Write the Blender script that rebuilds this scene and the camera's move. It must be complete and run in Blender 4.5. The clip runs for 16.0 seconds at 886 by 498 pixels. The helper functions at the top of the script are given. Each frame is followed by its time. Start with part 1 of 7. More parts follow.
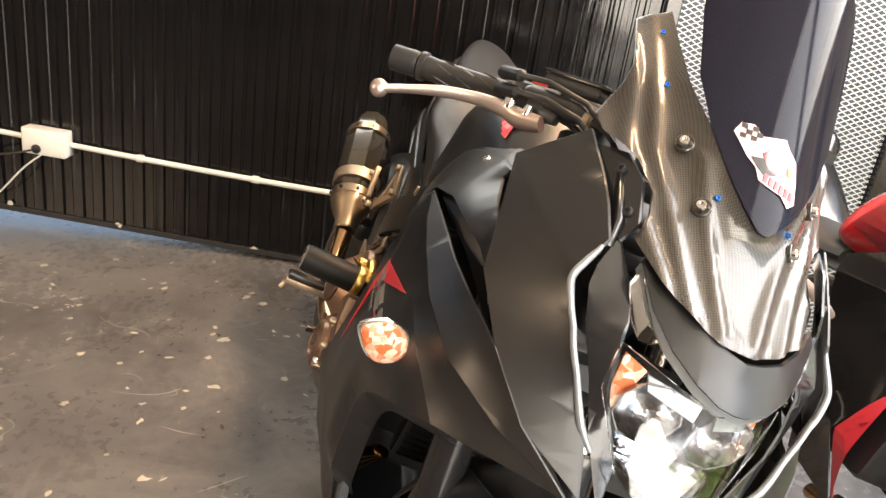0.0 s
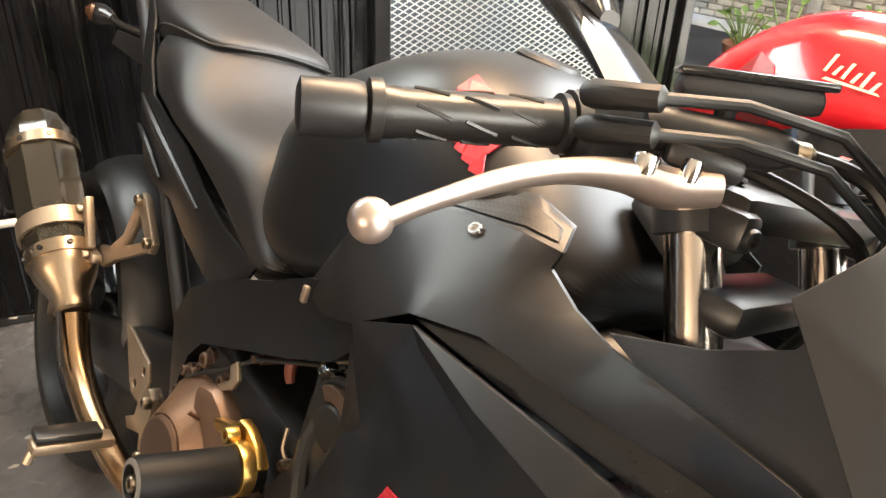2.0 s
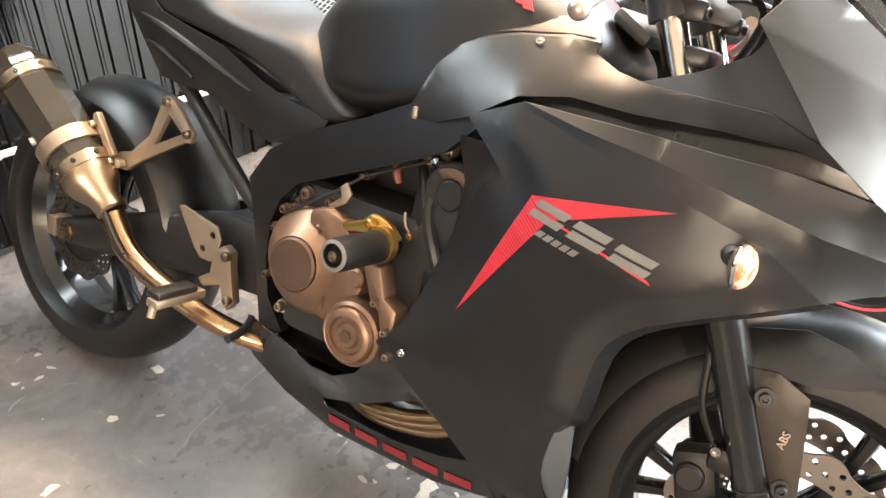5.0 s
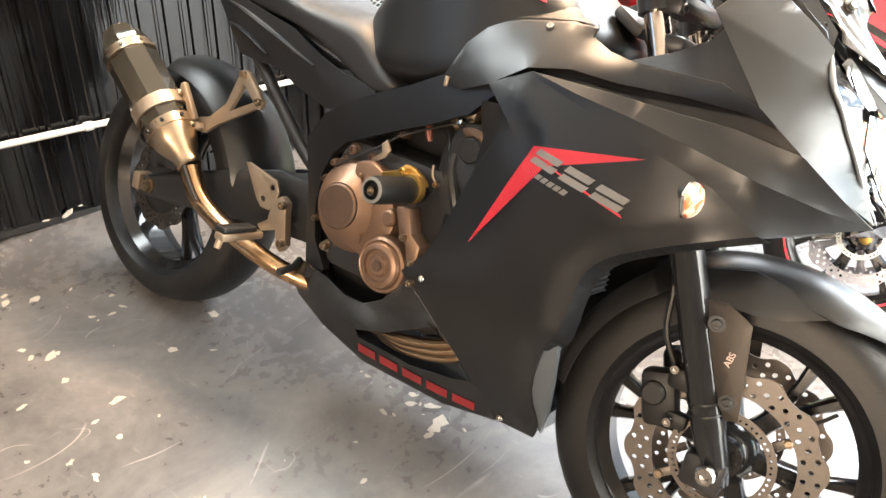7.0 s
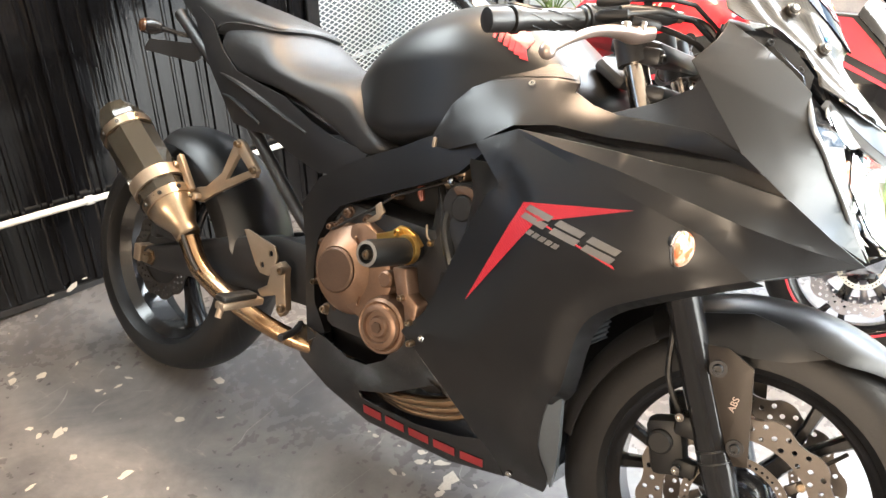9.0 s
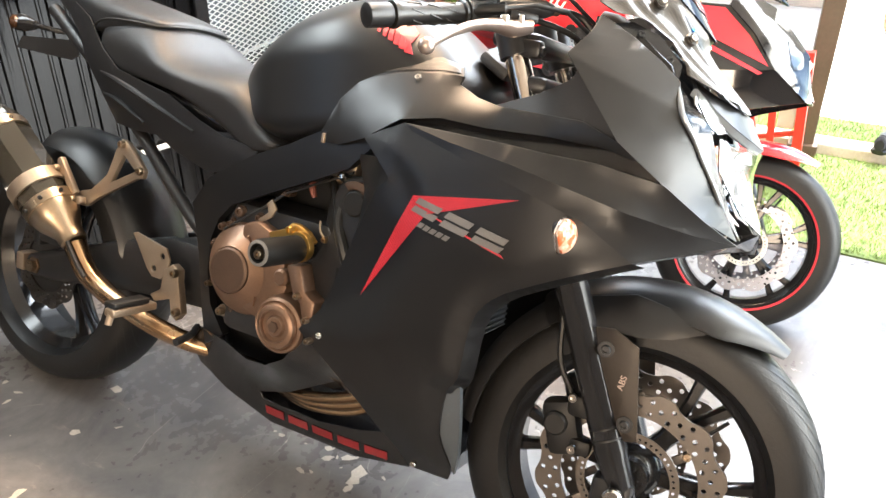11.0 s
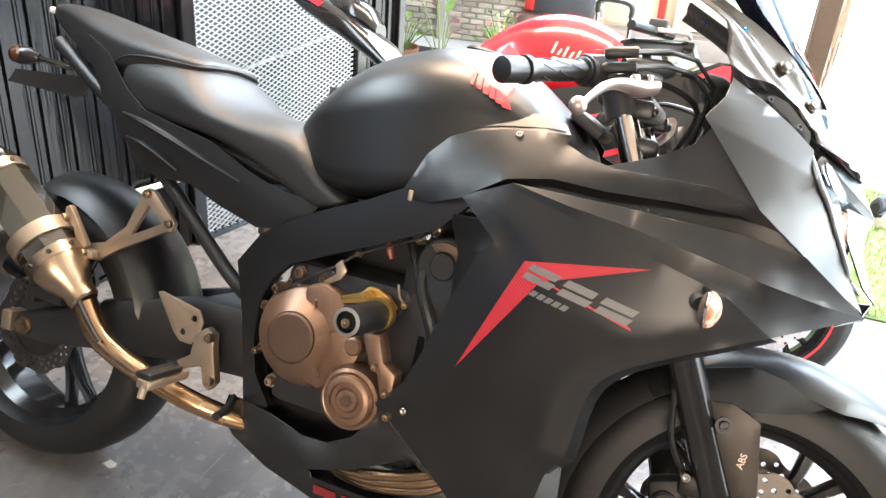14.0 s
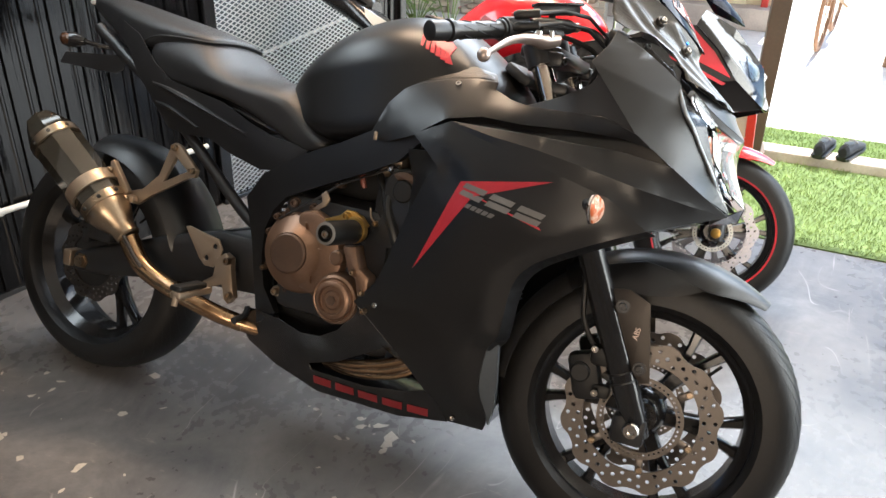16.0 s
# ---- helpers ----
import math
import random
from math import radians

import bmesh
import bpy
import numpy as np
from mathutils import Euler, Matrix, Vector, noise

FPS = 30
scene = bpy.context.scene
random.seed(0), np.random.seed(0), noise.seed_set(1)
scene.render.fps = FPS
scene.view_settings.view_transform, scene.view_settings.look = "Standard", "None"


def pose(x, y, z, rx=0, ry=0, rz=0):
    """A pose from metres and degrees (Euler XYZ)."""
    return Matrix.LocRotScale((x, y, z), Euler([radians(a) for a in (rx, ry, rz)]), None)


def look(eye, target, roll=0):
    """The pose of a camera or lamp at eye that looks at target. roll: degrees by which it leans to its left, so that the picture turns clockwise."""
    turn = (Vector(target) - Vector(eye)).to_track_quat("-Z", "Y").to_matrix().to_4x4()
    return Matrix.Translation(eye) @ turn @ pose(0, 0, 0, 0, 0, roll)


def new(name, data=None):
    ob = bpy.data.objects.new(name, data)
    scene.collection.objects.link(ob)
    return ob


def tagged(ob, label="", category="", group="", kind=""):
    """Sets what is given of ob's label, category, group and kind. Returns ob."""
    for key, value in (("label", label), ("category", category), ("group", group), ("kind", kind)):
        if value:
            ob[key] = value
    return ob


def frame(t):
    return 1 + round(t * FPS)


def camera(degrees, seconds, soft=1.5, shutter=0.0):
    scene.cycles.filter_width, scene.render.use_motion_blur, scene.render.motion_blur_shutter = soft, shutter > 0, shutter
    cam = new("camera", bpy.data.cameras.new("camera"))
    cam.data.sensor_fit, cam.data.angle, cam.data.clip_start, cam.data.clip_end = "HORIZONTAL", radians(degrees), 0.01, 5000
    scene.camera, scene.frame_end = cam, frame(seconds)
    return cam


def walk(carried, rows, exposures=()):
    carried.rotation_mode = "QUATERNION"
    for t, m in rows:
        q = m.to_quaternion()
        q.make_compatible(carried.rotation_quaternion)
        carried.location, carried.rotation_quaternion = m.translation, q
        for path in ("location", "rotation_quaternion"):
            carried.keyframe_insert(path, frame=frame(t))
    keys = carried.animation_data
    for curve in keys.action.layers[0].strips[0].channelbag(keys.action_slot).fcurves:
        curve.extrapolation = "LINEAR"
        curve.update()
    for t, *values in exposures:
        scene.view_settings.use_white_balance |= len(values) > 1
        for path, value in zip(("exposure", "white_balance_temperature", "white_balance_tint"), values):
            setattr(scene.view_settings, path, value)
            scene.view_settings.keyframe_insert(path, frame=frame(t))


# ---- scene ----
cam = camera(59.1, 16.0)
PATH = [
    (0, (2.15, -0.045, 1.25), (0.317, 0.24, 0.503), 5.5),
    (0.2, (2.102, -0.072, 1.242), (0.304, 0.328, 0.464), 5.6),
    (0.5, (2.019, -0.135, 1.266), (0.283, 0.434, 0.453), 5.2),
    (1, (1.816, -0.139, 1.249), (0.16, 0.589, 0.396), 3.9),
    (1.5, (1.58, -0.099, 1.248), (-0.007, 0.721, 0.349), 2.0),
    (2, (1.42, -0.177, 1.245), (0.047, 0.871, 0.236), -0.7),
    (2.5, (1.335, -0.32, 1.299), (0.191, 0.938, 0.245), 0.8),
    (3, (1.395, -0.426, 1.271), (0.414, 0.931, 0.177), 2.6),
    (3.5, (1.396, -0.512, 1.267), (0.542, 0.844, 0.071), 1.9),
    (4, (1.426, -0.567, 1.3), (0.573, 0.758, 0.068), 0.7),
    (4.5, (1.462, -0.613, 1.322), (0.576, 0.719, 0.122), -0.8),
    (5, (1.436, -0.738, 1.342), (0.541, 0.595, 0.15), -1.6),
    (7.3, (1.662, -0.955, 1.36), (0.63, 0.351, 0.252), 0.2),
    (7.5, (1.672, -0.953, 1.366), (0.63, 0.349, 0.262), 0.1),
    (8, (1.687, -0.956, 1.363), (0.628, 0.35, 0.28), -0.6),
    (8.5, (1.675, -0.941, 1.37), (0.601, 0.375, 0.315), -1.5),
    (9, (1.651, -0.935, 1.381), (0.587, 0.416, 0.36), -3.5),
    (9.5, (1.67, -0.899, 1.377), (0.74, 0.542, 0.349), -2.7),
    (9.7, (1.694, -0.912, 1.388), (0.815, 0.564, 0.365), -2.2),
    (11.8, (1.677, -0.922, 1.389), (0.794, 0.522, 0.323), -1.8),
    (12, (1.695, -0.93, 1.385), (0.776, 0.499, 0.329), -2.3),
    (12.5, (1.665, -0.925, 1.359), (0.74, 0.492, 0.292), -2.0),
    (13, (1.565, -0.933, 1.313), (0.64, 0.465, 0.222), -2.7),
    (13.5, (1.445, -0.972, 1.351), (0.682, 0.55, 0.302), 0.2),
    (14, (1.339, -0.972, 1.374), (0.666, 0.648, 0.413), 2.6),
    (14.5, (1.299, -0.988, 1.405), (0.63, 0.654, 0.48), 3.3),
    (15, (1.362, -1.08, 1.437), (0.674, 0.553, 0.51), 2.8),
    (15.5, (1.522, -1.177, 1.451), (0.807, 0.429, 0.496), 1.4),
    (16, (1.633, -1.231, 1.448), (0.878, 0.322, 0.44), -0.7),
]
walk(cam, [(t, look(eye, target, roll)) for t, eye, target, roll in PATH], exposures=[(0, 1.9, 7200, 10), (1.5, 2.1, 7100, 8), (2.5, 2.4, 6400, 5), (3.5, 2.65, 6050, 5), (4.5, 2.95, 6250, 5), (8, 2.8, 6500, 5), (9.5, 2.65, 6250, 5), (12.5, 2.4, 6350, 6), (13.5, 2.7, 5950, 4), (14.5, 2.45, 5900, 4), (15.2, 2.1, 5950, 5), (16, 1.5, 6050, 5)])

# ---- world and light ----
world = bpy.data.worlds.new("sky")
scene.world = world
world.use_nodes = True
wn = world.node_tree.nodes
sky = wn.new("ShaderNodeTexSky")
sky.sky_type, sky.sun_disc = "NISHITA", False
sky.sun_elevation, sky.sun_rotation = radians(66), radians(-6)
world.node_tree.links.new(sky.outputs[0], wn["Background"].inputs[0])
wn["Background"].inputs[1].default_value = 0.15
sun = new("sun", bpy.data.lights.new("sun", "SUN"))
sun.data.energy, sun.data.angle, sun.data.color = 5.0, radians(0.5), (1.0, 0.93, 0.82)
sun.matrix_world = look((1.6, 5.0, 10), (1.2, 1.0, 0))


def area_lamp(name, eye, target, w, h, power, col):
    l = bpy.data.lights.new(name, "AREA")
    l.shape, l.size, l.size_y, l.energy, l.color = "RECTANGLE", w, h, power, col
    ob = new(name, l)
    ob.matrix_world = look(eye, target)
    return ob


# cool daylight from the open north front; added fills from unseen sides: warm south, neutral east,
# cool over the west wall, and a warm overhead strip set to the floor shadow
area_lamp("south_fill_light", (2.6, -4.65, 2.2), (1.3, 0, 0.7), 2.2, 1.1, 38, (1.0, 0.72, 0.47))
area_lamp("north_front_light", (1.8, 2.75, 2.3), (1.0, -0.4, 0.2), 5.0, 1.2, 80, (0.96, 0.97, 1.0))
area_lamp("east_fill_light", (4.85, 0.6, 1.6), (0.6, -0.4, 0.5), 2.6, 2.4, 75, (1.0, 0.95, 0.88))
area_lamp("west_fill_light", (-0.62, 0.2, 2.15), (0.3, 0.3, 0.9), 1.4, 0.45, 7, (0.93, 0.97, 1.0))
area_lamp("unseen_roof_light", (0.35, 1.3, 3.0), (0.35, -0.2, 0), 2.4, 0.26, 46, (1.0, 0.68, 0.45))

# ---- materials ----
def mat(name, col, rough=0.5, metal=0.0, var=0.12, scale=6.0, fine=120.0, bump=0.0, spec=0.5, coat=0.0, rvar=0.1, col2=None):
    """A surface with stains at a large scale and grain at a fine one."""
    m = bpy.data.materials.new(name)
    m.use_nodes = True
    nt = m.node_tree
    b = nt.nodes["Principled BSDF"]
    tc = nt.nodes.new("ShaderNodeTexCoord")
    big = nt.nodes.new("ShaderNodeTexNoise")
    big.inputs["Scale"].default_value, big.inputs["Detail"].default_value = scale, 6
    small = nt.nodes.new("ShaderNodeTexNoise")
    small.inputs["Scale"].default_value, small.inputs["Detail"].default_value = fine, 3
    nt.links.new(tc.outputs["Object"], big.inputs["Vector"])
    nt.links.new(tc.outputs["Object"], small.inputs["Vector"])
    mixf = nt.nodes.new("ShaderNodeMath")
    mixf.operation = "MULTIPLY_ADD"
    mixf.inputs[1].default_value, mixf.inputs[2].default_value = 0.35, 0.0
    nt.links.new(small.outputs["Fac"], mixf.inputs[0])
    add = nt.nodes.new("ShaderNodeMath")
    add.operation = "MULTIPLY_ADD"
    add.inputs[1].default_value = 0.65
    nt.links.new(big.outputs["Fac"], add.inputs[0])
    nt.links.new(mixf.outputs[0], add.inputs[2])
    ramp = nt.nodes.new("ShaderNodeValToRGB")
    c2 = col2 or tuple(min(1.0, c * (1 + var)) for c in col)
    c1 = tuple(c * (1 - var) for c in col)
    ramp.color_ramp.elements[0].position, ramp.color_ramp.elements[1].position = 0.32, 0.68
    ramp.color_ramp.elements[0].color, ramp.color_ramp.elements[1].color = (*c1, 1), (*c2, 1)
    nt.links.new(add.outputs[0], ramp.inputs[0])
    nt.links.new(ramp.outputs[0], b.inputs["Base Color"])
    rr = nt.nodes.new("ShaderNodeMapRange")
    rr.inputs["To Min"].default_value, rr.inputs["To Max"].default_value = max(0.02, rough - rvar), min(1, rough + rvar)
    nt.links.new(add.outputs[0], rr.inputs["Value"])
    nt.links.new(rr.outputs[0], b.inputs["Roughness"])
    b.inputs["Metallic"].default_value = metal
    b.inputs["Specular IOR Level"].default_value = spec
    b.inputs["Coat Weight"].default_value = coat
    if bump:
        bp = nt.nodes.new("ShaderNodeBump")
        bp.inputs["Strength"].default_value, bp.inputs["Distance"].default_value = bump, 0.002
        nt.links.new(small.outputs["Fac"], bp.inputs["Height"])
        nt.links.new(bp.outputs[0], b.inputs["Normal"])
    return m


def weave(name, a, b2, rough, size=240.0, coat=0.5):
    """Carbon weave: small checks turned by 45 degrees."""
    m = mat(name, a, rough, 0.0, coat=coat)
    nt = m.node_tree
    b = nt.nodes["Principled BSDF"]
    tc = nt.nodes.new("ShaderNodeTexCoord")
    mp = nt.nodes.new("ShaderNodeMapping")
    mp.inputs["Rotation"].default_value = (0.5, 0.3, 0.7)
    ch = nt.nodes.new("ShaderNodeTexChecker")
    ch.inputs["Scale"].default_value = size
    ch.inputs["Color1"].default_value, ch.inputs["Color2"].default_value = (*a, 1), (*b2, 1)
    nt.links.new(tc.outputs["Object"], mp.inputs[0])
    nt.links.new(mp.outputs[0], ch.inputs["Vector"])
    nt.links.new(ch.outputs["Color"], b.inputs["Base Color"])
    bp = nt.nodes.new("ShaderNodeBump")
    bp.inputs["Strength"].default_value, bp.inputs["Distance"].default_value = 0.35, 0.001
    nt.links.new(ch.outputs["Fac"], bp.inputs["Height"])
    nt.links.new(bp.outputs[0], b.inputs["Normal"])
    b.inputs["Metallic"].default_value = 0.35
    return m


def glass(name, col, rough=0.03, alpha_mix=0.0, ior=1.45):
    m = bpy.data.materials.new(name)
    m.use_nodes = True
    b = m.node_tree.nodes["Principled BSDF"]
    b.inputs["Base Color"].default_value = (*col, 1)
    b.inputs["Roughness"].default_value = rough
    b.inputs["Transmission Weight"].default_value = 1.0
    b.inputs["IOR"].default_value = ior
    return m


def tinted(name, col, rough, clear):
    """Dark tinted plastic that lets a little light through."""
    m = mat(name, col, rough, 0.0, 0.05, 4.0, 200.0, rvar=0.02)
    nt = m.node_tree
    mx, tr, out = nt.nodes.new("ShaderNodeMixShader"), nt.nodes.new("ShaderNodeBsdfTransparent"), nt.nodes["Material Output"]
    mx.inputs[0].default_value = clear
    nt.links.new(nt.nodes["Principled BSDF"].outputs[0], mx.inputs[1])
    nt.links.new(tr.outputs[0], mx.inputs[2])
    nt.links.new(mx.outputs[0], out.inputs[0])
    return m


def streak_bump(m):
    """Shallow upright dents, as rolled sheet has, that break its reflections."""
    nt = m.node_tree
    tc, mp, nz, bp = (nt.nodes.new(k) for k in ("ShaderNodeTexCoord", "ShaderNodeMapping", "ShaderNodeTexNoise", "ShaderNodeBump"))
    mp.inputs["Scale"].default_value = (30, 30, 2.2)
    nz.inputs["Scale"].default_value, nz.inputs["Detail"].default_value = 1.0, 5
    bp.inputs["Strength"].default_value, bp.inputs["Distance"].default_value = 0.25, 0.006
    nt.links.new(tc.outputs["Object"], mp.inputs[0])
    nt.links.new(mp.outputs[0], nz.inputs["Vector"])
    nt.links.new(nz.outputs["Fac"], bp.inputs["Height"])
    nt.links.new(bp.outputs[0], nt.nodes["Principled BSDF"].inputs["Normal"])
    # pale upright streaks: scratches, and reflections painted into the sheet's colour
    b = nt.nodes["Principled BSDF"]
    m2, n2, rp, mx = (nt.nodes.new(k) for k in ("ShaderNodeMapping", "ShaderNodeTexNoise", "ShaderNodeValToRGB", "ShaderNodeMix"))
    m2.inputs["Scale"].default_value = (38, 38, 0.9)
    n2.inputs["Scale"].default_value, n2.inputs["Detail"].default_value, n2.inputs["Roughness"].default_value = 1.3, 6, 0.7
    rp.color_ramp.elements[0].position, rp.color_ramp.elements[1].position = 0.64, 0.95
    mx.data_type = "RGBA"
    mx.inputs["B"].default_value = (0.018, 0.019, 0.021, 1)
    nt.links.new(tc.outputs["Object"], m2.inputs[0])
    nt.links.new(m2.outputs[0], n2.inputs["Vector"])
    nt.links.new(n2.outputs["Fac"], rp.inputs[0])
    nt.links.new(rp.outputs[0], mx.inputs["Factor"])
    nt.links.new(b.inputs["Base Color"].links[0].from_socket, mx.inputs["A"])
    nt.links.new(mx.outputs["Result"], b.inputs["Base Color"])


matte_black = mat("matte_black_paint", (0.0050, 0.0050, 0.0055), 0.37, 0.0, 0.15, 3.0, 300.0, spec=0.5, rvar=0.05)
gloss_black = mat("gloss_black_plastic", (0.012, 0.012, 0.013), 0.16, 0.0, 0.2, 5.0, 200.0, rvar=0.06)
satin_black = mat("satin_black_metal", (0.018, 0.018, 0.019), 0.38, 0.2, 0.2, 8.0, 150.0, bump=0.05)
plastic_black = mat("rough_black_plastic", (0.016, 0.016, 0.017), 0.55, 0.0, 0.25, 12.0, 400.0, bump=0.15)
caliper_black = mat("caliper_black", (0.008, 0.008, 0.008), 0.5, 0.0, 0.25, 30.0, 200.0, bump=0.1, spec=0.35)
rubber = mat("tyre_rubber", (0.0080, 0.0078, 0.0078), 0.46, 0.0, 0.35, 9.0, 160.0, bump=0.2, spec=0.35)
grip_rubber = mat("grip_rubber", (0.013, 0.0125, 0.012), 0.32, 0.0, 0.2, 20.0, 300.0, bump=0.06)
vinyl = mat("seat_vinyl", (0.013, 0.013, 0.014), 0.43, 0.0, 0.12, 5.0, 700.0, bump=0.35, spec=0.5)
bronze = mat("bronze_engine_paint", (0.20, 0.125, 0.085), 0.42, 0.75, 0.15, 14.0, 220.0, bump=0.06)
bronze_dark = mat("dark_bronze_cap", (0.095, 0.06, 0.042), 0.5, 0.6, 0.15, 14.0, 220.0, bump=0.1)
steel_gold = mat("heat_tinted_steel", (0.36, 0.215, 0.115), 0.25, 1.0, 0.08, 7.0, 40.0, col2=(0.41, 0.27, 0.16))
steel = mat("brushed_steel", (0.38, 0.295, 0.21), 0.3, 1.0, 0.12, 9.0, 180.0)
alloy = mat("cast_alloy", (0.38, 0.30, 0.225), 0.42, 0.85, 0.1, 12.0, 260.0, bump=0.08)
lever_silver = mat("lever_silver", (0.42, 0.34, 0.30), 0.38, 0.85, 0.06, 10.0, 200.0)
chrome = mat("chrome", (0.6, 0.58, 0.56), 0.14, 1.0, 0.05, 8.0, 100.0, rvar=0.04)
disc_steel = mat("brake_disc_steel", (0.125, 0.112, 0.102), 0.42, 1.0, 0.12, 30.0, 400.0)
gold = mat("gold_anodised", (0.62, 0.40, 0.12), 0.32, 1.0, 0.08, 20.0, 200.0)
black_anod = mat("black_delrin", (0.006, 0.006, 0.006), 0.50, 0.0, 0.2, 25.0, 300.0, bump=0.05, spec=0.2)
red_decal = mat("red_decal", (0.50, 0.028, 0.045), 0.38, 0.0, 0.1, 10.0, 300.0)
grey_decal = mat("grey_decal", (0.16, 0.155, 0.15), 0.4, 0.1, 0.1, 10.0, 300.0)
silver_trim = mat("silver_trim", (0.22, 0.24, 0.26), 0.35, 0.5, 0.08, 10.0, 200.0)
carbon = weave("carbon_weave", (0.018, 0.0165, 0.015), (0.062, 0.055, 0.047), 0.30, 520.0, 0.3)
carbon_fine = weave("dark_carbon", (0.012, 0.011, 0.010), (0.03, 0.027, 0.023), 0.36, 300.0, 0.0)
can_carbon = weave("can_carbon", (0.026, 0.023, 0.017), (0.042, 0.037, 0.027), 0.16, 320.0, 0.6)
clear_drop = glass("clear_drop", (0.74, 0.68, 0.64), 0.05, ior=1.2)
smoked = tinted("smoked_screen", (0.008, 0.008, 0.013), 0.08, 0.04)
smoked.node_tree.nodes["Principled BSDF"].inputs["Specular IOR Level"].default_value = 0.07
clear_lens = glass("clear_lens", (0.92, 0.93, 0.94), 0.03)
fork_steel = mat("fork_steel", (0.52, 0.46, 0.41), 0.16, 1.0, 0.08, 12.0, 200.0)
orange_glow = mat("orange_reflector", (0.34, 0.12, 0.05), 0.5, 0.1, 0.3, 60.0, 300.0, bump=0.5)
nt = orange_glow.node_tree
vo, rp, tc = nt.nodes.new("ShaderNodeTexVoronoi"), nt.nodes.new("ShaderNodeValToRGB"), nt.nodes.new("ShaderNodeTexCoord")
vo.inputs["Scale"].default_value = 130
rp.color_ramp.elements[0].color, rp.color_ramp.elements[1].color = (0.40, 0.09, 0.02, 1), (0.62, 0.50, 0.42, 1)
rp.color_ramp.elements[0].position, rp.color_ramp.elements[1].position = 0.45, 0.85
nt.links.new(tc.outputs["Object"], vo.inputs["Vector"])
nt.links.new(vo.outputs["Color"], rp.inputs[0])
nt.links.new(rp.outputs[0], nt.nodes["Principled BSDF"].inputs["Base Color"])
reflector = mat("lamp_reflector", (0.42, 0.43, 0.45), 0.12, 1.0, 0.15, 30.0, 120.0, bump=0.4)
blue_bolt = mat("blue_anodised", (0.05, 0.25, 0.75), 0.25, 0.9, 0.05)
red_paint = mat("red_gloss_paint", (0.62, 0.012, 0.02), 0.18, 0.0, 0.06, 4.0, 200.0, coat=0.6, rvar=0.05)
red_metal = mat("red_painted_steel", (0.5, 0.03, 0.02), 0.4, 0.0, 0.15, 8.0, 100.0)
white_plastic = mat("white_plastic", (0.62, 0.61, 0.57), 0.4, 0.0, 0.06, 8.0, 120.0)
wall_black = mat("black_corrugated_sheet", (0.004, 0.004, 0.0045), 0.12, 0.0, 0.5, 2.2, 40.0, bump=0.04, spec=0.4, rvar=0.08)
streak_bump(wall_black)
cable_black = mat("black_cable", (0.006, 0.006, 0.006), 0.45)


# ---- mesh helpers ----
def link(name, bm, material, parent=None, label="", smooth=35, m=None):
    me = bpy.data.meshes.new(name)
    bmesh.ops.recalc_face_normals(bm, faces=bm.faces)
    bm.to_mesh(me)
    bm.free()
    if smooth:
        me.shade_smooth()
        me.set_sharp_from_angle(angle=radians(smooth))
    me.materials.append(material)
    ob = new(name, me)
    if parent is not None:
        ob.parent = parent
    if m is not None:
        ob.matrix_basis = m
    if label:
        tagged(ob, label)
    return ob


def part(name, bm, material, parent, label="", smooth=35):
    return link(name, bm, material, parent, label, smooth)


def thing(name, m, label, category, group="", kind=""):
    ob = new(name)
    ob.empty_display_size = 0.1
    ob.matrix_basis = m
    return tagged(ob, label, category, group, kind)


def join(*bms):
    out = bmesh.new()
    for b in bms:
        me = bpy.data.meshes.new("tmp")
        b.to_mesh(me)
        b.free()
        out.from_mesh(me)
        bpy.data.meshes.remove(me)
    return out


from mathutils.geometry import delaunay_2d_cdt


def shell(vals, pts, q):
    """Mean value interpolation of vals, given on the corners pts of an outline, at q."""
    d = pts - q
    r = np.hypot(d[:, 0], d[:, 1])
    i = int(r.argmin())
    if r[i] < 1e-7:
        return vals[i]
    n = len(pts)
    nx = np.roll(np.arange(n), -1)
    cr = d[:, 0] * d[nx, 1] - d[:, 1] * d[nx, 0]
    dt = (d * d[nx]).sum(1)
    on = (np.abs(cr) < 2e-6) & (dt < 0)
    if on.any():
        k = int(np.flatnonzero(on)[0])
        w = r[k] / (r[k] + r[nx[k]])
        return vals[k] * (1 - w) + vals[nx[k]] * w
    t = np.zeros(n)
    ok = np.abs(cr) > 1e-12
    t[ok] = (r[ok] * r[nx][ok] - dt[ok]) / cr[ok]
    w = (np.roll(t, 1) + t) / r
    return float(np.clip((w * vals).sum() / w.sum(), vals.min(), vals.max()))


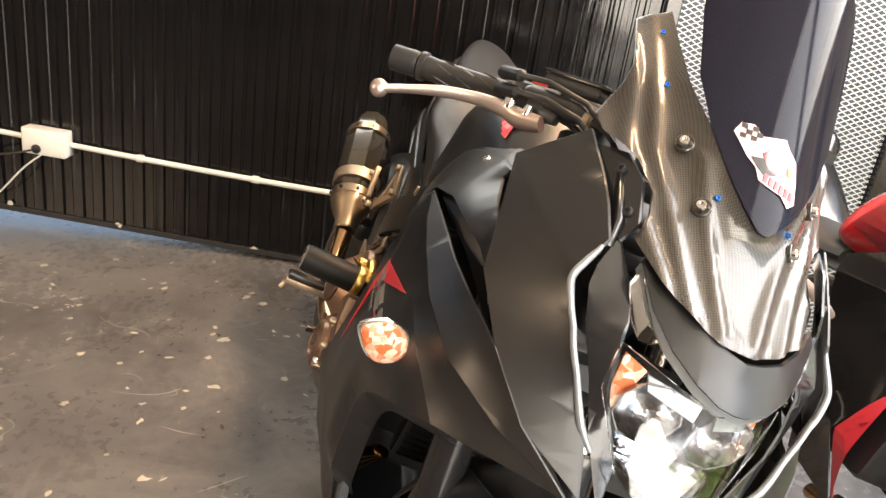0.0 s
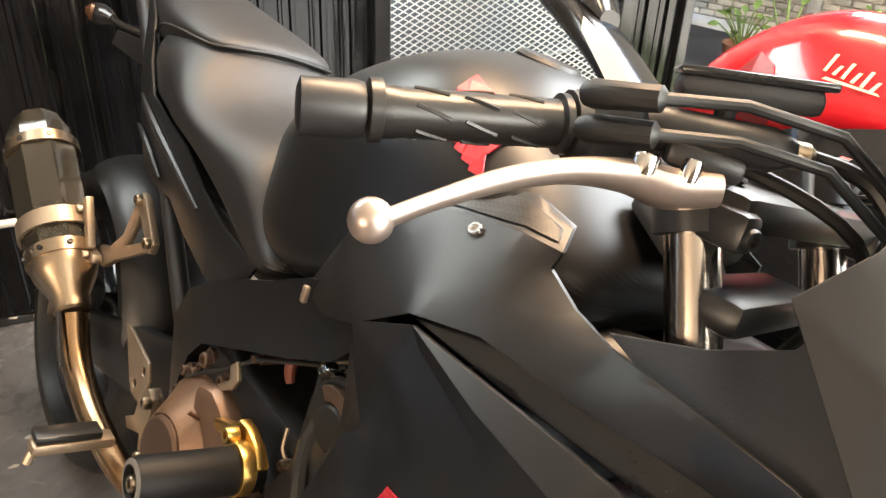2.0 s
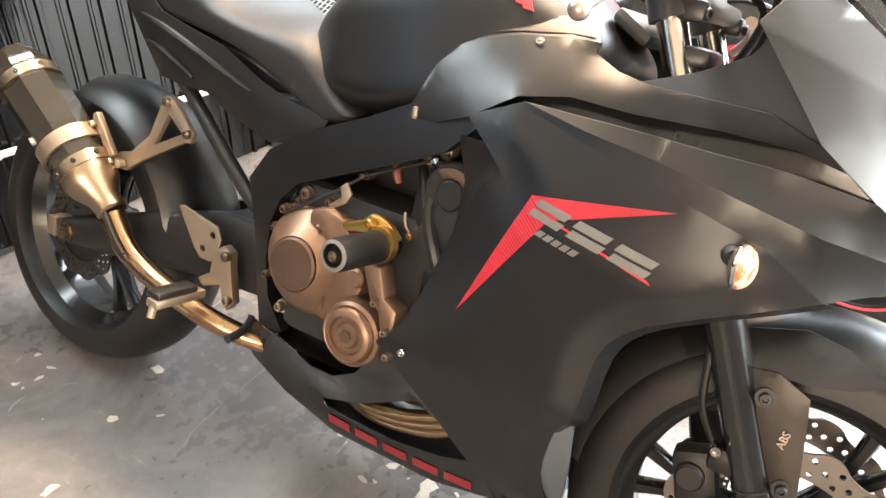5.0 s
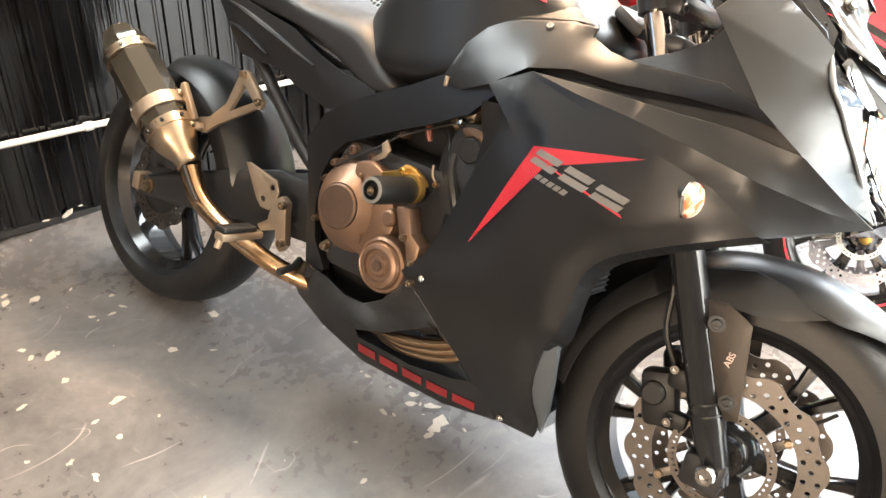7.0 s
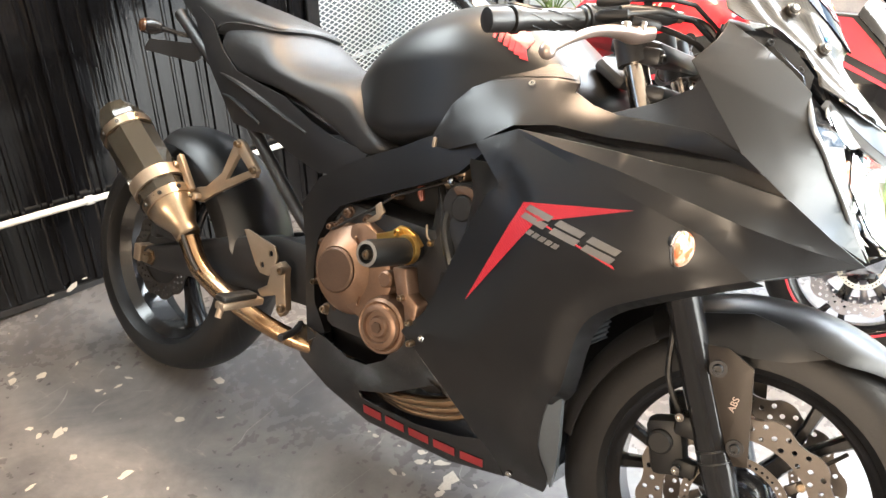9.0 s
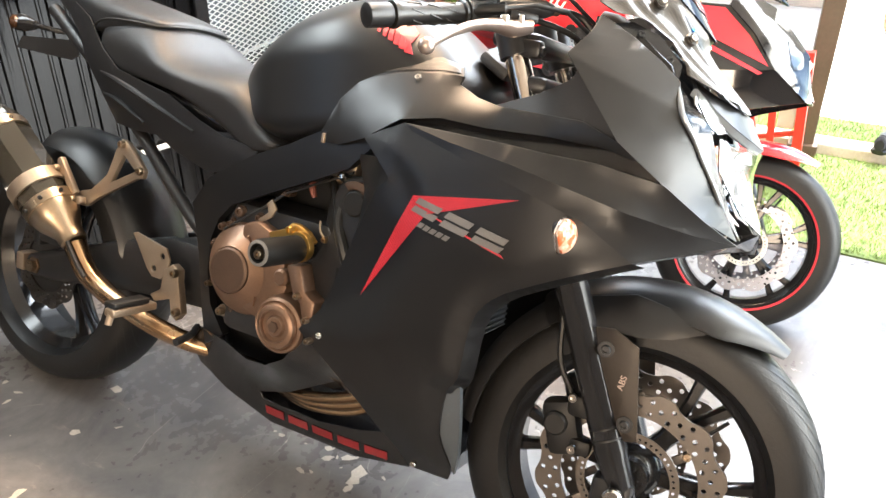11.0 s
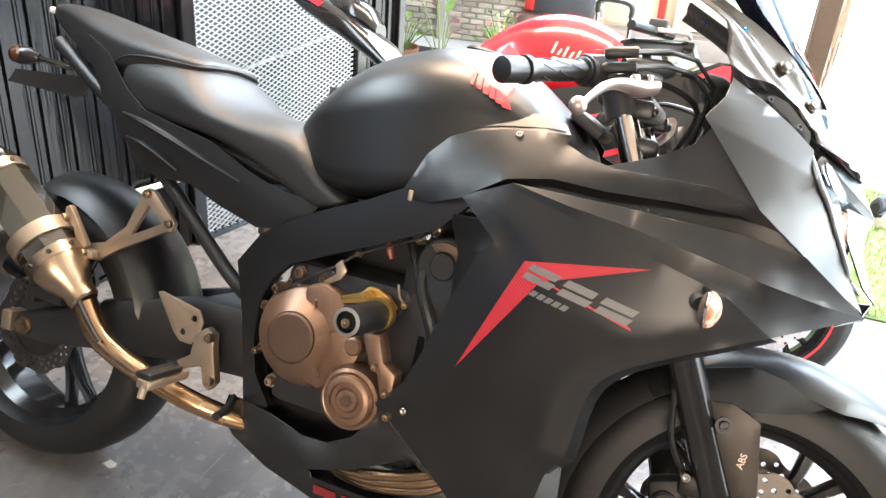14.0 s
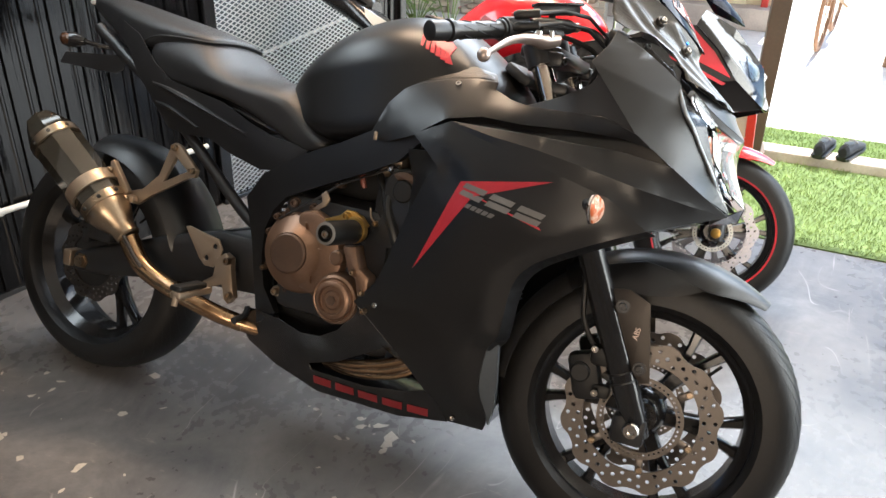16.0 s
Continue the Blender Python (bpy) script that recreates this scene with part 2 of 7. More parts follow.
def panel_bm(outline, thick=0.004, step=0.03, bulge=0.0, side=-1, crease=None):
    """A curved sheet over an outline of (x, v, u): seen from the side it fills the outline, its depth follows the rim."""
    o = np.array(outline, float)
    pts, vals = o[:, :2], o[:, 2]
    bm = bmesh.new()
    n = len(pts)
    flat = delaunay_2d_cdt([Vector((p[0], p[1])) for p in pts], [(i, (i + 1) % n) for i in range(n)], [list(range(n))], 1, 1e-6)
    vs = [bm.verts.new((p.x, 0, p.y)) for p in flat[0]]
    for f in flat[2]:
        bm.faces.new([vs[i] for i in f])
    for ax in (0, 1):
        lo, hi = pts[:, ax].min(), pts[:, ax].max()
        k = math.ceil(lo / step)
        while k * step < hi:
            co = (k * step, 0, 0) if ax == 0 else (0, 0, k * step)
            no = (1, 0, 0) if ax == 0 else (0, 0, 1)
            bmesh.ops.bisect_plane(bm, geom=bm.verts[:] + bm.edges[:] + bm.faces[:], plane_co=co, plane_no=no, dist=1e-5)
            k += 1
    if crease:
        (x0, v0), (x1, v1), rise, above, below = crease
        cn = Vector((v0 - v1, 0, x1 - x0)).normalized()
        for k in (-0.004, 0.0, 0.004):
            bmesh.ops.bisect_plane(bm, geom=bm.verts[:] + bm.edges[:] + bm.faces[:], plane_co=Vector((x0, 0, v0)) + cn * k, plane_no=cn, dist=1e-5)
    nx = np.roll(pts, -1, axis=0)
    ed = nx - pts
    ll = (ed * ed).sum(1) + 1e-12
    scale_d = 0.25 * min(np.ptp(pts[:, 0]), np.ptp(pts[:, 1]))
    for vtx in bm.verts:
        q = np.array((vtx.co.x, vtx.co.z))
        u = shell(vals, pts, q)
        if bulge:
            s = np.clip(((q - pts) * ed).sum(1) / ll, 0, 1)
            dist = np.hypot(*(pts + ed * s[:, None] - q).T).min()
            f = min(1.0, dist / scale_d)
            u -= bulge * (1 - (1 - f) ** 2)
        if crease:
            off = cn.dot(vtx.co - Vector((x0, vtx.co.y, v0)))
            u -= rise * max(0.0, 1 - off / above if off > 0 else 1 + off / below)
        vtx.co.y = u * -side
    bmesh.ops.triangulate(bm, faces=[f for f in bm.faces if len(f.verts) > 4])
    bmesh.ops.recalc_face_normals(bm, faces=bm.faces[:])
    fn = sum((f.normal.y * f.calc_area() for f in bm.faces), 0.0)
    if fn * side < 0:
        bmesh.ops.reverse_faces(bm, faces=bm.faces[:])
    ret = bmesh.ops.extrude_face_region(bm, geom=bm.faces[:])
    bmesh.ops.translate(bm, verts=[g for g in ret["geom"] if isinstance(g, bmesh.types.BMVert)], vec=(0, -side * thick, 0))
    return bm


def smooth_path(pts, n=6):
    """A soft curve through pts."""
    p = [Vector(q) for q in pts]
    out = []
    for i in range(len(p) - 1):
        a, b, c, d = p[max(i - 1, 0)], p[i], p[i + 1], p[min(i + 2, len(p) - 1)]
        for k in range(n):
            t = k / n
            out.append(0.5 * (2 * b + (c - a) * t + (2 * a - 5 * b + 4 * c - d) * t * t + (3 * b - a - 3 * c + d) * t ** 3))
    out.append(p[-1])
    return out


def loft_bm(rings, caps=True):
    bm = bmesh.new()
    vr = [[bm.verts.new(p) for p in r] for r in rings]
    n = len(vr[0])
    for a, b in zip(vr, vr[1:]):
        for i in range(n):
            bm.faces.new((a[i], a[(i + 1) % n], b[(i + 1) % n], b[i]))
    if caps:
        bm.faces.new(vr[0][::-1])
        bm.faces.new(vr[-1])
    return bm


def tube_bm(pts, rad, n=12, soft=0, flat=1.0):
    """A round bar along pts; rad is one number or one for each point."""
    if soft:
        if not isinstance(rad, (int, float)):
            rad = [q.x for q in smooth_path([(r, 0, 0) for r in rad], soft)]
        pts = smooth_path(pts, soft)
    p = [Vector(q) for q in pts]
    rs = [rad] * len(p) if isinstance(rad, (int, float)) else list(rad)
    rings = []
    up = None
    for i, q in enumerate(p):
        d = (p[min(i + 1, len(p) - 1)] - p[max(i - 1, 0)]).normalized()
        if up is None:
            up = d.orthogonal().normalized()
        up = (up - d * up.dot(d)).normalized()
        s = d.cross(up)
        rings.append([q + (up * math.cos(a) + s * math.sin(a) * flat) * rs[i] for a in (2 * math.pi * k / n for k in range(n))])
    return loft_bm(rings)


def lathe_bm(profile, centre, axis=(0, -1, 0), n=32, closed=False):
    """Turns (radius, height) pairs round an axis through centre."""
    c, a = Vector(centre), Vector(axis).normalized()
    e = a.orthogonal().normalized()
    if abs(a.y) > 0.9:
        e = (Vector((1, 0, 0)) - a * a.x).normalized()
    f = a.cross(e)
    bm = bmesh.new()
    rows = []
    for k in range(n):
        t = 2 * math.pi * k / n
        rows.append([bm.verts.new(c + a * h + (e * math.cos(t) + f * math.sin(t)) * max(r, 1e-4)) for r, h in profile])
    m = len(profile)
    for k in range(n):
        p, q = rows[k], rows[(k + 1) % n]
        for j in range(m if closed else m - 1):
            bm.faces.new((p[j], p[(j + 1) % m], q[(j + 1) % m], q[j]))
    if not closed:
        bm.faces.new([r[0] for r in rows])
        bm.faces.new([r[-1] for r in rows][::-1])
    bmesh.ops.remove_doubles(bm, verts=bm.verts[:], dist=2e-4)
    return bm


def plate_bm(loop, holes, u, thick, bevel=0.0):
    """A flat plate in the plane u over an outline of (x, v), with holes."""
    bm = bmesh.new()
    edges = []
    for lp in (loop, *holes):
        vs = [bm.verts.new((x, u, v)) for x, v in lp]
        edges += [bm.edges.new((vs[i], vs[(i + 1) % len(vs)])) for i in range(len(vs))]
    bmesh.ops.triangle_fill(bm, edges=edges, use_beauty=True, use_dissolve=False)
    if not holes:
        bmesh.ops.dissolve_faces(bm, faces=bm.faces[:])
    ret = bmesh.ops.extrude_face_region(bm, geom=bm.faces[:])
    bmesh.ops.translate(bm, verts=[g for g in ret["geom"] if isinstance(g, bmesh.types.BMVert)], vec=(0, thick, 0))
    if bevel:
        bmesh.ops.recalc_face_normals(bm, faces=bm.faces[:])
        rim = [e for e in bm.edges if len(e.link_faces) == 2 and e.calc_face_angle(0) > 0.9]
        bmesh.ops.bevel(bm, geom=rim, offset=bevel, segments=2, affect="EDGES", profile=0.5)
    return bm


def circle(x, v, r, n=10):
    return [(x + r * math.cos(2 * math.pi * k / n), v + r * math.sin(2 * math.pi * k / n)) for k in range(n)]


def box_bm(c, s, bevel=0.0, rot=None):
    bm = bmesh.new()
    bmesh.ops.create_cube(bm, size=1.0)
    bmesh.ops.scale(bm, verts=bm.verts[:], vec=s)
    if bevel:
        bmesh.ops.bevel(bm, geom=bm.edges[:], offset=bevel, segments=2, affect="EDGES", profile=0.5)
    if rot is not None:
        bmesh.ops.transform(bm, matrix=rot, verts=bm.verts[:])
    bmesh.ops.translate(bm, verts=bm.verts[:], vec=c)
    return bm


def super_ring(x, hw, lo, hi, p=2.6, n=24, cu=0.0, tip=0.0):
    """A rounded cross-section across the bike at x. tip narrows its top."""
    mid, hh = (lo + hi) / 2, (hi - lo) / 2
    out = []
    for k in range(n):
        a = 2 * math.pi * k / n
        c, s = math.cos(a), math.sin(a)
        v = math.copysign(abs(s) ** (2 / p), s)
        u = math.copysign(abs(c) ** (2 / p), c) * (1 - tip * (v + 1) / 2)
        out.append((x, cu + hw * u, mid + hh * v))
    return out


def dome_ring(x, hw, lo, mid, hi, p=2.2, n=18, tuck=0.05):
    """A cross-section with upright flanks from lo to mid and a rounded top up to hi."""
    half = [(hw * (1 - tuck), lo), (hw * (1 - tuck * 0.35), lo + (mid - lo) * 0.35), (hw, mid)]
    for k in range(1, n + 1):
        a = 0.5 * math.pi * k / n
        half.append((hw * max(math.cos(a), 0.0) ** (2 / p), mid + (hi - mid) * math.sin(a) ** (2 / p)))
    return [(x, u, v) for u, v in half] + [(x, -u, v) for u, v in half[-2::-1]]


def bolt_bm(c, r=0.007, h=0.005, axis=(0, -1, 0)):
    """A socket-head bolt."""
    return lathe_bm([(0.0, -h), (r, -h), (r, h * 0.6), (r * 0.85, h), (r * 0.5, h), (r * 0.45, h * 0.2), (0.0, h * 0.2)], c, axis, 14)


LEAN = 23.0

# ---- the garage ----
WALL_AZ = math.atan(0.24)          # the ribbed wall runs along (0.24, 1)
RIB_LEAN = 0.10                    # the sheets stand slightly out of plumb


def floor_material():
    m = mat("worn_painted_concrete", (0.122, 0.119, 0.119), 0.28, 0.0, 0.25, 1.3, 30.0, spec=0.5, rvar=0.12)
    nt = m.node_tree
    b = nt.nodes["Principled BSDF"]
    tc = nt.nodes.new("ShaderNodeTexCoord")
    # long scratches and scuffs
    mp = nt.nodes.new("ShaderNodeMapping")
    mp.inputs["Scale"].default_value = (3.0, 14.0, 1.0)
    mp.inputs["Rotation"].default_value = (0, 0, 0.7)
    sc = nt.nodes.new("ShaderNodeTexNoise")
    sc.inputs["Scale"].default_value, sc.inputs["Detail"].default_value, sc.inputs["Roughness"].default_value = 2.2, 9, 0.75
    nt.links.new(tc.outputs["Object"], mp.inputs[0])
    nt.links.new(mp.outputs[0], sc.inputs["Vector"])
    r1 = nt.nodes.new("ShaderNodeValToRGB")
    r1.color_ramp.elements[0].position, r1.color_ramp.elements[1].position = 0.6, 0.78
    nt.links.new(sc.outputs["Fac"], r1.inputs[0])
    # chips of paint, broken off in flakes
    ch = nt.nodes.new("ShaderNodeTexNoise")
    ch.inputs["Scale"].default_value, ch.inputs["Detail"].default_value, ch.inputs["Roughness"].default_value = 7.0, 7, 0.62
    nt.links.new(tc.outputs["Object"], ch.inputs["Vector"])
    r2 = nt.nodes.new("ShaderNodeValToRGB")
    r2.color_ramp.elements[0].position, r2.color_ramp.elements[1].position = 0.712, 0.724
    nt.links.new(ch.outputs["Fac"], r2.inputs[0])
    old = b.inputs["Base Color"].links[0].from_socket
    mx = nt.nodes.new("ShaderNodeMix")
    mx.data_type = "RGBA"
    mx.inputs["B"].default_value = (0.30, 0.27, 0.24, 1)
    nt.links.new(r1.outputs[0], mx.inputs["Factor"])
    nt.links.new(old, mx.inputs["A"])
    mx2 = nt.nodes.new("ShaderNodeMix")
    mx2.data_type = "RGBA"
    mx2.inputs["B"].default_value = (0.45, 0.43, 0.40, 1)
    nt.links.new(r2.outputs[0], mx2.inputs["Factor"])
    nt.links.new(mx.outputs["Result"], mx2.inputs["A"])
    nt.links.new(mx2.outputs["Result"], b.inputs["Base Color"])
    # cloudy wear, and fine pale scratches in two directions
    cl = nt.nodes.new("ShaderNodeTexNoise")
    cl.inputs["Scale"].default_value, cl.inputs["Detail"].default_value, cl.inputs["Roughness"].default_value, cl.inputs["Distortion"].default_value = 2.6, 8, 0.68, 1.2
    nt.links.new(tc.outputs["Object"], cl.inputs["Vector"])
    r3 = nt.nodes.new("ShaderNodeValToRGB")
    r3.color_ramp.elements[0].position, r3.color_ramp.elements[1].position = 0.32, 0.68
    r3.color_ramp.elements[0].color, r3.color_ramp.elements[1].color = (0.62, 0.62, 0.64, 1), (1.35, 1.32, 1.28, 1)
    nt.links.new(cl.outputs["Fac"], r3.inputs[0])
    mul = nt.nodes.new("ShaderNodeMix")
    mul.data_type, mul.blend_type = "RGBA", "MULTIPLY"
    mul.inputs["Factor"].default_value = 1.0
    nt.links.new(mx.outputs["Result"], mul.inputs["A"])
    nt.links.new(r3.outputs[0], mul.inputs["B"])
    last = mul.outputs["Result"]
    for ang, sx in ((0.5, 26.0), (-0.85, 34.0), (1.4, 30.0)):
        mq = nt.nodes.new("ShaderNodeMapping")
        mq.inputs["Rotation"].default_value, mq.inputs["Scale"].default_value = (0, 0, ang), (sx, 0.9, 1.0)
        sn = nt.nodes.new("ShaderNodeTexNoise")
        sn.inputs["Scale"].default_value, sn.inputs["Detail"].default_value = 1.6, 3
        rr = nt.nodes.new("ShaderNodeValToRGB")
        rr.color_ramp.elements[0].position, rr.color_ramp.elements[1].position = 0.73, 0.79
        rr.color_ramp.elements[1].color = (0.7, 0.7, 0.7, 1)
        nt.links.new(tc.outputs["Object"], mq.inputs[0])
        nt.links.new(mq.outputs[0], sn.inputs["Vector"])
        nt.links.new(sn.outputs["Fac"], rr.inputs[0])
        mz = nt.nodes.new("ShaderNodeMix")
        mz.data_type = "RGBA"
        mz.inputs["B"].default_value = (0.48, 0.45, 0.41, 1)
        nt.links.new(rr.outputs[0], mz.inputs["Factor"])
        nt.links.new(last, mz.inputs["A"])
        last = mz.outputs["Result"]
    # curved hairline scratches, kept to worn patches
    for sc_, off, keep in ((3.0, 7.3, 0.55), (4.4, 3.1, 0.54), (6.2, 11.7, 0.55)):
        mv = nt.nodes.new("ShaderNodeMapping")
        mv.inputs["Location"].default_value, mv.inputs["Rotation"].default_value, mv.inputs["Scale"].default_value = (off, off * 0.7, 0), (0, 0, off), (1.0, 0.45, 1.0)
        hn = nt.nodes.new("ShaderNodeTexNoise")
        hn.inputs["Scale"].default_value, hn.inputs["Detail"].default_value, hn.inputs["Distortion"].default_value = sc_, 0.6, 0.8
        nt.links.new(tc.outputs["Object"], mv.inputs[0])
        nt.links.new(mv.outputs[0], hn.inputs["Vector"])
        rl = nt.nodes.new("ShaderNodeValToRGB")
        el = rl.color_ramp.elements
        el[0].position, el[0].color = 0.5 - 0.0010, (0, 0, 0, 1)
        el[1].position, el[1].color = 0.5 + 0.0010, (0, 0, 0, 1)
        top = el.new(0.5)
        top.color = (0.55, 0.55, 0.55, 1)
        nt.links.new(hn.outputs["Fac"], rl.inputs[0])
        mk = nt.nodes.new("ShaderNodeTexNoise")
        mk.inputs["Scale"].default_value, mk.inputs["Detail"].default_value = sc_ * 1.7, 2
        nt.links.new(mv.outputs[0], mk.inputs["Vector"])
        rm = nt.nodes.new("ShaderNodeValToRGB")
        rm.color_ramp.elements[0].position, rm.color_ramp.elements[1].position = keep, keep + 0.1
        nt.links.new(mk.outputs["Fac"], rm.inputs[0])
        am = nt.nodes.new("ShaderNodeMath")
        am.operation = "MULTIPLY"
        nt.links.new(rl.outputs[0], am.inputs[0])
        nt.links.new(rm.outputs[0], am.inputs[1])
        mz = nt.nodes.new("ShaderNodeMix")
        mz.data_type = "RGBA"
        mz.inputs["B"].default_value = (0.5, 0.48, 0.45, 1)
        nt.links.new(am.outputs[0], mz.inputs["Factor"])
        nt.links.new(last, mz.inputs["A"])
        last = mz.outputs["Result"]
    nt.links.new(last, mx2.inputs["A"])
    bp = nt.nodes.new("ShaderNodeBump")
    bp.inputs["Strength"].default_value, bp.inputs["Distance"].default_value = 0.25, 0.002
    nt.links.new(sc.outputs["Fac"], bp.inputs["Height"])
    nt.links.new(bp.outputs[0], b.inputs["Normal"])
    return m


floor_mat = floor_material()
bm = bmesh.new()
bmesh.ops.create_grid(bm, x_segments=1, y_segments=1, size=0.5)
bmesh.ops.scale(bm, verts=bm.verts[:], vec=(6.6, 6.36, 1))
bmesh.ops.translate(bm, verts=bm.verts[:], vec=(1.6, -1.62, 0))
r = bmesh.ops.extrude_face_region(bm, geom=bm.faces[:])
bmesh.ops.translate(bm, verts=[g for g in r["geom"] if isinstance(g, bmesh.types.BMVert)], vec=(0, 0, -0.12))
floor = tagged(link("floor", bm, floor_mat, smooth=0), "dark grey painted concrete floor with flaked light chips", "floor", kind="structure")


def chip_bm(x, y, size, seed):
    rnd = random.Random(seed)
    n = rnd.randint(6, 9)
    a0 = rnd.uniform(0, 6)
    st = rnd.uniform(0.35, 0.8)
    pts = []
    for k in range(n):
        a = 2 * math.pi * k / n + rnd.uniform(-0.3, 0.3)
        rr = 1.25 * size * rnd.uniform(0.35, 1.0)
        px, py = rr * math.cos(a), rr * st * math.sin(a)
        pts.append((x + px * math.cos(a0) - py * math.sin(a0), y + px * math.sin(a0) + py * math.cos(a0)))
    b = bmesh.new()
    vs = [b.verts.new((p[0], p[1], 0.0012)) for p in pts]
    b.faces.new(vs)
    return b


chip_mat = mat("flaked_paint_chip", (0.46, 0.42, 0.36), 0.6, 0.0, 0.2, 30.0, 200.0)
rnd = random.Random(5)
chips = [(-0.084, -0.371, 0.022), (0.188, -0.359, 0.024), (-0.347, -0.275, 0.018), (0.139, -0.167, 0.016), (0.102, -0.004, 0.018), (0.353, -0.518, 0.018), (0.846, 0.055, 0.03), (0.80, 0.09, 0.02), (0.21, -0.43, 0.015)]
for k in range(120):
    chips.append((rnd.uniform(-0.75, 1.4), rnd.uniform(-1.5, -0.1), rnd.uniform(0.004, 0.016) if k % 5 else rnd.uniform(0.012, 0.022)))
for k in range(40):
    cx, cy = (-0.35, -0.95) if k < 14 else ((0.15, -1.0) if k < 26 else (0.75, 0.05))
    chips.append((cx + rnd.gauss(0, 0.07), cy + rnd.gauss(0, 0.06), rnd.uniform(0.005, 0.017)))
bm = join(*[chip_bm(x, y, s, 11 + k) for k, (x, y, s) in enumerate(chips)])
tagged(link("paint_chips", bm, chip_mat, smooth=0), "pale flakes and bare spots scattered over the floor", "paint chips", kind="stuff")


# the wall of black ribbed sheet, built in its own axes: p along it, n out of it towards the room
def wall_pose():
    return Matrix.Translation((-0.667, 0, 0)) @ Matrix.Rotation(-WALL_AZ, 4, "Z") @ Matrix(((1, 0, 0, 0), (0, 1, RIB_LEAN, 0), (0, 0, 1, 0), (0, 0, 0, 1)))


WM = wall_pose()


def ribbed_bm(p0, p1, z0, z1, pitch=0.082):
    """Sheet with narrow raised ribs in pairs and a small step between them."""
    prof = []
    p = p0
    while p < p1:
        for dp, dn in ((0.0, 0.0), (0.030, 0.0), (0.034, 0.0025), (0.040, 0.0025), (0.044, 0.0), (0.060, 0.0), (0.064, 0.011), (0.074, 0.011), (0.078, 0.0)):
            if p + dp <= p1:
                prof.append((p + dp, dn))
        p += pitch
    prof.append((p1, 0.0))
    bm = bmesh.new()
    rows = [[bm.verts.new((n, q, z)) for q, n in prof] for z in (z0, z1)]
    for i in range(len(prof) - 1):
        bm.faces.new((rows[0][i], rows[0][i + 1], rows[1][i + 1], rows[1][i]))
    bmesh.ops.recalc_face_normals(bm, faces=bm.faces[:])
    bmesh.ops.solidify(bm, geom=bm.faces[:], thickness=0.002)
    return bm


CEIL = 3.0
GAP0, GAP1 = 1.8, 2.6              # gap out of view, added to let the west fill in
MESH0, MESH1, WEND = 1.04, 1.80, 2.09
wall = thing("wall_west", WM, "glossy black ribbed metal sheet wall with white marks at its foot", "wall", kind="structure")
sheets = [(-4.6, -2.6), (-2.6, -0.62), (-0.62, MESH0 - 0.06), (MESH1 + 0.05, WEND - 0.03)]
for a, b in sheets:
    part("sheet", ribbed_bm(a + 0.004, b, 0.03, GAP0 if b < 1.5 else CEIL), wall_black, wall, smooth=25)
    if b < 1.5:
        part("sheet", ribbed_bm(a + 0.004, b, GAP1, CEIL), wall_black, wall, smooth=25)
part("sheet", ribbed_bm(MESH0 - 0.06, MESH1 + 0.05, 2.35, CEIL), wall_black, wall, smooth=25)
part("backing", box_bm((-0.09, -1.83, GAP0 / 2), (0.12, 5.6, GAP0)), plastic_black, wall, smooth=0)
part("backing", box_bm((-0.09, -1.83, (GAP1 + CEIL) / 2), (0.12, 5.6, CEIL - GAP1)), plastic_black, wall, smooth=0)
part("sill", box_bm((-0.03, -1.83, 0.012), (0.06, 5.56, 0.024), 0.003), plastic_black, wall, smooth=0)
for p in (MESH0 - 0.03, MESH1 + 0.03, WEND - 0.015):
    part("post", box_bm((0.0, p, CEIL / 2), (0.05, 0.05 if p < 2 else 0.04, CEIL), 0.004), gloss_black, wall, smooth=0)
part("rail", box_bm((0.0, (MESH0 + MESH1) / 2, 0.04), (0.045, MESH1 - MESH0, 0.06), 0.004), gloss_black, wall, smooth=0)
part("rail", box_bm((0.0, (MESH0 + MESH1) / 2, 2.33), (0.045, MESH1 - MESH0, 0.05), 0.004), gloss_black, wall, smooth=0)

# expanded metal mesh with diamond openings
mesh_mat = mat("galvanised_mesh", (0.50, 0.52, 0.54), 0.4, 0.3, 0.12, 15.0, 150.0)


def mesh_bm(p0, p1, z0, z1, w=0.034, h=0.019, t=0.0017):
    bm = bmesh.new()

    def strand(a, b):
        d = Vector((0, b[0] - a[0], b[1] - a[1])).normalized()
        s = Vector((0, -d.z, d.y)) * t
        va = [bm.verts.new(Vector((n, q[0], q[1])) + s * k) for q in (a, b) for n, k in ((-0.003, -1), (0.003, -0.6), (0.003, 1), (-0.003, 0.6))]
        for i in range(4):
            bm.faces.new((va[i], va[(i + 1) % 4], va[4 + (i + 1) % 4], va[4 + i]))

    slope = h / w
    for sgn in (1, -1):
        c = z0 - (p1 - p0) * slope if sgn > 0 else z0
        top = z1 if sgn > 0 else z1 + (p1 - p0) * slope
        while c < top:
            za = c
            zb = c + sgn * slope * (p1 - p0)
            lo, hi = 0.0, 1.0
            if sgn > 0:
                lo, hi = max(0, (z0 - za) / (zb - za)), min(1, (z1 - za) / (zb - za))
            else:
                lo, hi = max(0, (z1 - za) / (zb - za)), min(1, (z0 - za) / (zb - za))
            if hi > lo:
                strand((p0 + lo * (p1 - p0), za + lo * (zb - za)), (p0 + hi * (p1 - p0), za + hi * (zb - za)))
            c += h
    return bm


grille = tagged(link("mesh_panel", mesh_bm(MESH0, MESH1, 0.07, 2.31), mesh_mat, smooth=0, m=WM), "galvanised expanded metal mesh panel in the black wall", "mesh panel", kind="structure")

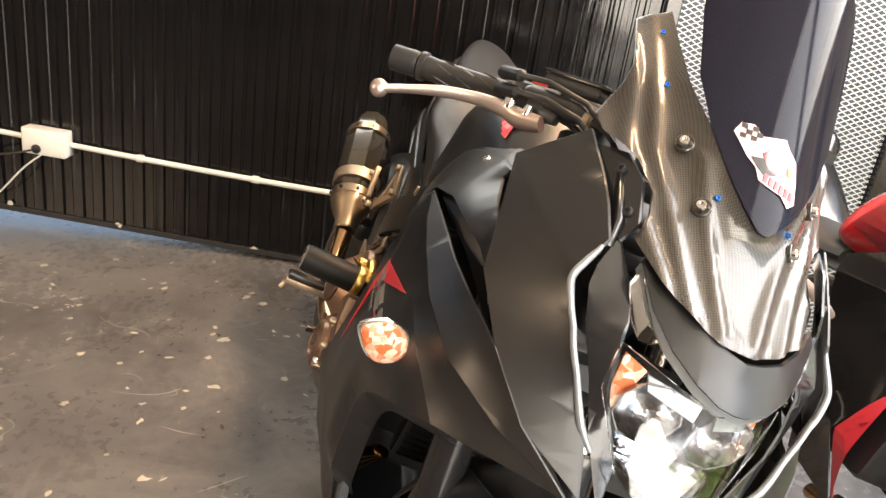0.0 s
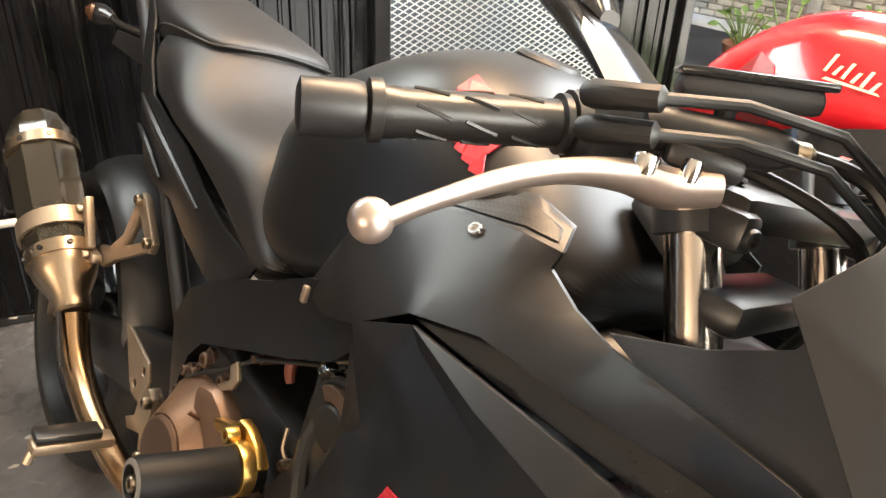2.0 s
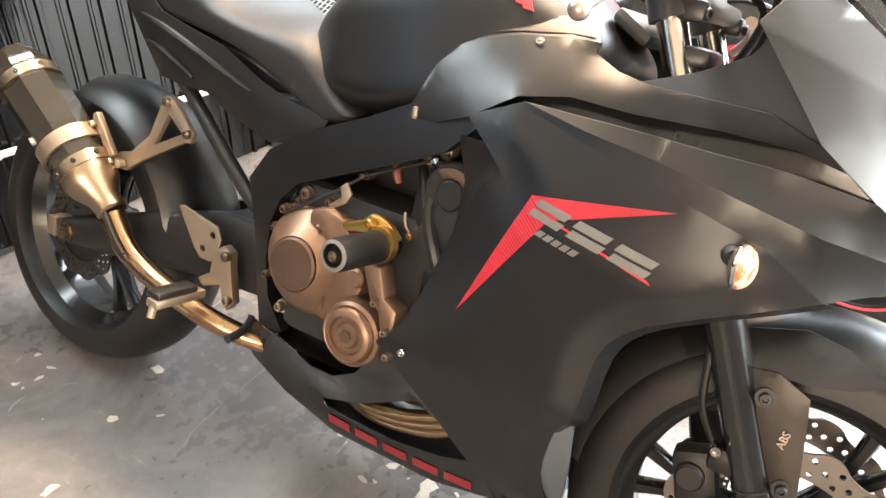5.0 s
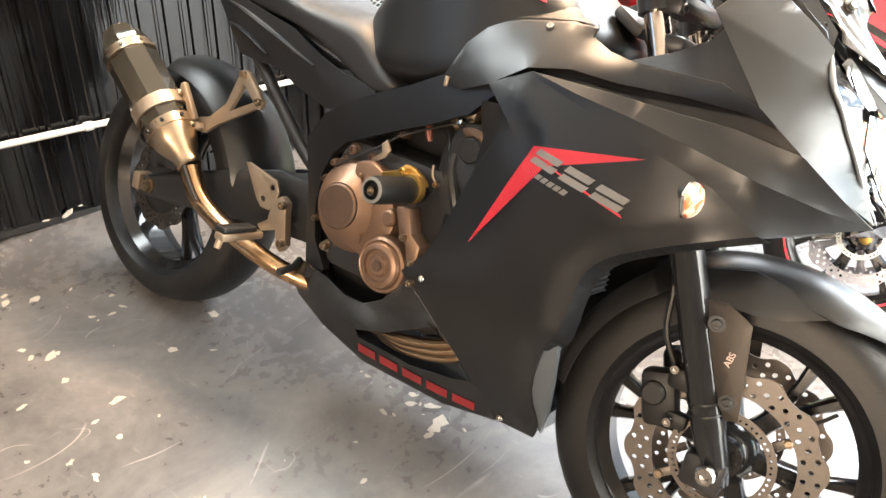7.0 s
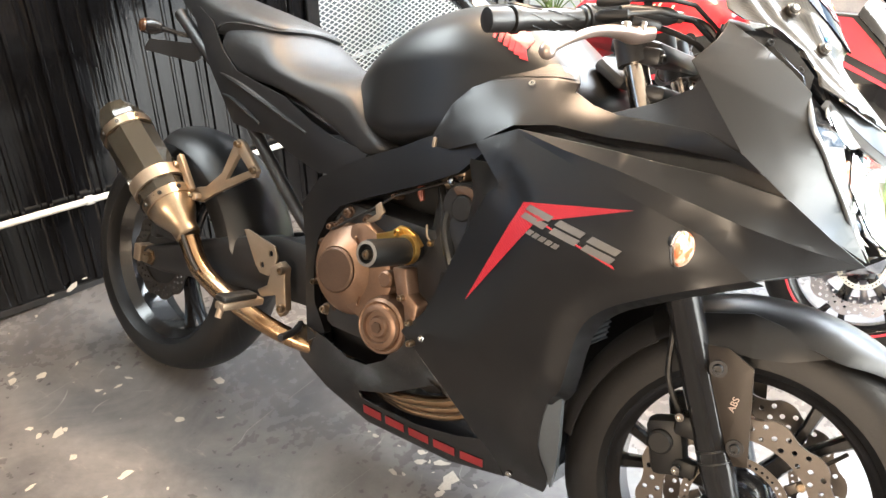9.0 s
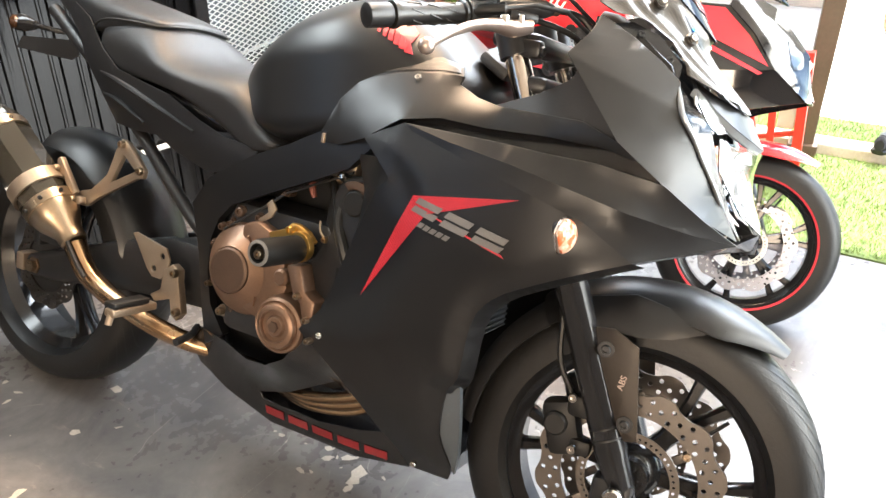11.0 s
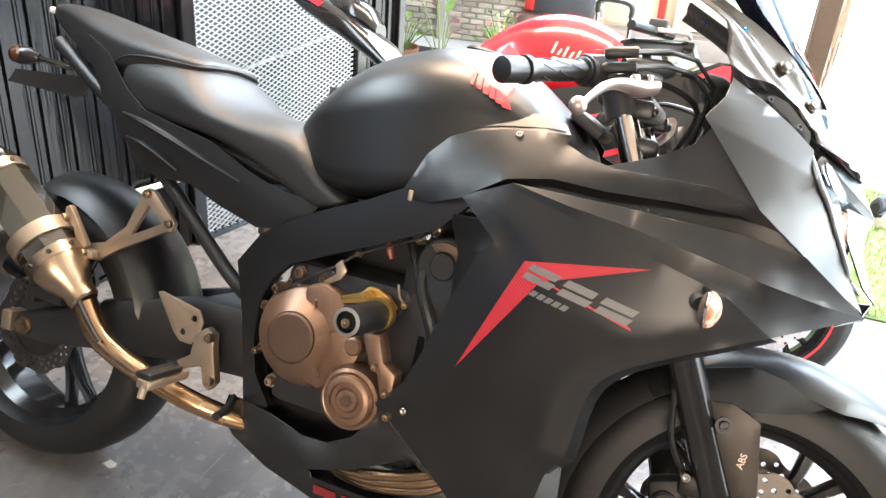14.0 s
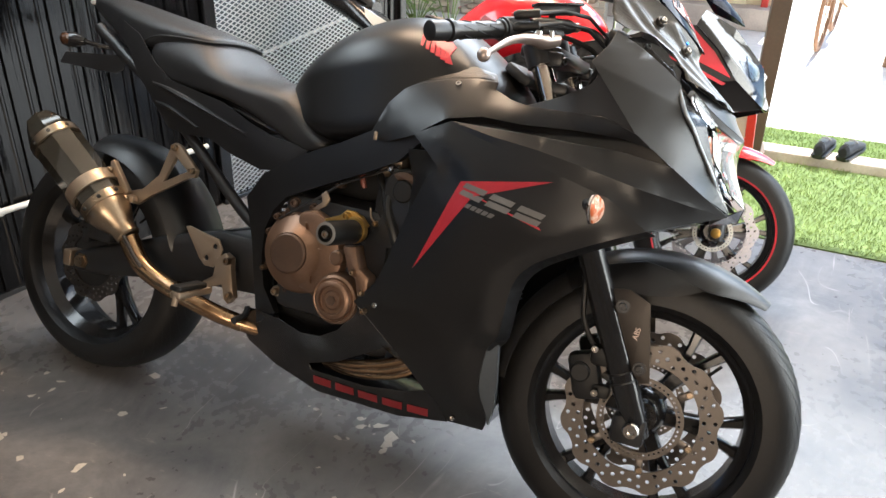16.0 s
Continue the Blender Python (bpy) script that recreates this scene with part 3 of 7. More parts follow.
# marks of white filler along the foot of the wall
bm = join(*[chip_bm(0, 0, 0.03, 3)])
for v in bm.verts:
    v.co = Vector((0.013, v.co.x + 0.02, v.co.y + 0.035))
marks = bm
extra_marks = []
for k, (p, z, s) in enumerate(((-0.35, 0.03, 0.02), (-0.9, 0.03, 0.018), (0.06, 0.05, 0.012), (-1.35, 0.04, 0.02), (-0.05, 0.03, 0.014), (0.22, 0.04, 0.01))):
    b = chip_bm(0, 0, s, 40 + k)
    for v in b.verts:
        v.co = Vector((0.014, v.co.x + p, v.co.y * 0.6 + z))
    extra_marks.append(b)
tagged(link("filler_marks", join(marks, *extra_marks), chip_mat, smooth=0, m=WM), "smears of white filler at the foot of the black wall", "filler marks", kind="stuff")

# white pipe along the wall with its junction box and cables
conduit = thing("conduit_pipe", WM, "white plastic conduit pipe clipped along the black wall", "pipe")
part("pipe", tube_bm([(0.026, -3.2, 0.38), (0.026, -1.15, 0.328), (0.026, -0.4, 0.314), (0.026, 0.3, 0.316), (0.026, 0.93, 0.32)], 0.0105, 12, 4), white_plastic, conduit)
for p, z in ((-0.80, 0.32), (0.135, 0.3155), (-0.35, 0.3145), (0.62, 0.3175)):
    part("clip", lathe_bm([(0.0105, -0.012), (0.0145, -0.012), (0.0145, 0.012), (0.0105, 0.012)], (0.026, p, z), (0, 1, 0), 16), white_plastic, conduit)
jbox = thing("junction_box", WM, "white plastic junction box on the black wall", "junction box")
part("body", box_bm((0.04, -1.16, 0.33), (0.06, 0.17, 0.10), 0.006), white_plastic, jbox)
part("cover", box_bm((0.0735, -1.16, 0.33), (0.007, 0.15, 0.085), 0.003), white_plastic, jbox)
part("grommet", lathe_bm([(0.0, 0), (0.017, 0), (0.017, 0.008), (0.009, 0.012), (0.0, 0.012)], (0.078, -1.18, 0.307), (1, 0, 0), 14), cable_black, jbox)
cord = thing("cable_pair", WM, "black and pale cables hanging from the junction box", "cable")
part("cable", tube_bm([(0.085, -1.18, 0.307), (0.10, -1.25, 0.285), (0.09, -1.45, 0.22), (0.06, -1.75, 0.02)], 0.004, 8, 6), cable_black, cord)
part("cable", tube_bm([(0.07, -1.17, 0.282), (0.08, -1.24, 0.22), (0.09, -1.36, 0.09), (0.10, -1.5, 0.006)], 0.003, 8, 6), white_plastic, cord, "pale cable")

# closing walls and the ceiling, out of view
plain_wall = mat("brown_painted_wall", (0.09, 0.065, 0.045), 0.7, 0.0, 0.08, 1.5, 60.0, bump=0.1)
ceil_mat = mat("cream_ceiling", (0.56, 0.505, 0.44), 0.8, 0.0, 0.1, 1.5, 60.0)
# slot added for the overhead light; the raised lid keeps the sun out
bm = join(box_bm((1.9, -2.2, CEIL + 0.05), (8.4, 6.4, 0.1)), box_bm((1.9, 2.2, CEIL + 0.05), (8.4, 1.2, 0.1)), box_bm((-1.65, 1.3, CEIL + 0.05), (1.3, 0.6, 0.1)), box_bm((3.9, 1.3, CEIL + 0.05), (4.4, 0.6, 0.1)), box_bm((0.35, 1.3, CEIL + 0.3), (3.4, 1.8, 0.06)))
tagged(link("ceiling", bm, ceil_mat, smooth=0), "plain cream ceiling with an added slot for the overhead light", "ceiling", kind="structure")
# the south opening is made up to hold the fill light
bm = join(box_bm((1.6, -4.75, 0.8), (6.9, 0.1, 1.6)), box_bm((1.6, -4.75, 2.9), (6.9, 0.1, 0.2)), box_bm((-0.25, -4.75, 2.2), (3.2, 0.1, 1.2)), box_bm((4.45, -4.75, 2.2), (1.2, 0.1, 1.2)))
tagged(link("wall_south", bm, plain_wall, smooth=0), "brown painted closing wall with an added opening for the fill light", "wall", kind="structure")
tagged(link("wall_east", box_bm((5.0, -2.4, 1.5), (0.1, 4.6, 3.0)), plain_wall, smooth=0), "brown painted side wall of the garage", "wall", kind="structure")

# ---- outside ----
ground_mat = mat("pale_concrete_yard", (0.72, 0.70, 0.66), 0.8, 0.0, 0.15, 0.6, 20.0, bump=0.2)
tagged(link("ground", box_bm((0, 0, -0.16), (400, 400, 0.06)), ground_mat, smooth=0), "pale concrete yard outside the garage", "ground", kind="structure")
grass_mat = mat("artificial_grass", (0.17, 0.25, 0.06), 0.75, 0.0, 0.35, 9.0, 60.0, col2=(0.27, 0.36, 0.11))
turf_base = mat("turf_backing", (0.08, 0.12, 0.035), 0.9, 0.0, 0.3, 20.0, 100.0)
def turf(y0, y1, z, x0=-0.1, x1=4.6):
    return box_bm(((x0 + x1) / 2, (y0 + y1) / 2, z - 0.05), (x1 - x0, y1 - y0, 0.1))
tagged(link("turf", turf(1.565, 2.325, 0.004), turf_base, smooth=0), "strip of green artificial turf at the floor's edge", "turf", kind="structure")
tagged(link("turf", turf(2.42, 2.745, 0.004), turf_base, smooth=0), "strip of green artificial turf beyond the kerb", "turf", kind="structure")
bm = bmesh.new()
rnd = random.Random(9)
for k in range(42000):
    x, y = rnd.uniform(1.2, 3.4), rnd.choice((rnd.uniform(1.568, 2.32), rnd.uniform(2.425, 2.74), rnd.uniform(1.568, 2.32)))
    h, a = rnd.uniform(0.012, 0.026), rnd.uniform(0, 6.283)
    dx, dy = math.cos(a) * 0.0016, math.sin(a) * 0.0016
    lx, ly = rnd.gauss(0, 0.008), rnd.gauss(0, 0.008)
    bm.faces.new((bm.verts.new((x - dx, y - dy, 0.004)), bm.verts.new((x + dx, y + dy, 0.004)), bm.verts.new((x + lx, y + ly, h))))
tagged(link("grass_blades", bm, grass_mat, smooth=0), "short green plastic grass blades", "grass", kind="stuff")
kerb_mat = mat("weathered_kerb", (0.42, 0.37, 0.33), 0.8, 0.0, 0.2, 6.0, 90.0, bump=0.4)
tagged(link("kerb", box_bm((2.25, 2.372, 0.0), (4.7, 0.094, 0.10), 0.008), kerb_mat, smooth=0), "low weathered concrete kerb between the turf strips", "kerb", kind="structure")

# brown timber post at the opening
post_mat = mat("brown_painted_timber", (0.075, 0.05, 0.035), 0.55, 0.0, 0.25, 4.0, 80.0, bump=0.2)
pp = thing("timber_post", pose(1.46, 2.33, 0, 4, 0, 8), "dark brown square timber post at the garage opening", "post")
part("shaft", box_bm((0, 0, 1.6), (0.075, 0.075, 3.1), 0.004), post_mat, pp, smooth=0)
part("foot", box_bm((0, 0, 0.03), (0.11, 0.11, 0.05), 0.004), post_mat, pp, smooth=0)

# ---- the black sport bike; its own axes: x forward, y to its left, z up in its plane ----
BIKE = Matrix.Rotation(radians(-LEAN), 4, "X")
bike = thing("sport_motorcycle", BIKE, "matt black faired sport motorcycle leaning on its side stand", "motorcycle")
RX, RU, RV, RR = -0.06, -0.03, 0.32, 0.318      # rear wheel
FX, FU, FV, FR = 1.455, -0.02, 0.315, 0.315     # front wheel
STEER = 6.0


def both(name, outline, material, parent, label="", thick=0.004, step=0.03, bulge=0.0, rim=True, crease=None):
    for sd in (-1, 1):
        ob = part(name, panel_bm(outline, thick, step, bulge, sd, crease), material, parent, label)
        if not rim:
            continue
        edge = ob.modifiers.new("edge", "BEVEL")
        edge.width, edge.segments, edge.limit_method, edge.angle_limit = 0.0022, 2, "ANGLE", radians(50)


RIM = 0.230


def tyre_bm(R, hw, wheel_r, n=72):
    prof = []
    m = 22
    for k in range(m + 1):
        a = math.pi * k / m
        u = -math.cos(a) * hw
        s = math.sin(a)
        prof.append((wheel_r + 0.008 + (R - wheel_r - 0.008) * s ** 0.62, u))
    prof += [(wheel_r - 0.004, hw * 0.8), (wheel_r - 0.004, -hw * 0.8)]
    return lathe_bm(prof, (0, 0, 0), (0, -1, 0), n, closed=True)


def groove_set(parent, R, hw, n, width, slant):
    """Tread grooves: thin dark strips let into the tyre's face, each turned on from the last."""
    for side in (-1, 1):
        b = bmesh.new()
        rows = []
        for j in range(9):
            t = 0.10 + 0.72 * j / 8
            ang = slant * t * t
            s = math.sin(math.acos(min(1.0, t)))
            rr = (RIM + 0.008) + (R - RIM - 0.008) * s ** 0.62 + 0.0013
            w = width * (1 - 0.4 * t) / R
            rows.append([b.verts.new((rr * math.cos(ang + q), side * t * hw, rr * math.sin(ang + q))) for q in (-w, w)])
        for p, q in zip(rows, rows[1:]):
            b.faces.new((p[0], p[1], q[1], q[0]))
        first = part("groove", b, cable_black, parent)
        for k in range(1, n):
            ob = new("groove", first.data)
            ob.parent = parent
            ob.matrix_basis = Matrix.Rotation(2 * math.pi * (k + (0.5 if side > 0 else 0)) / n, 4, "Y")


def spoke_bm(r0, r1, ang, w0, w1, d0, d1, fork_a=0.0):
    rings = []
    for t in (0, 0.25, 0.5, 0.75, 1):
        r = r0 + (r1 - r0) * t
        a = ang + fork_a * t
        w = w0 + (w1 - w0) * t + 0.006 * (2 * t - 1) ** 2
        d = d0 + (d1 - d0) * t
        c, s = math.cos(a), math.sin(a)
        rings.append([(r * c - q * s, y, r * s + q * c) for q, y in ((-w, -d * 0.6), (-w * 0.6, -d), (w * 0.6, -d), (w, -d * 0.6), (w, d * 0.6), (w * 0.6, d), (-w * 0.6, d), (-w, d * 0.6))])
    return loft_bm(rings)


def wave_disc_bm(r_in, r_out, amp, waves, u, thick, holes, carriers=0, phase=0.0, rout_n=144):
    loop = []
    for k in range(rout_n):
        a = 2 * math.pi * k / rout_n
        s = math.sin(a * waves)
        loop.append(((r_out + amp * math.copysign(abs(s) ** 0.6, s)) * math.cos(a + phase), (r_out + amp * math.copysign(abs(s) ** 0.6, s)) * math.sin(a + phase)))
    hs = [circle(0, 0, r_in, 64)]
    for r, n, rad, ph in holes:
        hs += [circle(r * math.cos(2 * math.pi * k / n + ph + phase), r * math.sin(2 * math.pi * k / n + ph + phase), rad, 8) for k in range(n)]
    return plate_bm(loop, hs, u, thick)


def wheel(parent, name, m, R, hw, rim_hw, spokes, label):
    w = part(name, tyre_bm(R, hw, RIM), rubber, parent, label)
    w.matrix_basis = m
    groove_set(w, R, hw, 40, 0.0045, 0.55)
    h = rim_hw
    part("rim", lathe_bm([(0.236, -h), (0.240, -h - 0.004), (0.233, -h - 0.005), (0.219, -h + 0.012), (0.205, -h * 0.55), (0.205, h * 0.55), (0.219, h - 0.012), (0.233, h + 0.005), (0.240, h + 0.004), (0.236, h)], (0, 0, 0), (0, -1, 0), 72, closed=True), gloss_black, w, "gloss black cast rim")
    part("hub", lathe_bm([(0.0, -0.06), (0.034, -0.06), (0.036, -0.045), (0.05, -0.03), (0.055, 0.0), (0.05, 0.03), (0.036, 0.045), (0.034, 0.06), (0.0, 0.06)], (0, 0, 0), (0, -1, 0), 28), gloss_black, w)
    for k in range(spokes):
        a = 2 * math.pi * k / spokes + 0.3
        part("spoke", join(spoke_bm(0.04, 0.210, a, 0.013, 0.006, 0.020, 0.014, 0.17), spoke_bm(0.04, 0.210, a, 0.013, 0.006, 0.020, 0.014, -0.17)), gloss_black, w)
    part("valve", tube_bm([(0.19 * math.cos(1.1), -0.004, 0.19 * math.sin(1.1)), (0.155 * math.cos(1.1), -0.02, 0.155 * math.sin(1.1))], 0.0035, 8), cable_black, w)
    return w


rear = wheel(bike, "rear_wheel", pose(RX, RU, RV, 0, 12, 0), RR, 0.09, 0.062, 5, "rear wheel with a wide worn black tyre")
FM = pose(FX, FU, FV, 0, 0, STEER)
front = wheel(bike, "front_wheel", FM @ Matrix.Rotation(radians(20), 4, "Y"), FR, 0.06, 0.042, 6, "front wheel with a black tyre and twin wave discs")

disc_holes = [(0.149, 24, 0.0046, 0.0), (0.138, 24, 0.0046, 0.13), (0.127, 24, 0.0046, 0.26)]
for side in (-1, 1):
    d = part("brake_disc", wave_disc_bm(0.118, 0.160, 0.0055, 12, side * 0.064 - 0.0025, 0.005, disc_holes), disc_steel, front, "drilled wave-edged steel brake disc")
    for k in range(6):
        part("carrier_lug", box_bm((0, 0, 0), (0.034, 0.006, 0.016), 0.002, Matrix.Translation((0, side * 0.062, 0)) @ Matrix.Rotation(-2 * math.pi * k / 6, 4, "Y") @ Matrix.Translation((0.104, 0, 0))), disc_steel, d)
        part("rivet", bolt_bm((0.113 * math.cos(2 * math.pi * k / 6), side * 0.068, 0.113 * math.sin(2 * math.pi * k / 6)), 0.0075, 0.004, (0, side, 0)), steel, d)
    tone = [(0.079, 48, 0.0026, 0.0)]
    part("tone_ring", wave_disc_bm(0.073, 0.0885, 0.0, 1, side * 0.071 - 0.001, 0.002, tone), disc_steel, d, "slotted sensor ring")
rd = part("brake_disc", wave_disc_bm(0.075, 0.114, 0.004, 10, -0.082, 0.005, [(0.105, 26, 0.004, 0.0), (0.094, 26, 0.004, 0.12), (0.084, 26, 0.0036, 0.0)]), disc_steel, rear, "drilled rear brake disc")
part("disc_carrier", lathe_bm([(0.03, -0.003), (0.078, -0.003), (0.078, 0.003), (0.03, 0.003)], (0, -0.075, 0), (0, -1, 0), 32), satin_black, rd)

guard_bronze = mat("dark_bronze_guard", (0.036, 0.029, 0.023), 0.42, 0.4, 0.15, 12.0, 200.0, bump=0.05)
# fork, steered
RAKE = radians(25.0)
fd = Vector((-math.sin(RAKE), 0, math.cos(RAKE)))
fork = part("fork", join(box_bm(fd * 0.70 + Vector((0.01, 0, 0)), (0.06, 0.17, 0.03), 0.01, None), box_bm(fd * 0.52 + Vector((0.01, 0, 0)), (0.07, 0.22, 0.04), 0.01, None)), satin_black, bike, "telescopic front fork")
fork.matrix_basis = FM @ Matrix.Translation((-0.012, 0, 0))
for s in (-1, 1):
    o = Vector((0.004, s * 0.098, 0.0))
    part("lower_leg", tube_bm([o + fd * -0.035, o + fd * 0.0, o + fd * 0.05, o + fd * 0.06, o + fd * 0.365, o + fd * 0.37, o + fd * 0.39], [0.02, 0.026, 0.027, 0.0285, 0.0285, 0.031, 0.031], 20), gloss_black, fork, "dark polished fork leg")
    part("stanchion", tube_bm([o + fd * 0.30, o + fd * 0.50], 0.0205, 20), fork_steel, fork, "bright fork tube")
    for q in (0.085, 0.105):
        part("leg_ring", tube_bm([o + fd * q, o + fd * (q + 0.003)], 0.0293, 20), cable_black, fork)
    part("axle_clamp", box_bm(o + fd * -0.02 + Vector((-0.018, 0, 0.0)), (0.07, 0.044, 0.062), 0.012), satin_black, fork)
    part("axle_bolt", lathe_bm([(0, 0), (0.017, 0), (0.017, 0.008), (0.014, 0.012), (0.009, 0.012), (0.008, 0.004), (0, 0.004)], (0, s * 0.133, -0.008), (0, s, 0), 20), chrome, fork)
    # fork guard plate with two bolts
    g = part("fork_guard", panel_bm([(-0.098, 0.260, -0.104), (-0.056, 0.268, -0.112), (-0.012, 0.248, -0.118), (0.017, 0.09, -0.114), (-0.003, 0.084, -0.112), (-0.025, 0.111, -0.113), (-0.083, 0.205, -0.112)], 0.004, 0.02, 0.004, s), guard_bronze, fork, "flat metal fork guard plate")
    for bx, bv in ((-0.063, 0.232), (-0.008, 0.115)):
        part("bolt", join(lathe_bm([(0, 0), (0.014, 0), (0.014, 0.003), (0, 0.003)], (bx, s * 0.116, bv), (0, s, 0), 18), bolt_bm((bx, s * 0.121, bv), 0.0085, 0.005, (0, s, 0))), satin_black, g)
    # caliper behind the leg
    cal = part("brake_caliper", join(box_bm((-0.112, s * 0.082, 0.068), (0.062, 0.045, 0.10), 0.014, Matrix.Rotation(radians(-18), 4, "Y")), box_bm((-0.085, s * 0.098, 0.118), (0.046, 0.03, 0.04), 0.01), box_bm((-0.075, s * 0.095, 0.045), (0.04, 0.026, 0.03), 0.008), lathe_bm([(0.0, -0.012), (0.021, -0.012), (0.021, 0.006), (0.017, 0.010), (0.0, 0.010)], (-0.122, s * 0.106, 0.078), (0, s, 0), 22)), caliper_black, fork, "black sliding brake caliper")
    for bx, bv in ((-0.10, 0.135), (-0.085, 0.045)):
        part("bolt", bolt_bm((bx, s * 0.118, bv), 0.0085, 0.006, (0, s, 0)), chrome, cal)
    part("brake_hose", tube_bm([(-0.10, s * 0.10, 0.13), (-0.135, s * 0.11, 0.19), (-0.15, s * 0.105, 0.28), (-0.19, s * 0.09, 0.40), (-0.20, s * 0.06, 0.55)], 0.0055, 8, 6), cable_black, fork)
# letters on the guard
def text_bm(body, size, depth=0.0008, spacing=1.0):
    cu = bpy.data.curves.new("t", "FONT")
    cu.body, cu.size, cu.extrude, cu.space_character, cu.align_x, cu.align_y = body, size, depth, spacing, "CENTER", "CENTER"
    tmp = bpy.data.objects.new("t", cu)
    me = tmp.to_mesh()
    b = bmesh.new()
    b.from_mesh(me)
    tmp.to_mesh_clear()
    bpy.data.objects.remove(tmp)
    bpy.data.curves.remove(cu)
    return b


b = text_bm("ABS", 0.015)
bmesh.ops.transform(b, matrix=Matrix.Translation((-0.026, -0.1225, 0.185)) @ Matrix.Rotation(radians(-82), 4, "Y") @ Matrix.Rotation(radians(90), 4, "X"), verts=b.verts[:])
part("lettering", b, lever_silver, fork, "small silver letters", smooth=0)

# front mudguard
def guard_bm(R, hw, a0, a1, drop, n=22, m=11, nose=0.25):
    rows = []
    for i in range(n + 1):
        t = i / n
        a = radians(a0 + (a1 - a0) * t)
        f = min(1.0, 0.35 + 0.65 * min(1, (1 - t) / nose)) if t > 1 - nose else 1.0
        row = []
        for j in range(m + 1):
            q = -1 + 2 * j / m
            u = hw * f * math.sin(q * 1.35) / math.sin(1.35)
            r = R - drop * (1 - math.cos(q * 1.35)) * f
            row.append((r * math.cos(a), u, r * math.sin(a)))
        rows.append(row)
    b = bmesh.new()
    vs = [[b.verts.new(p) for p in row] for row in rows]
    for p, q in zip(vs, vs[1:]):
        for j in range(m):
            b.faces.new((p[j], p[j + 1], q[j + 1], q[j]))
    bmesh.ops.recalc_face_normals(b, faces=b.faces[:])
    bmesh.ops.solidify(b, geom=b.faces[:], thickness=0.003)
    return b


mg = part("front_mudguard", guard_bm(0.347, 0.08, 128, 54, 0.06), matte_black, bike, "matt black front mudguard")
mg.matrix_basis = FM
part("mudguard_side", panel_bm([(-0.17, 0.29, -0.07), (-0.05, 0.325, -0.074), (0.10, 0.30, -0.07), (0.02, 0.268, -0.09), (-0.03, 0.262, -0.105), (-0.12, 0.26, -0.10)], 0.004, 0.02, 0.004), matte_black, mg)
part("rear_guard", guard_bm(0.335, 0.066, 178, 126, 0.05, nose=0.01), plastic_black, mg)

# ---- engine ----
engine = part("engine", box_bm((0.76, -0.02, 0.50), (0.32, 0.36, 0.28), 0.03), satin_black, bike, "four-cylinder engine with bronze covers")
part("cylinder_block", box_bm((0.93, -0.02, 0.60), (0.16, 0.38, 0.34), 0.02, Matrix.Rotation(radians(28), 4, "Y")), satin_black, engine)
part("sump", box_bm((0.72, 0.0, 0.34), (0.34, 0.26, 0.12), 0.03), satin_black, engine)
# clutch cover: wide coned cover with a dark cap
CC, CA = Vector((0.664, -0.200, 0.506)), Vector((0.04, -1, 0.05)).normalized()
cl = part("clutch_cover", join(lathe_bm([(0.088, -0.08), (0.096, -0.03), (0.096, -0.004), (0.092, 0.004), (0.086, 0.008), (0.052, 0.046), (0.047, 0.050), (0.047, 0.046), (0.0, 0.046)], CC, CA, 48), plate_bm([(0.66, 0.60), (0.70, 0.612), (0.735, 0.600), (0.775, 0.555), (0.79, 0.50), (0.77, 0.45), (0.72, 0.42), (0.68, 0.43)], [], -0.226, 0.06, 0.012)), bronze, engine, "bronze painted clutch cover")
part("cap", lathe_bm([(0.0, 0), (0.045, 0), (0.045, 0.007), (0.041, 0.010), (0.0, 0.011)], CC + CA * 0.046, CA, 36), bronze_dark, cl, "dark bronze cap")
for k in range(8):
    a = 2 * math.pi * k / 8 + 0.5
    c = CC + Vector((0.100 * math.cos(a), 0.012, 0.100 * math.sin(a)))
    part("bolt_boss", join(lathe_bm([(0.0, -0.04), (0.010, -0.04), (0.010, 0.004), (0.0, 0.006)], c, (0, -1, 0), 14), bolt_bm(c + Vector((0, -0.008, 0)), 0.0055, 0.005)), bronze_dark, cl)
for a in (0.35, 1.15, 5.6):
    part("rib", box_bm((0, 0, 0), (0.048, 0.005, 0.004), 0.0015, Matrix.Translation(CC + Vector((0.070 * math.cos(a), -0.028, 0.070 * math.sin(a)))) @ Matrix.Rotation(-a, 4, "Y") @ Matrix.Rotation(radians(-48), 4, "Z")), bronze, cl)
ge = part("crank_cover", lathe_bm([(0.058, -0.09), (0.058, -0.02), (0.054, 0.0), (0.049, 0.004), (0.045, 0.002), (0.042, 0.010), (0.036, 0.014), (0.032, 0.014), (0.030, 0.007), (0.022, 0.007), (0.018, 0.012), (0.0, 0.012)], (0.796, -0.246, 0.432), (0.04, -1, 0.0), 44), bronze, engine, "round bronze crankcase end cover with rings")
part("plug", lathe_bm([(0.0, 0), (0.011, 0), (0.011, 0.004), (0.0, 0.004)], (0.797, -0.259, 0.432), (0.04, -1, 0), 6), bronze_dark, ge)
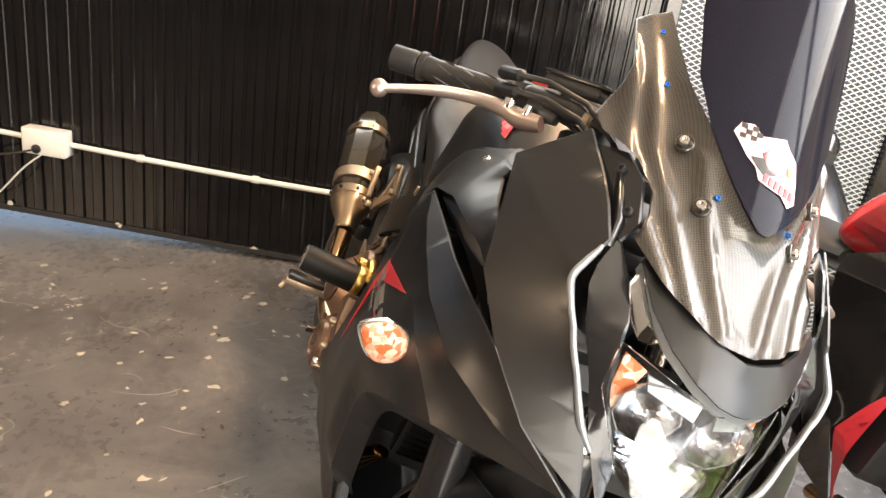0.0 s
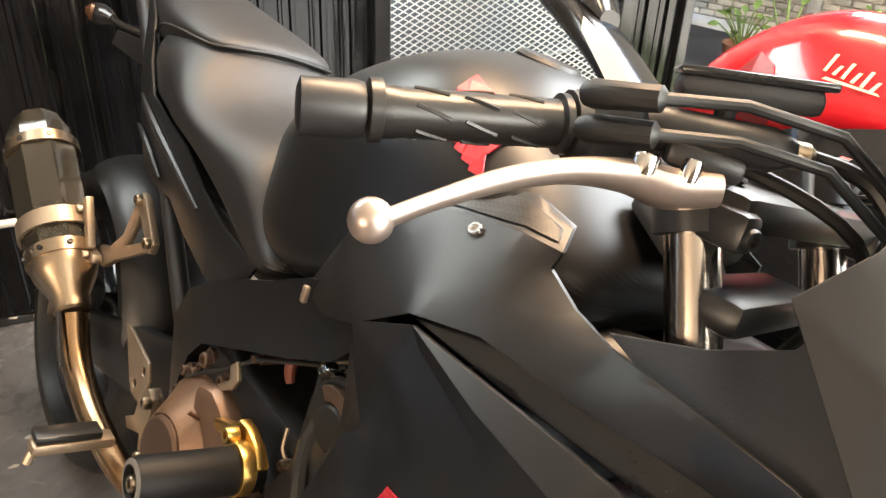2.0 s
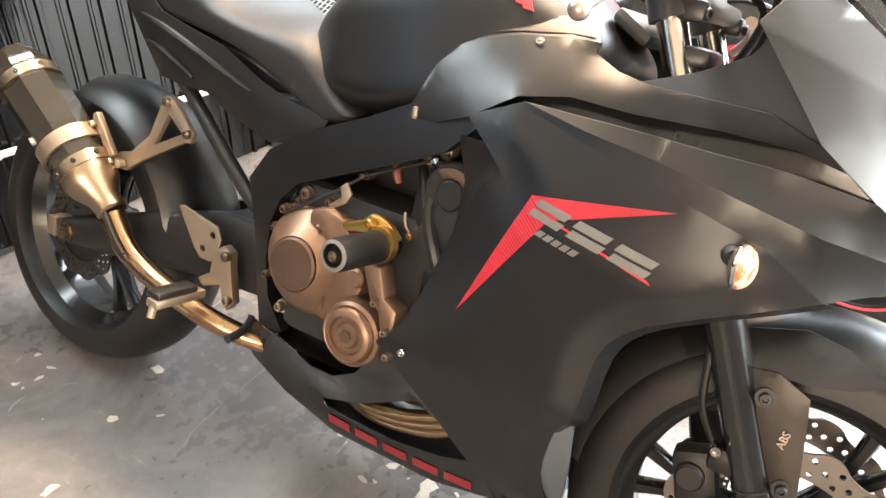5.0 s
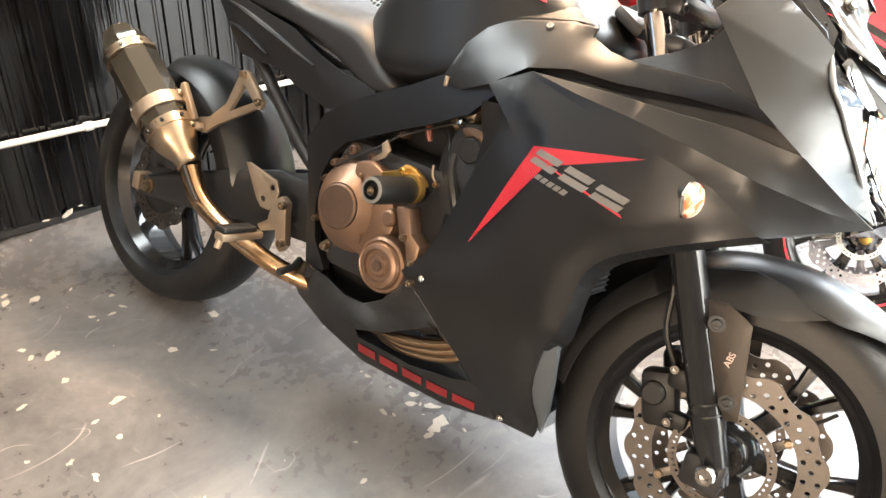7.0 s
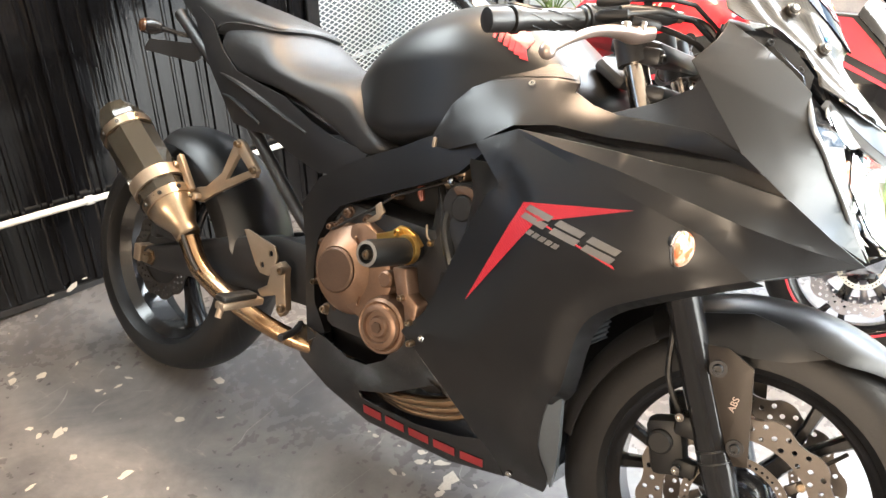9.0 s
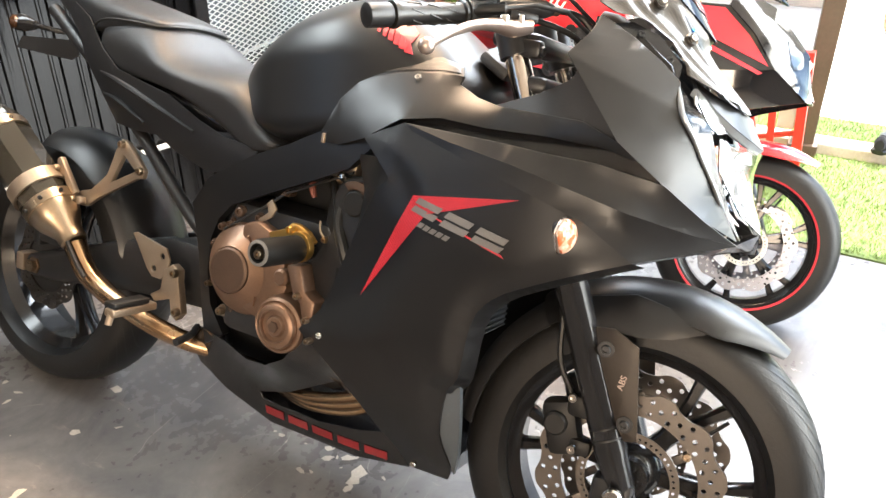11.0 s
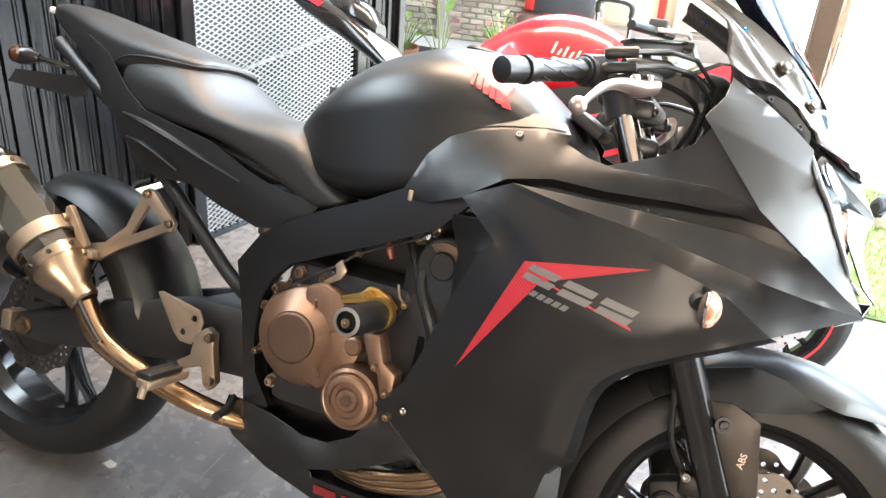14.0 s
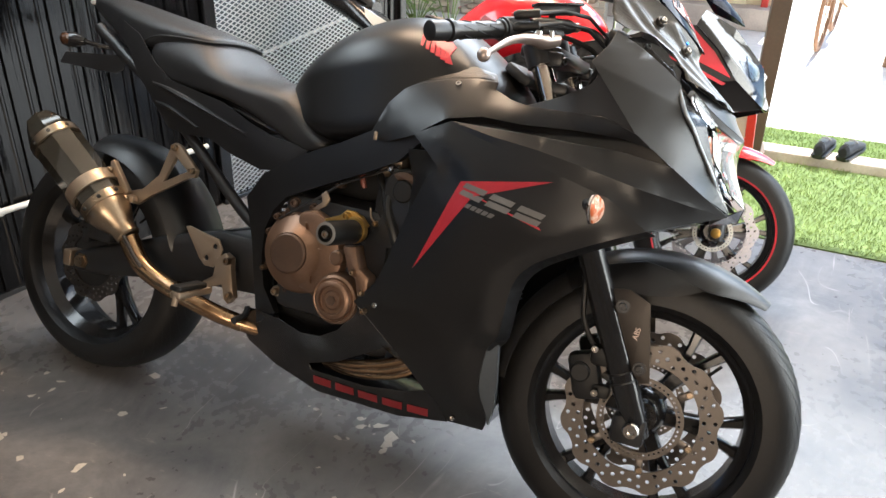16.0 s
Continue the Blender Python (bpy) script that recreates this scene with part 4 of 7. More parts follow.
part("timing_cover", join(plate_bm([(0.797, 0.552), (0.829, 0.558), (0.846, 0.512), (0.872, 0.497), (0.872, 0.46), (0.850, 0.452), (0.838, 0.487), (0.820, 0.50)], [], -0.246, 0.04, 0.005), lathe_bm([(0.0, -0.05), (0.017, -0.05), (0.017, 0.0), (0.013, 0.005), (0.0, 0.005)], (0.781, -0.236, 0.521), (0, -1, 0), 20)), bronze, engine, "bronze cover strut beside the crank cover")
for x, v, u in ((0.835, 0.502, -0.25), (0.862, 0.462, -0.25), (0.873, 0.425, -0.25), (0.849, 0.609, -0.205), (0.57, 0.449, -0.20)):
    part("bolt", bolt_bm((x, u, v), 0.0065, 0.008), steel, engine)
part("loom", tube_bm([(0.849, -0.202, 0.609), (0.836, -0.205, 0.62), (0.828, -0.20, 0.64)], 0.0022, 6, 3), alloy, engine, "thin pale wire")
part("pulse_cover", join(lathe_bm([(0.0, -0.05), (0.05, -0.05), (0.05, -0.004), (0.046, 0.0), (0.0, 0.0)], (0.905, -0.205, 0.690), (0, -1, 0), 32), lathe_bm([(0.0, 0.0), (0.024, 0.0), (0.024, 0.006), (0.021, 0.009), (0.0, 0.009)], (0.905, -0.205, 0.690), (0, -1, 0), 28)), caliper_black, engine, "black round cam end cover")
band = [(0.905 + 0.042 * math.cos(a), 0.690 + 0.042 * math.sin(a)) for a in [radians(-40 + 10 * k) for k in range(18)]] + [(0.905 + 0.026 * math.cos(a), 0.690 + 0.026 * math.sin(a)) for a in [radians(125 - 10 * k) for k in range(17)]]
part("cover_arc", plate_bm(band, [], -0.214, 0.012, 0.002), bronze_dark, engine, "bronze band of the cam cover")
part("head_cover", join(box_bm((0.88, -0.13, 0.60), (0.11, 0.12, 0.20), 0.02), box_bm((0.865, -0.165, 0.64), (0.05, 0.06, 0.09), 0.012), box_bm((0.90, -0.17, 0.53), (0.06, 0.08, 0.10), 0.015)), caliper_black, engine, "black cylinder head side")
# block added so that no bright ground shows through the engine bay
part("filler_box", box_bm((0.73, 0.0, 0.70), (0.38, 0.20, 0.16), 0.02), caliper_black, engine, "black block that fills the view through the engine bay")
part("fitting", lathe_bm([(0, -0.012), (0.009, -0.012), (0.010, 0.0), (0.007, 0.010), (0, 0.012)], (0.868, -0.20, 0.732), (-0.2, -1, 0.3), 12), chrome, engine, "bright hose fitting")
part("coil_lead", tube_bm([(0.788, -0.185, 0.713), (0.797, -0.195, 0.695), (0.804, -0.195, 0.680)], [0.006, 0.007, 0.005], 10, 4), mat("copper_lead", (0.16, 0.05, 0.035), 0.4, 0.3), engine, "copper coloured lead")
# small fittings over the clutch
part("clutch_arm", plate_bm([(0.706, 0.648), (0.718, 0.659), (0.731, 0.641), (0.722, 0.624), (0.697, 0.608), (0.688, 0.612), (0.712, 0.632)], [], -0.212, 0.006, 0.0015), alloy, engine, "clutch release lever")
part("clutch_rod", tube_bm([(0.600, -0.205, 0.572), (0.704, -0.207, 0.643), (0.745, -0.205, 0.676), (0.88, -0.19, 0.742)], 0.0026, 8), satin_black, engine, "clutch rod")
for x, v, r in ((0.591, 0.575, 0.007), (0.634, 0.614, 0.010), (0.684, 0.613, 0.008), (0.742, 0.675, 0.005), (0.612, 0.585, 0.006)):
    part("bolt", join(lathe_bm([(0, -0.02), (r * 1.4, -0.02), (r * 1.4, 0), (0, 0)], (x, -0.198, v), (0, -1, 0), 10), bolt_bm((x, -0.203, v), r, 0.005)), bronze_dark, engine)
part("hose", tube_bm([(0.88, -0.17, 0.73), (0.87, -0.20, 0.66), (0.90, -0.215, 0.60), (0.93, -0.20, 0.53)], 0.011, 10, 6), cable_black, engine)
part("hose", tube_bm([(0.80, -0.15, 0.74), (0.84, -0.18, 0.69), (0.88, -0.20, 0.60), (0.90, -0.20, 0.52)], 0.008, 10, 6), cable_black, engine)
part("throttle_body", join(lathe_bm([(0, -0.05), (0.03, -0.05), (0.03, 0.03), (0.024, 0.04), (0, 0.04)], (0.83, -0.13, 0.74), (0, -1, 0), 20), box_bm((0.86, -0.16, 0.755), (0.03, 0.03, 0.05), 0.004)), alloy, engine)

# crash slider with a gold collar
SD, SC = (-0.03, -1, 0.02), Vector((0.818, -0.295, 0.590))
sl = part("crash_slider", lathe_bm([(0.0, -0.075), (0.0245, -0.075), (0.0255, -0.07), (0.0255, 0.048), (0.0235, 0.056), (0.017, 0.058), (0.014, 0.050), (0.0, 0.050)], SC, SD, 32), black_anod, bike, "black crash slider with gold collar")
part("collar", lathe_bm([(0.0, -0.004), (0.028, -0.004), (0.029, 0.0), (0.029, 0.008), (0.028, 0.011), (0.0, 0.011)], SC + Vector((0.003, 0.056, 0.002)), SD, 32), gold, sl, "gold anodised collar")
part("mount_plate", plate_bm([(0.737, 0.600), (0.743, 0.589), (0.79, 0.600), (0.83, 0.585), (0.846, 0.605), (0.828, 0.622), (0.806, 0.630), (0.789, 0.630), (0.775, 0.616)], [], -0.235, 0.014, 0.003), gold, sl, "gold mounting plate")
part("cap_ring", lathe_bm([(0.0178, 0.0585), (0.0235, 0.0568), (0.0232, 0.0562), (0.0178, 0.0578)], SC, SD, 32, closed=True), grey_decal, sl, "pale printed ring")
part("bolt", bolt_bm(SC + Vector((-0.003, -0.052, -0.0015)), 0.009, 0.006, SD), steel, sl)
part("bolt", bolt_bm((0.797, -0.246, 0.618), 0.009, 0.007), gold, sl)

# header pipes through the belly opening
for k in range(3):
    u = -0.146 + 0.006 * k
    part("header_pipe", tube_bm([(1.03, u + 0.03, 0.40), (0.985, u + 0.008, 0.345 - 0.012 * k), (0.945, u, 0.315 - 0.018 * k), (0.88, u + 0.004, 0.284 - 0.016 * k), (0.80, u + 0.012, 0.260 - 0.012 * k), (0.71, u + 0.05, 0.232 - 0.005 * k)], 0.0105, 14, 6), steel_gold, bike, "bright steel header pipe")

# ---- chassis ----
chassis = part("main_frame", tube_bm([(1.20, 0.0, 0.74), (1.16, 0.0, 0.90)], 0.05, 20), matte_black, bike, "black steel main frame")
for s in (-1, 1):
    part("spar", tube_bm([(1.14, s * 0.07, 0.86), (1.0, s * 0.13, 0.84), (0.85, s * 0.16, 0.785), (0.68, s * 0.155, 0.71), (0.57, s * 0.145, 0.64), (0.53, s * 0.14, 0.55), (0.54, s * 0.135, 0.40), (0.57, s * 0.12, 0.30)], [0.04, 0.04, 0.04, 0.038, 0.036, 0.034, 0.03, 0.026], 16, 6, 0.5), matte_black, chassis)
    part("subframe_tube", tube_bm([(0.20, s * 0.12, 0.745), (0.26, s * 0.125, 0.70), (0.435, s * 0.14, 0.565), (0.52, s * 0.15, 0.52)], 0.0145, 14, 4), satin_black, chassis)
    part("seat_rail", tube_bm([(-0.15, s * 0.07, 0.95), (0.15, s * 0.11, 0.80), (0.45, s * 0.12, 0.74), (0.62, s * 0.14, 0.76)], 0.016, 12, 4), satin_black, chassis)
part("spar_plate", panel_bm([(0.485, 0.60, -0.182), (0.535, 0.665, -0.195), (0.60, 0.705, -0.201), (0.663, 0.737, -0.205), (0.739, 0.770, -0.209), (0.807, 0.805, -0.212), (0.90, 0.835, -0.208), (0.93, 0.80, -0.215), (0.885, 0.752, -0.215), (0.81, 0.714, -0.213), (0.746, 0.686, -0.210), (0.675, 0.654, -0.207), (0.61, 0.624, -0.201), (0.575, 0.588, -0.196), (0.555, 0.54, -0.192), (0.552, 0.47, -0.188), (0.565, 0.40, -0.184), (0.60, 0.34, -0.175), (0.545, 0.30, -0.165), (0.53, 0.40, -0.175), (0.512, 0.50, -0.178)], 0.02, 0.02, 0.004), matte_black, chassis, "wide matt black frame plate")
part("stub", box_bm((0.829, -0.226, 0.797), (0.008, 0.006, 0.018), 0.002), alloy, chassis, "small pale end stub")
for x, v, u in ((0.61, 0.40, -0.20), (0.596, 0.467, -0.20)):
    part("bolt", join(lathe_bm([(0, -0.015), (0.013, -0.015), (0.013, 0), (0, 0)], (x, u + 0.005, v), (0, -1, 0), 12), bolt_bm((x, u - 0.002, v), 0.009, 0.006)), steel, chassis)
# swingarm
swing = part("swingarm", join(*[loft_bm([super_ring(x, 0.022, v - h, v + h, 3.0, 16, s * u) for x, v, h, u in ((RX - 0.03, 0.315, 0.028, 0.125), (RX + 0.05, 0.33, 0.04, 0.125), (0.2, 0.385, 0.06, 0.115), (0.36, 0.415, 0.075, 0.1), (0.54, 0.42, 0.07, 0.09))]) for s in (-1, 1)], box_bm((0.36, 0, 0.42), (0.12, 0.2, 0.10), 0.02)), satin_black, bike, "black rear swingarm")
part("axle_nut", join(lathe_bm([(0, -0.02), (0.022, -0.02), (0.022, 0.0), (0.016, 0.0), (0.016, 0.012), (0, 0.012)], (RX, -0.15, RV), (0, -1, 0), 6)), steel, swing)
part("adjuster", box_bm((RX - 0.055, -0.125, 0.318), (0.03, 0.05, 0.045), 0.004), alloy, swing)
part("caliper", join(box_bm((RX + 0.05, -0.125, 0.41), (0.09, 0.05, 0.05), 0.012), box_bm((RX + 0.005, -0.13, 0.395), (0.03, 0.04, 0.04), 0.008)), satin_black, swing)
# hugger over the rear tyre
hg = part("rear_hugger", guard_bm(0.352, 0.108, 92, 12, 0.06, nose=0.05), matte_black, bike, "matt black hugger over the rear tyre")
hg.matrix_basis = pose(RX, RU, RV)
# shock absorber with a pale spring
sh = part("shock_absorber", tube_bm([(0.40, 0.03, 0.48), (0.47, 0.03, 0.72)], 0.018, 14), satin_black, bike, "rear shock absorber with a pale spring")
hel = []
for k in range(91):
    t = k / 90
    a = t * 6 * 2 * math.pi
    hel.append((0.405 + 0.06 * t + 0.034 * math.cos(a), 0.03 + 0.036 * math.sin(a), 0.50 + 0.20 * t))
part("spring", tube_bm(hel, 0.0058, 8), silver_trim, sh, "pale coil spring")
part("reservoir", lathe_bm([(0, -0.05), (0.02, -0.05), (0.022, -0.04), (0.022, 0.04), (0.018, 0.05), (0, 0.05)], (0.37, 0.10, 0.66), (0.3, 0, 1), 16), steel, sh)

# ---- exhaust ----
ex = part("exhaust", tube_bm([(0.60, -0.06, 0.265), (0.52, -0.13, 0.275), (0.43, -0.175, 0.298), (0.33, -0.19, 0.323), (0.25, -0.192, 0.345), (0.19, -0.193, 0.375), (0.145, -0.194, 0.43)], [0.018, 0.020, 0.0215, 0.0225, 0.0235, 0.025, 0.026], 18, 6), steel_gold, bike, "heat-tinted exhaust pipe and short can")
ax = Vector((-0.79, -0.05, 0.61)).normalized()
ec = Vector((0.124, -0.197, 0.452))
def along(d):
    return ec + ax * d
part("collector_cone", lathe_bm([(0.027, -0.03), (0.031, -0.025), (0.032, 0.0), (0.052, 0.04), (0.057, 0.06), (0.058, 0.075), (0.0, 0.075)], ec, ax, 32), steel, ex, "conical steel collector")
part("can", lathe_bm([(0.0, 0.085), (0.056, 0.085), (0.062, 0.09), (0.063, 0.28), (0.061, 0.31), (0.0, 0.31)], ec, ax, 8), can_carbon, ex, "carbon silencer can")
part("can_band", lathe_bm([(0.055, 0.066), (0.0615, 0.066), (0.062, 0.090), (0.0555, 0.090)], ec, ax, 24, closed=True), steel, ex)
part("can_band", lathe_bm([(0.06, 0.118), (0.0665, 0.118), (0.0665, 0.15), (0.06, 0.15)], ec, ax, 24, closed=True), alloy, ex, "clamp band")
part("can_band", lathe_bm([(0.058, 0.292), (0.0650, 0.292), (0.0645, 0.314), (0.058, 0.314)], ec, ax, 24, closed=True), steel, ex)
part("end_cap", lathe_bm([(0.061, 0.31), (0.059, 0.335), (0.04, 0.378), (0.032, 0.381), (0.028, 0.365), (0.0, 0.36)], ec, ax, 8), can_carbon, ex, "tapered end cap")
for d in (0.303, 0.078):
    for k in range(8):
        turn = Matrix.Rotation(2 * math.pi * k / 8, 3, ax)
        part("rivet", bolt_bm(along(d) + turn @ (ax.orthogonal().normalized() * 0.0632), 0.005, 0.003, turn @ ax.orthogonal()), satin_black, ex)
part("pipe_spring", tube_bm([(0.155, -0.222, 0.44), (0.20, -0.225, 0.395), (0.225, -0.225, 0.375)], 0.005, 8, 3), satin_black, ex)

# pillion hanger and rider's peg plate
hang = part("pillion_hanger", plate_bm([(0.225, 0.69), (0.245, 0.685), (0.305, 0.632), (0.30, 0.612), (0.285, 0.61), (0.17, 0.545), (0.125, 0.512), (0.10, 0.51), (0.085, 0.525), (0.10, 0.545), (0.135, 0.555), (0.185, 0.60), (0.21, 0.665)], [[(0.235, 0.655), (0.275, 0.625), (0.20, 0.585)]], -0.155, 0.014, 0.003), alloy, bike, "cast alloy pillion footrest hanger")
part("peg_arm", plate_bm([(-0.02, 0.515), (0.10, 0.51), (0.13, 0.52), (0.125, 0.535), (0.09, 0.535), (-0.02, 0.528)], [], -0.175, 0.018, 0.003), alloy, hang)
part("folded_peg", join(plate_bm([(0.045, 0.612), (0.055, 0.618), (0.062, 0.61), (0.115, 0.545), (0.105, 0.535), (0.09, 0.54), (0.07, 0.575), (0.055, 0.57), (0.045, 0.585)], [], -0.18, 0.014, 0.002), plate_bm([(-0.015, 0.555), (0.055, 0.575), (0.06, 0.595), (-0.015, 0.582)], [], -0.178, 0.012, 0.002)), alloy, hang)
for x, v, u in ((0.231, 0.678, -0.16), (0.294, 0.629, -0.16), (0.108, 0.527, -0.182), (0.05, 0.59, -0.186), (-0.005, 0.568, -0.184)):
    part("bolt", bolt_bm((x, u, v), 0.009, 0.005), steel, hang)
peg = part("rider_footrest", plate_bm([(0.298, 0.49), (0.31, 0.494), (0.405, 0.478), (0.418, 0.455), (0.412, 0.425), (0.395, 0.405), (0.368, 0.405), (0.35, 0.42)], [circle(0.395, 0.458, 0.007), circle(0.372, 0.425, 0.007)], -0.165, 0.006, 0.002), alloy, bike, "alloy heel plate and footrest")
part("bracket", plate_bm([(0.405, 0.43), (0.43, 0.45), (0.45, 0.44), (0.452, 0.415), (0.47, 0.345), (0.455, 0.325), (0.44, 0.335), (0.43, 0.37), (0.385, 0.352), (0.37, 0.365), (0.40, 0.385)], [], -0.168, 0.02, 0.003), alloy, peg)
part("peg", box_bm((0.418, -0.258, 0.360), (0.030, 0.115, 0.018), 0.005), alloy, peg)
part("peg_rubber", box_bm((0.414, -0.266, 0.375), (0.034, 0.092, 0.013), 0.004), grip_rubber, peg, "ribbed black rubber")
part("peg_feeler", tube_bm([(0.418, -0.308, 0.358), (0.420, -0.316, 0.335)], [0.008, 0.007], 10), alloy, peg)
for x, v in ((0.442, 0.432), (0.458, 0.348)):
    part("bolt", bolt_bm((x, -0.173, v), 0.010, 0.006), steel, peg)
part("brake_pedal", tube_bm([(0.505, -0.15, 0.325), (0.525, -0.19, 0.318), (0.530, -0.235, 0.314)], [0.007, 0.008, 0.0085], 10, 3), satin_black, peg, "black brake pedal tip")

# ---- bodywork ----
def surf(outline, bulge):
    """The depth of a panel at (x, v)."""
    o = np.array(outline, float)
    pts, vals = o[:, :2], o[:, 2]
    ed = np.roll(pts, -1, axis=0) - pts
    ll = (ed * ed).sum(1) + 1e-12
    scale_d = 0.25 * min(np.ptp(pts[:, 0]), np.ptp(pts[:, 1]))

    def f(x, v):
        q = np.array((x, v))
        u = shell(vals, pts, q)
        if bulge:
            s = np.clip(((q - pts) * ed).sum(1) / ll, 0, 1)
            dist = np.hypot(*(pts + ed * s[:, None] - q).T).min()
            k = min(1.0, dist / scale_d)
            u -= bulge * (1 - (1 - k) ** 2)
        return u
    return f


def decal_bm(polys, f, lift=0.0012, side=-1, step=0.02):
    """Thin film shapes laid on a panel."""
    bm = bmesh.new()
    for poly in polys:
        bm.faces.new([bm.verts.new((x, 0, v)) for x, v in poly])
    bmesh.ops.triangulate(bm, faces=bm.faces[:])
    for ax in (0, 2):
        vals = [v.co[ax] for v in bm.verts]
        k = math.ceil(min(vals) / step)
        while k * step < max(vals):
            bmesh.ops.bisect_plane(bm, geom=bm.verts[:] + bm.edges[:] + bm.faces[:], plane_co=(k * step, 0, 0) if ax == 0 else (0, 0, k * step), plane_no=(1, 0, 0) if ax == 0 else (0, 0, 1), dist=1e-5)
            k += 1
    for v in bm.verts:
        v.co.y = (f(v.co.x, v.co.z) - lift) * -side
    ret = bmesh.ops.extrude_face_region(bm, geom=bm.faces[:])
    bmesh.ops.translate(bm, verts=[g for g in ret["geom"] if isinstance(g, bmesh.types.BMVert)], vec=(0, -side * lift * 0.6, 0))
    return bm


def front_bm(outline, thick=0.004, step=0.02, bulge=0.0):
    """A curved sheet given from the front: (u, v, x)."""
    b = panel_bm([(u, v, -x) for u, v, x in outline], thick, step, bulge, -1)
    for v in b.verts:
        v.co = Vector((-v.co.y, v.co.x, v.co.z))
    return b


body = part("fairing", tube_bm([(1.10, 0, 0.60), (1.25, 0, 0.80)], 0.06, 12), plastic_black, bike, "matt black full fairing with red and grey graphics")
ARCH = [tuple(p) for p in smooth_path([(1.42, 0.71, -0.222), (1.362, 0.684, -0.248), (1.292, 0.648, -0.252), (1.221, 0.604, -0.248), (1.186, 0.55, -0.24), (1.172, 0.444, -0.222), (1.145, 0.40, -0.2), (1.128, 0.30, -0.16), (1.145, 0.225, -0.12), (1.135, 0.188, -0.10)], 3)]
MAIN = [(0.92, 0.815, -0.235), (1.003, 0.853, -0.243), (1.02, 0.842, -0.246), (1.15, 0.810, -0.262), (1.255, 0.784, -0.268), (1.345, 0.760, -0.26), *ARCH, (1.05, 0.186, -0.105), (0.937, 0.357, -0.215), (0.845, 0.44, -0.247), (0.888, 0.49, -0.248), (0.912, 0.55, -0.250), (0.94, 0.645, -0.250), (0.957, 0.69, -0.252), (0.975, 0.735, -0.256), (0.998, 0.757, -0.258), (0.96, 0.788, -0.25)]
def near(pts, x, v):
    """Distance from (x, v) to a line of corners."""
    best = 1.0
    for (x0, v0, _), (x1, v1, _) in zip(pts, pts[1:]):
        e, f_ = x1 - x0, v1 - v0
        t = max(0.0, min(1.0, ((x - x0) * e + (v - v0) * f_) / (e * e + f_ * f_ + 1e-12)))
        best = min(best, math.hypot(x - x0 - e * t, v - v0 - f_ * t))
    return best


REST = [ARCH[-1]] + MAIN[6 + len(ARCH):] + MAIN[:6] + [ARCH[0]]
def arch_roll(x, v):
    """How far the panel stands out behind the rolled edge of the wheel arch."""
    k = min(1.0, near(ARCH, x, v) / 0.042)
    return 0.013 * k * k * (3 - 2 * k) * min(1.0, near(REST, x, v) / 0.12)


flat_f = surf(MAIN, 0.012)
def main_f(x, v):
    return flat_f(x, v) - arch_roll(x, v)


for sd in (-1, 1):
    bm = panel_bm(MAIN, 0.004, 0.016, 0.012, sd)
    for v in bm.verts:
        v.co.y += sd * arch_roll(v.co.x, v.co.z)
    part("side_panel", bm, matte_black, body, "matt black side panel", 60)
both("upper_panel", [(0.80, 0.79, -0.207), (0.832, 0.868, -0.198), (0.865, 0.905, -0.192), (0.90, 0.922, -0.1875), (0.95, 0.935, -0.182), (1.02, 0.945, -0.174), (1.062, 0.945, -0.170), (1.060, 0.93, -0.174), (1.098, 0.914, -0.180), (1.144, 0.906, -0.189), (1.22, 0.906, -0.203), (1.30, 0.906, -0.222), (1.37, 0.882, -0.233), (1.40, 0.86, -0.228), (1.342, 0.872, -0.224), (1.25, 0.873, -0.217), (1.142, 0.868, -0.218), (1.058, 0.871, -0.226), (0.99, 0.857, -0.238), (0.92, 0.812, -0.236), (0.86, 0.79, -0.222)], matte_black, body, "", 0.004, 0.025, 0.006)
SHOULDER = [(0.832, 0.868, -0.198), (0.865, 0.905, -0.192), (0.90, 0.922, -0.1875), (0.95, 0.935, -0.182), (1.02, 0.945, -0.174), (1.062, 0.945, -0.170), (1.045, 0.962, -0.145), (1.0, 0.972, -0.146), (0.93, 0.960, -0.155), (0.88, 0.94, -0.167), (0.845, 0.905, -0.182)]
both("shoulder_panel", SHOULDER, matte_black, body, "", 0.004, 0.02, 0.003, False)
both("slot_panel", [(0.985, 0.85, -0.226), (1.058, 0.882, -0.200), (1.142, 0.880, -0.192), (1.25, 0.884, -0.192), (1.37, 0.880, -0.20), (1.44, 0.83, -0.196), (1.342, 0.826, -0.205), (1.26, 0.835, -0.207), (1.183, 0.84, -0.21), (1.087, 0.84, -0.214)], gloss_black, body, "gloss black recess", 0.004, 0.025)
RIDGE = [(1.10, 0.836, -0.256), (1.20, 0.824, -0.262), (1.30, 0.806, -0.260), (1.40, 0.784, -0.238), (1.48, 0.768, -0.182)]
both("facet_panel", [(1.003, 0.853, -0.243), (1.087, 0.852, -0.243), (1.183, 0.851, -0.243), (1.26, 0.848, -0.242), (1.342, 0.848, -0.238), (1.44, 0.834, -0.212), (1.50, 0.791, -0.170), (1.548, 0.757, -0.11)] + RIDGE[::-1], matte_black, body, "", 0.004, 0.025, 0.0)
both("facet_panel", RIDGE + [(1.548, 0.757, -0.11), (1.42, 0.71, -0.222), (1.345, 0.760, -0.26), (1.255, 0.784, -0.268), (1.15, 0.810, -0.262), (1.02, 0.842, -0.246), (1.003, 0.853, -0.243)], matte_black, body, "", 0.004, 0.025, 0.0, False)
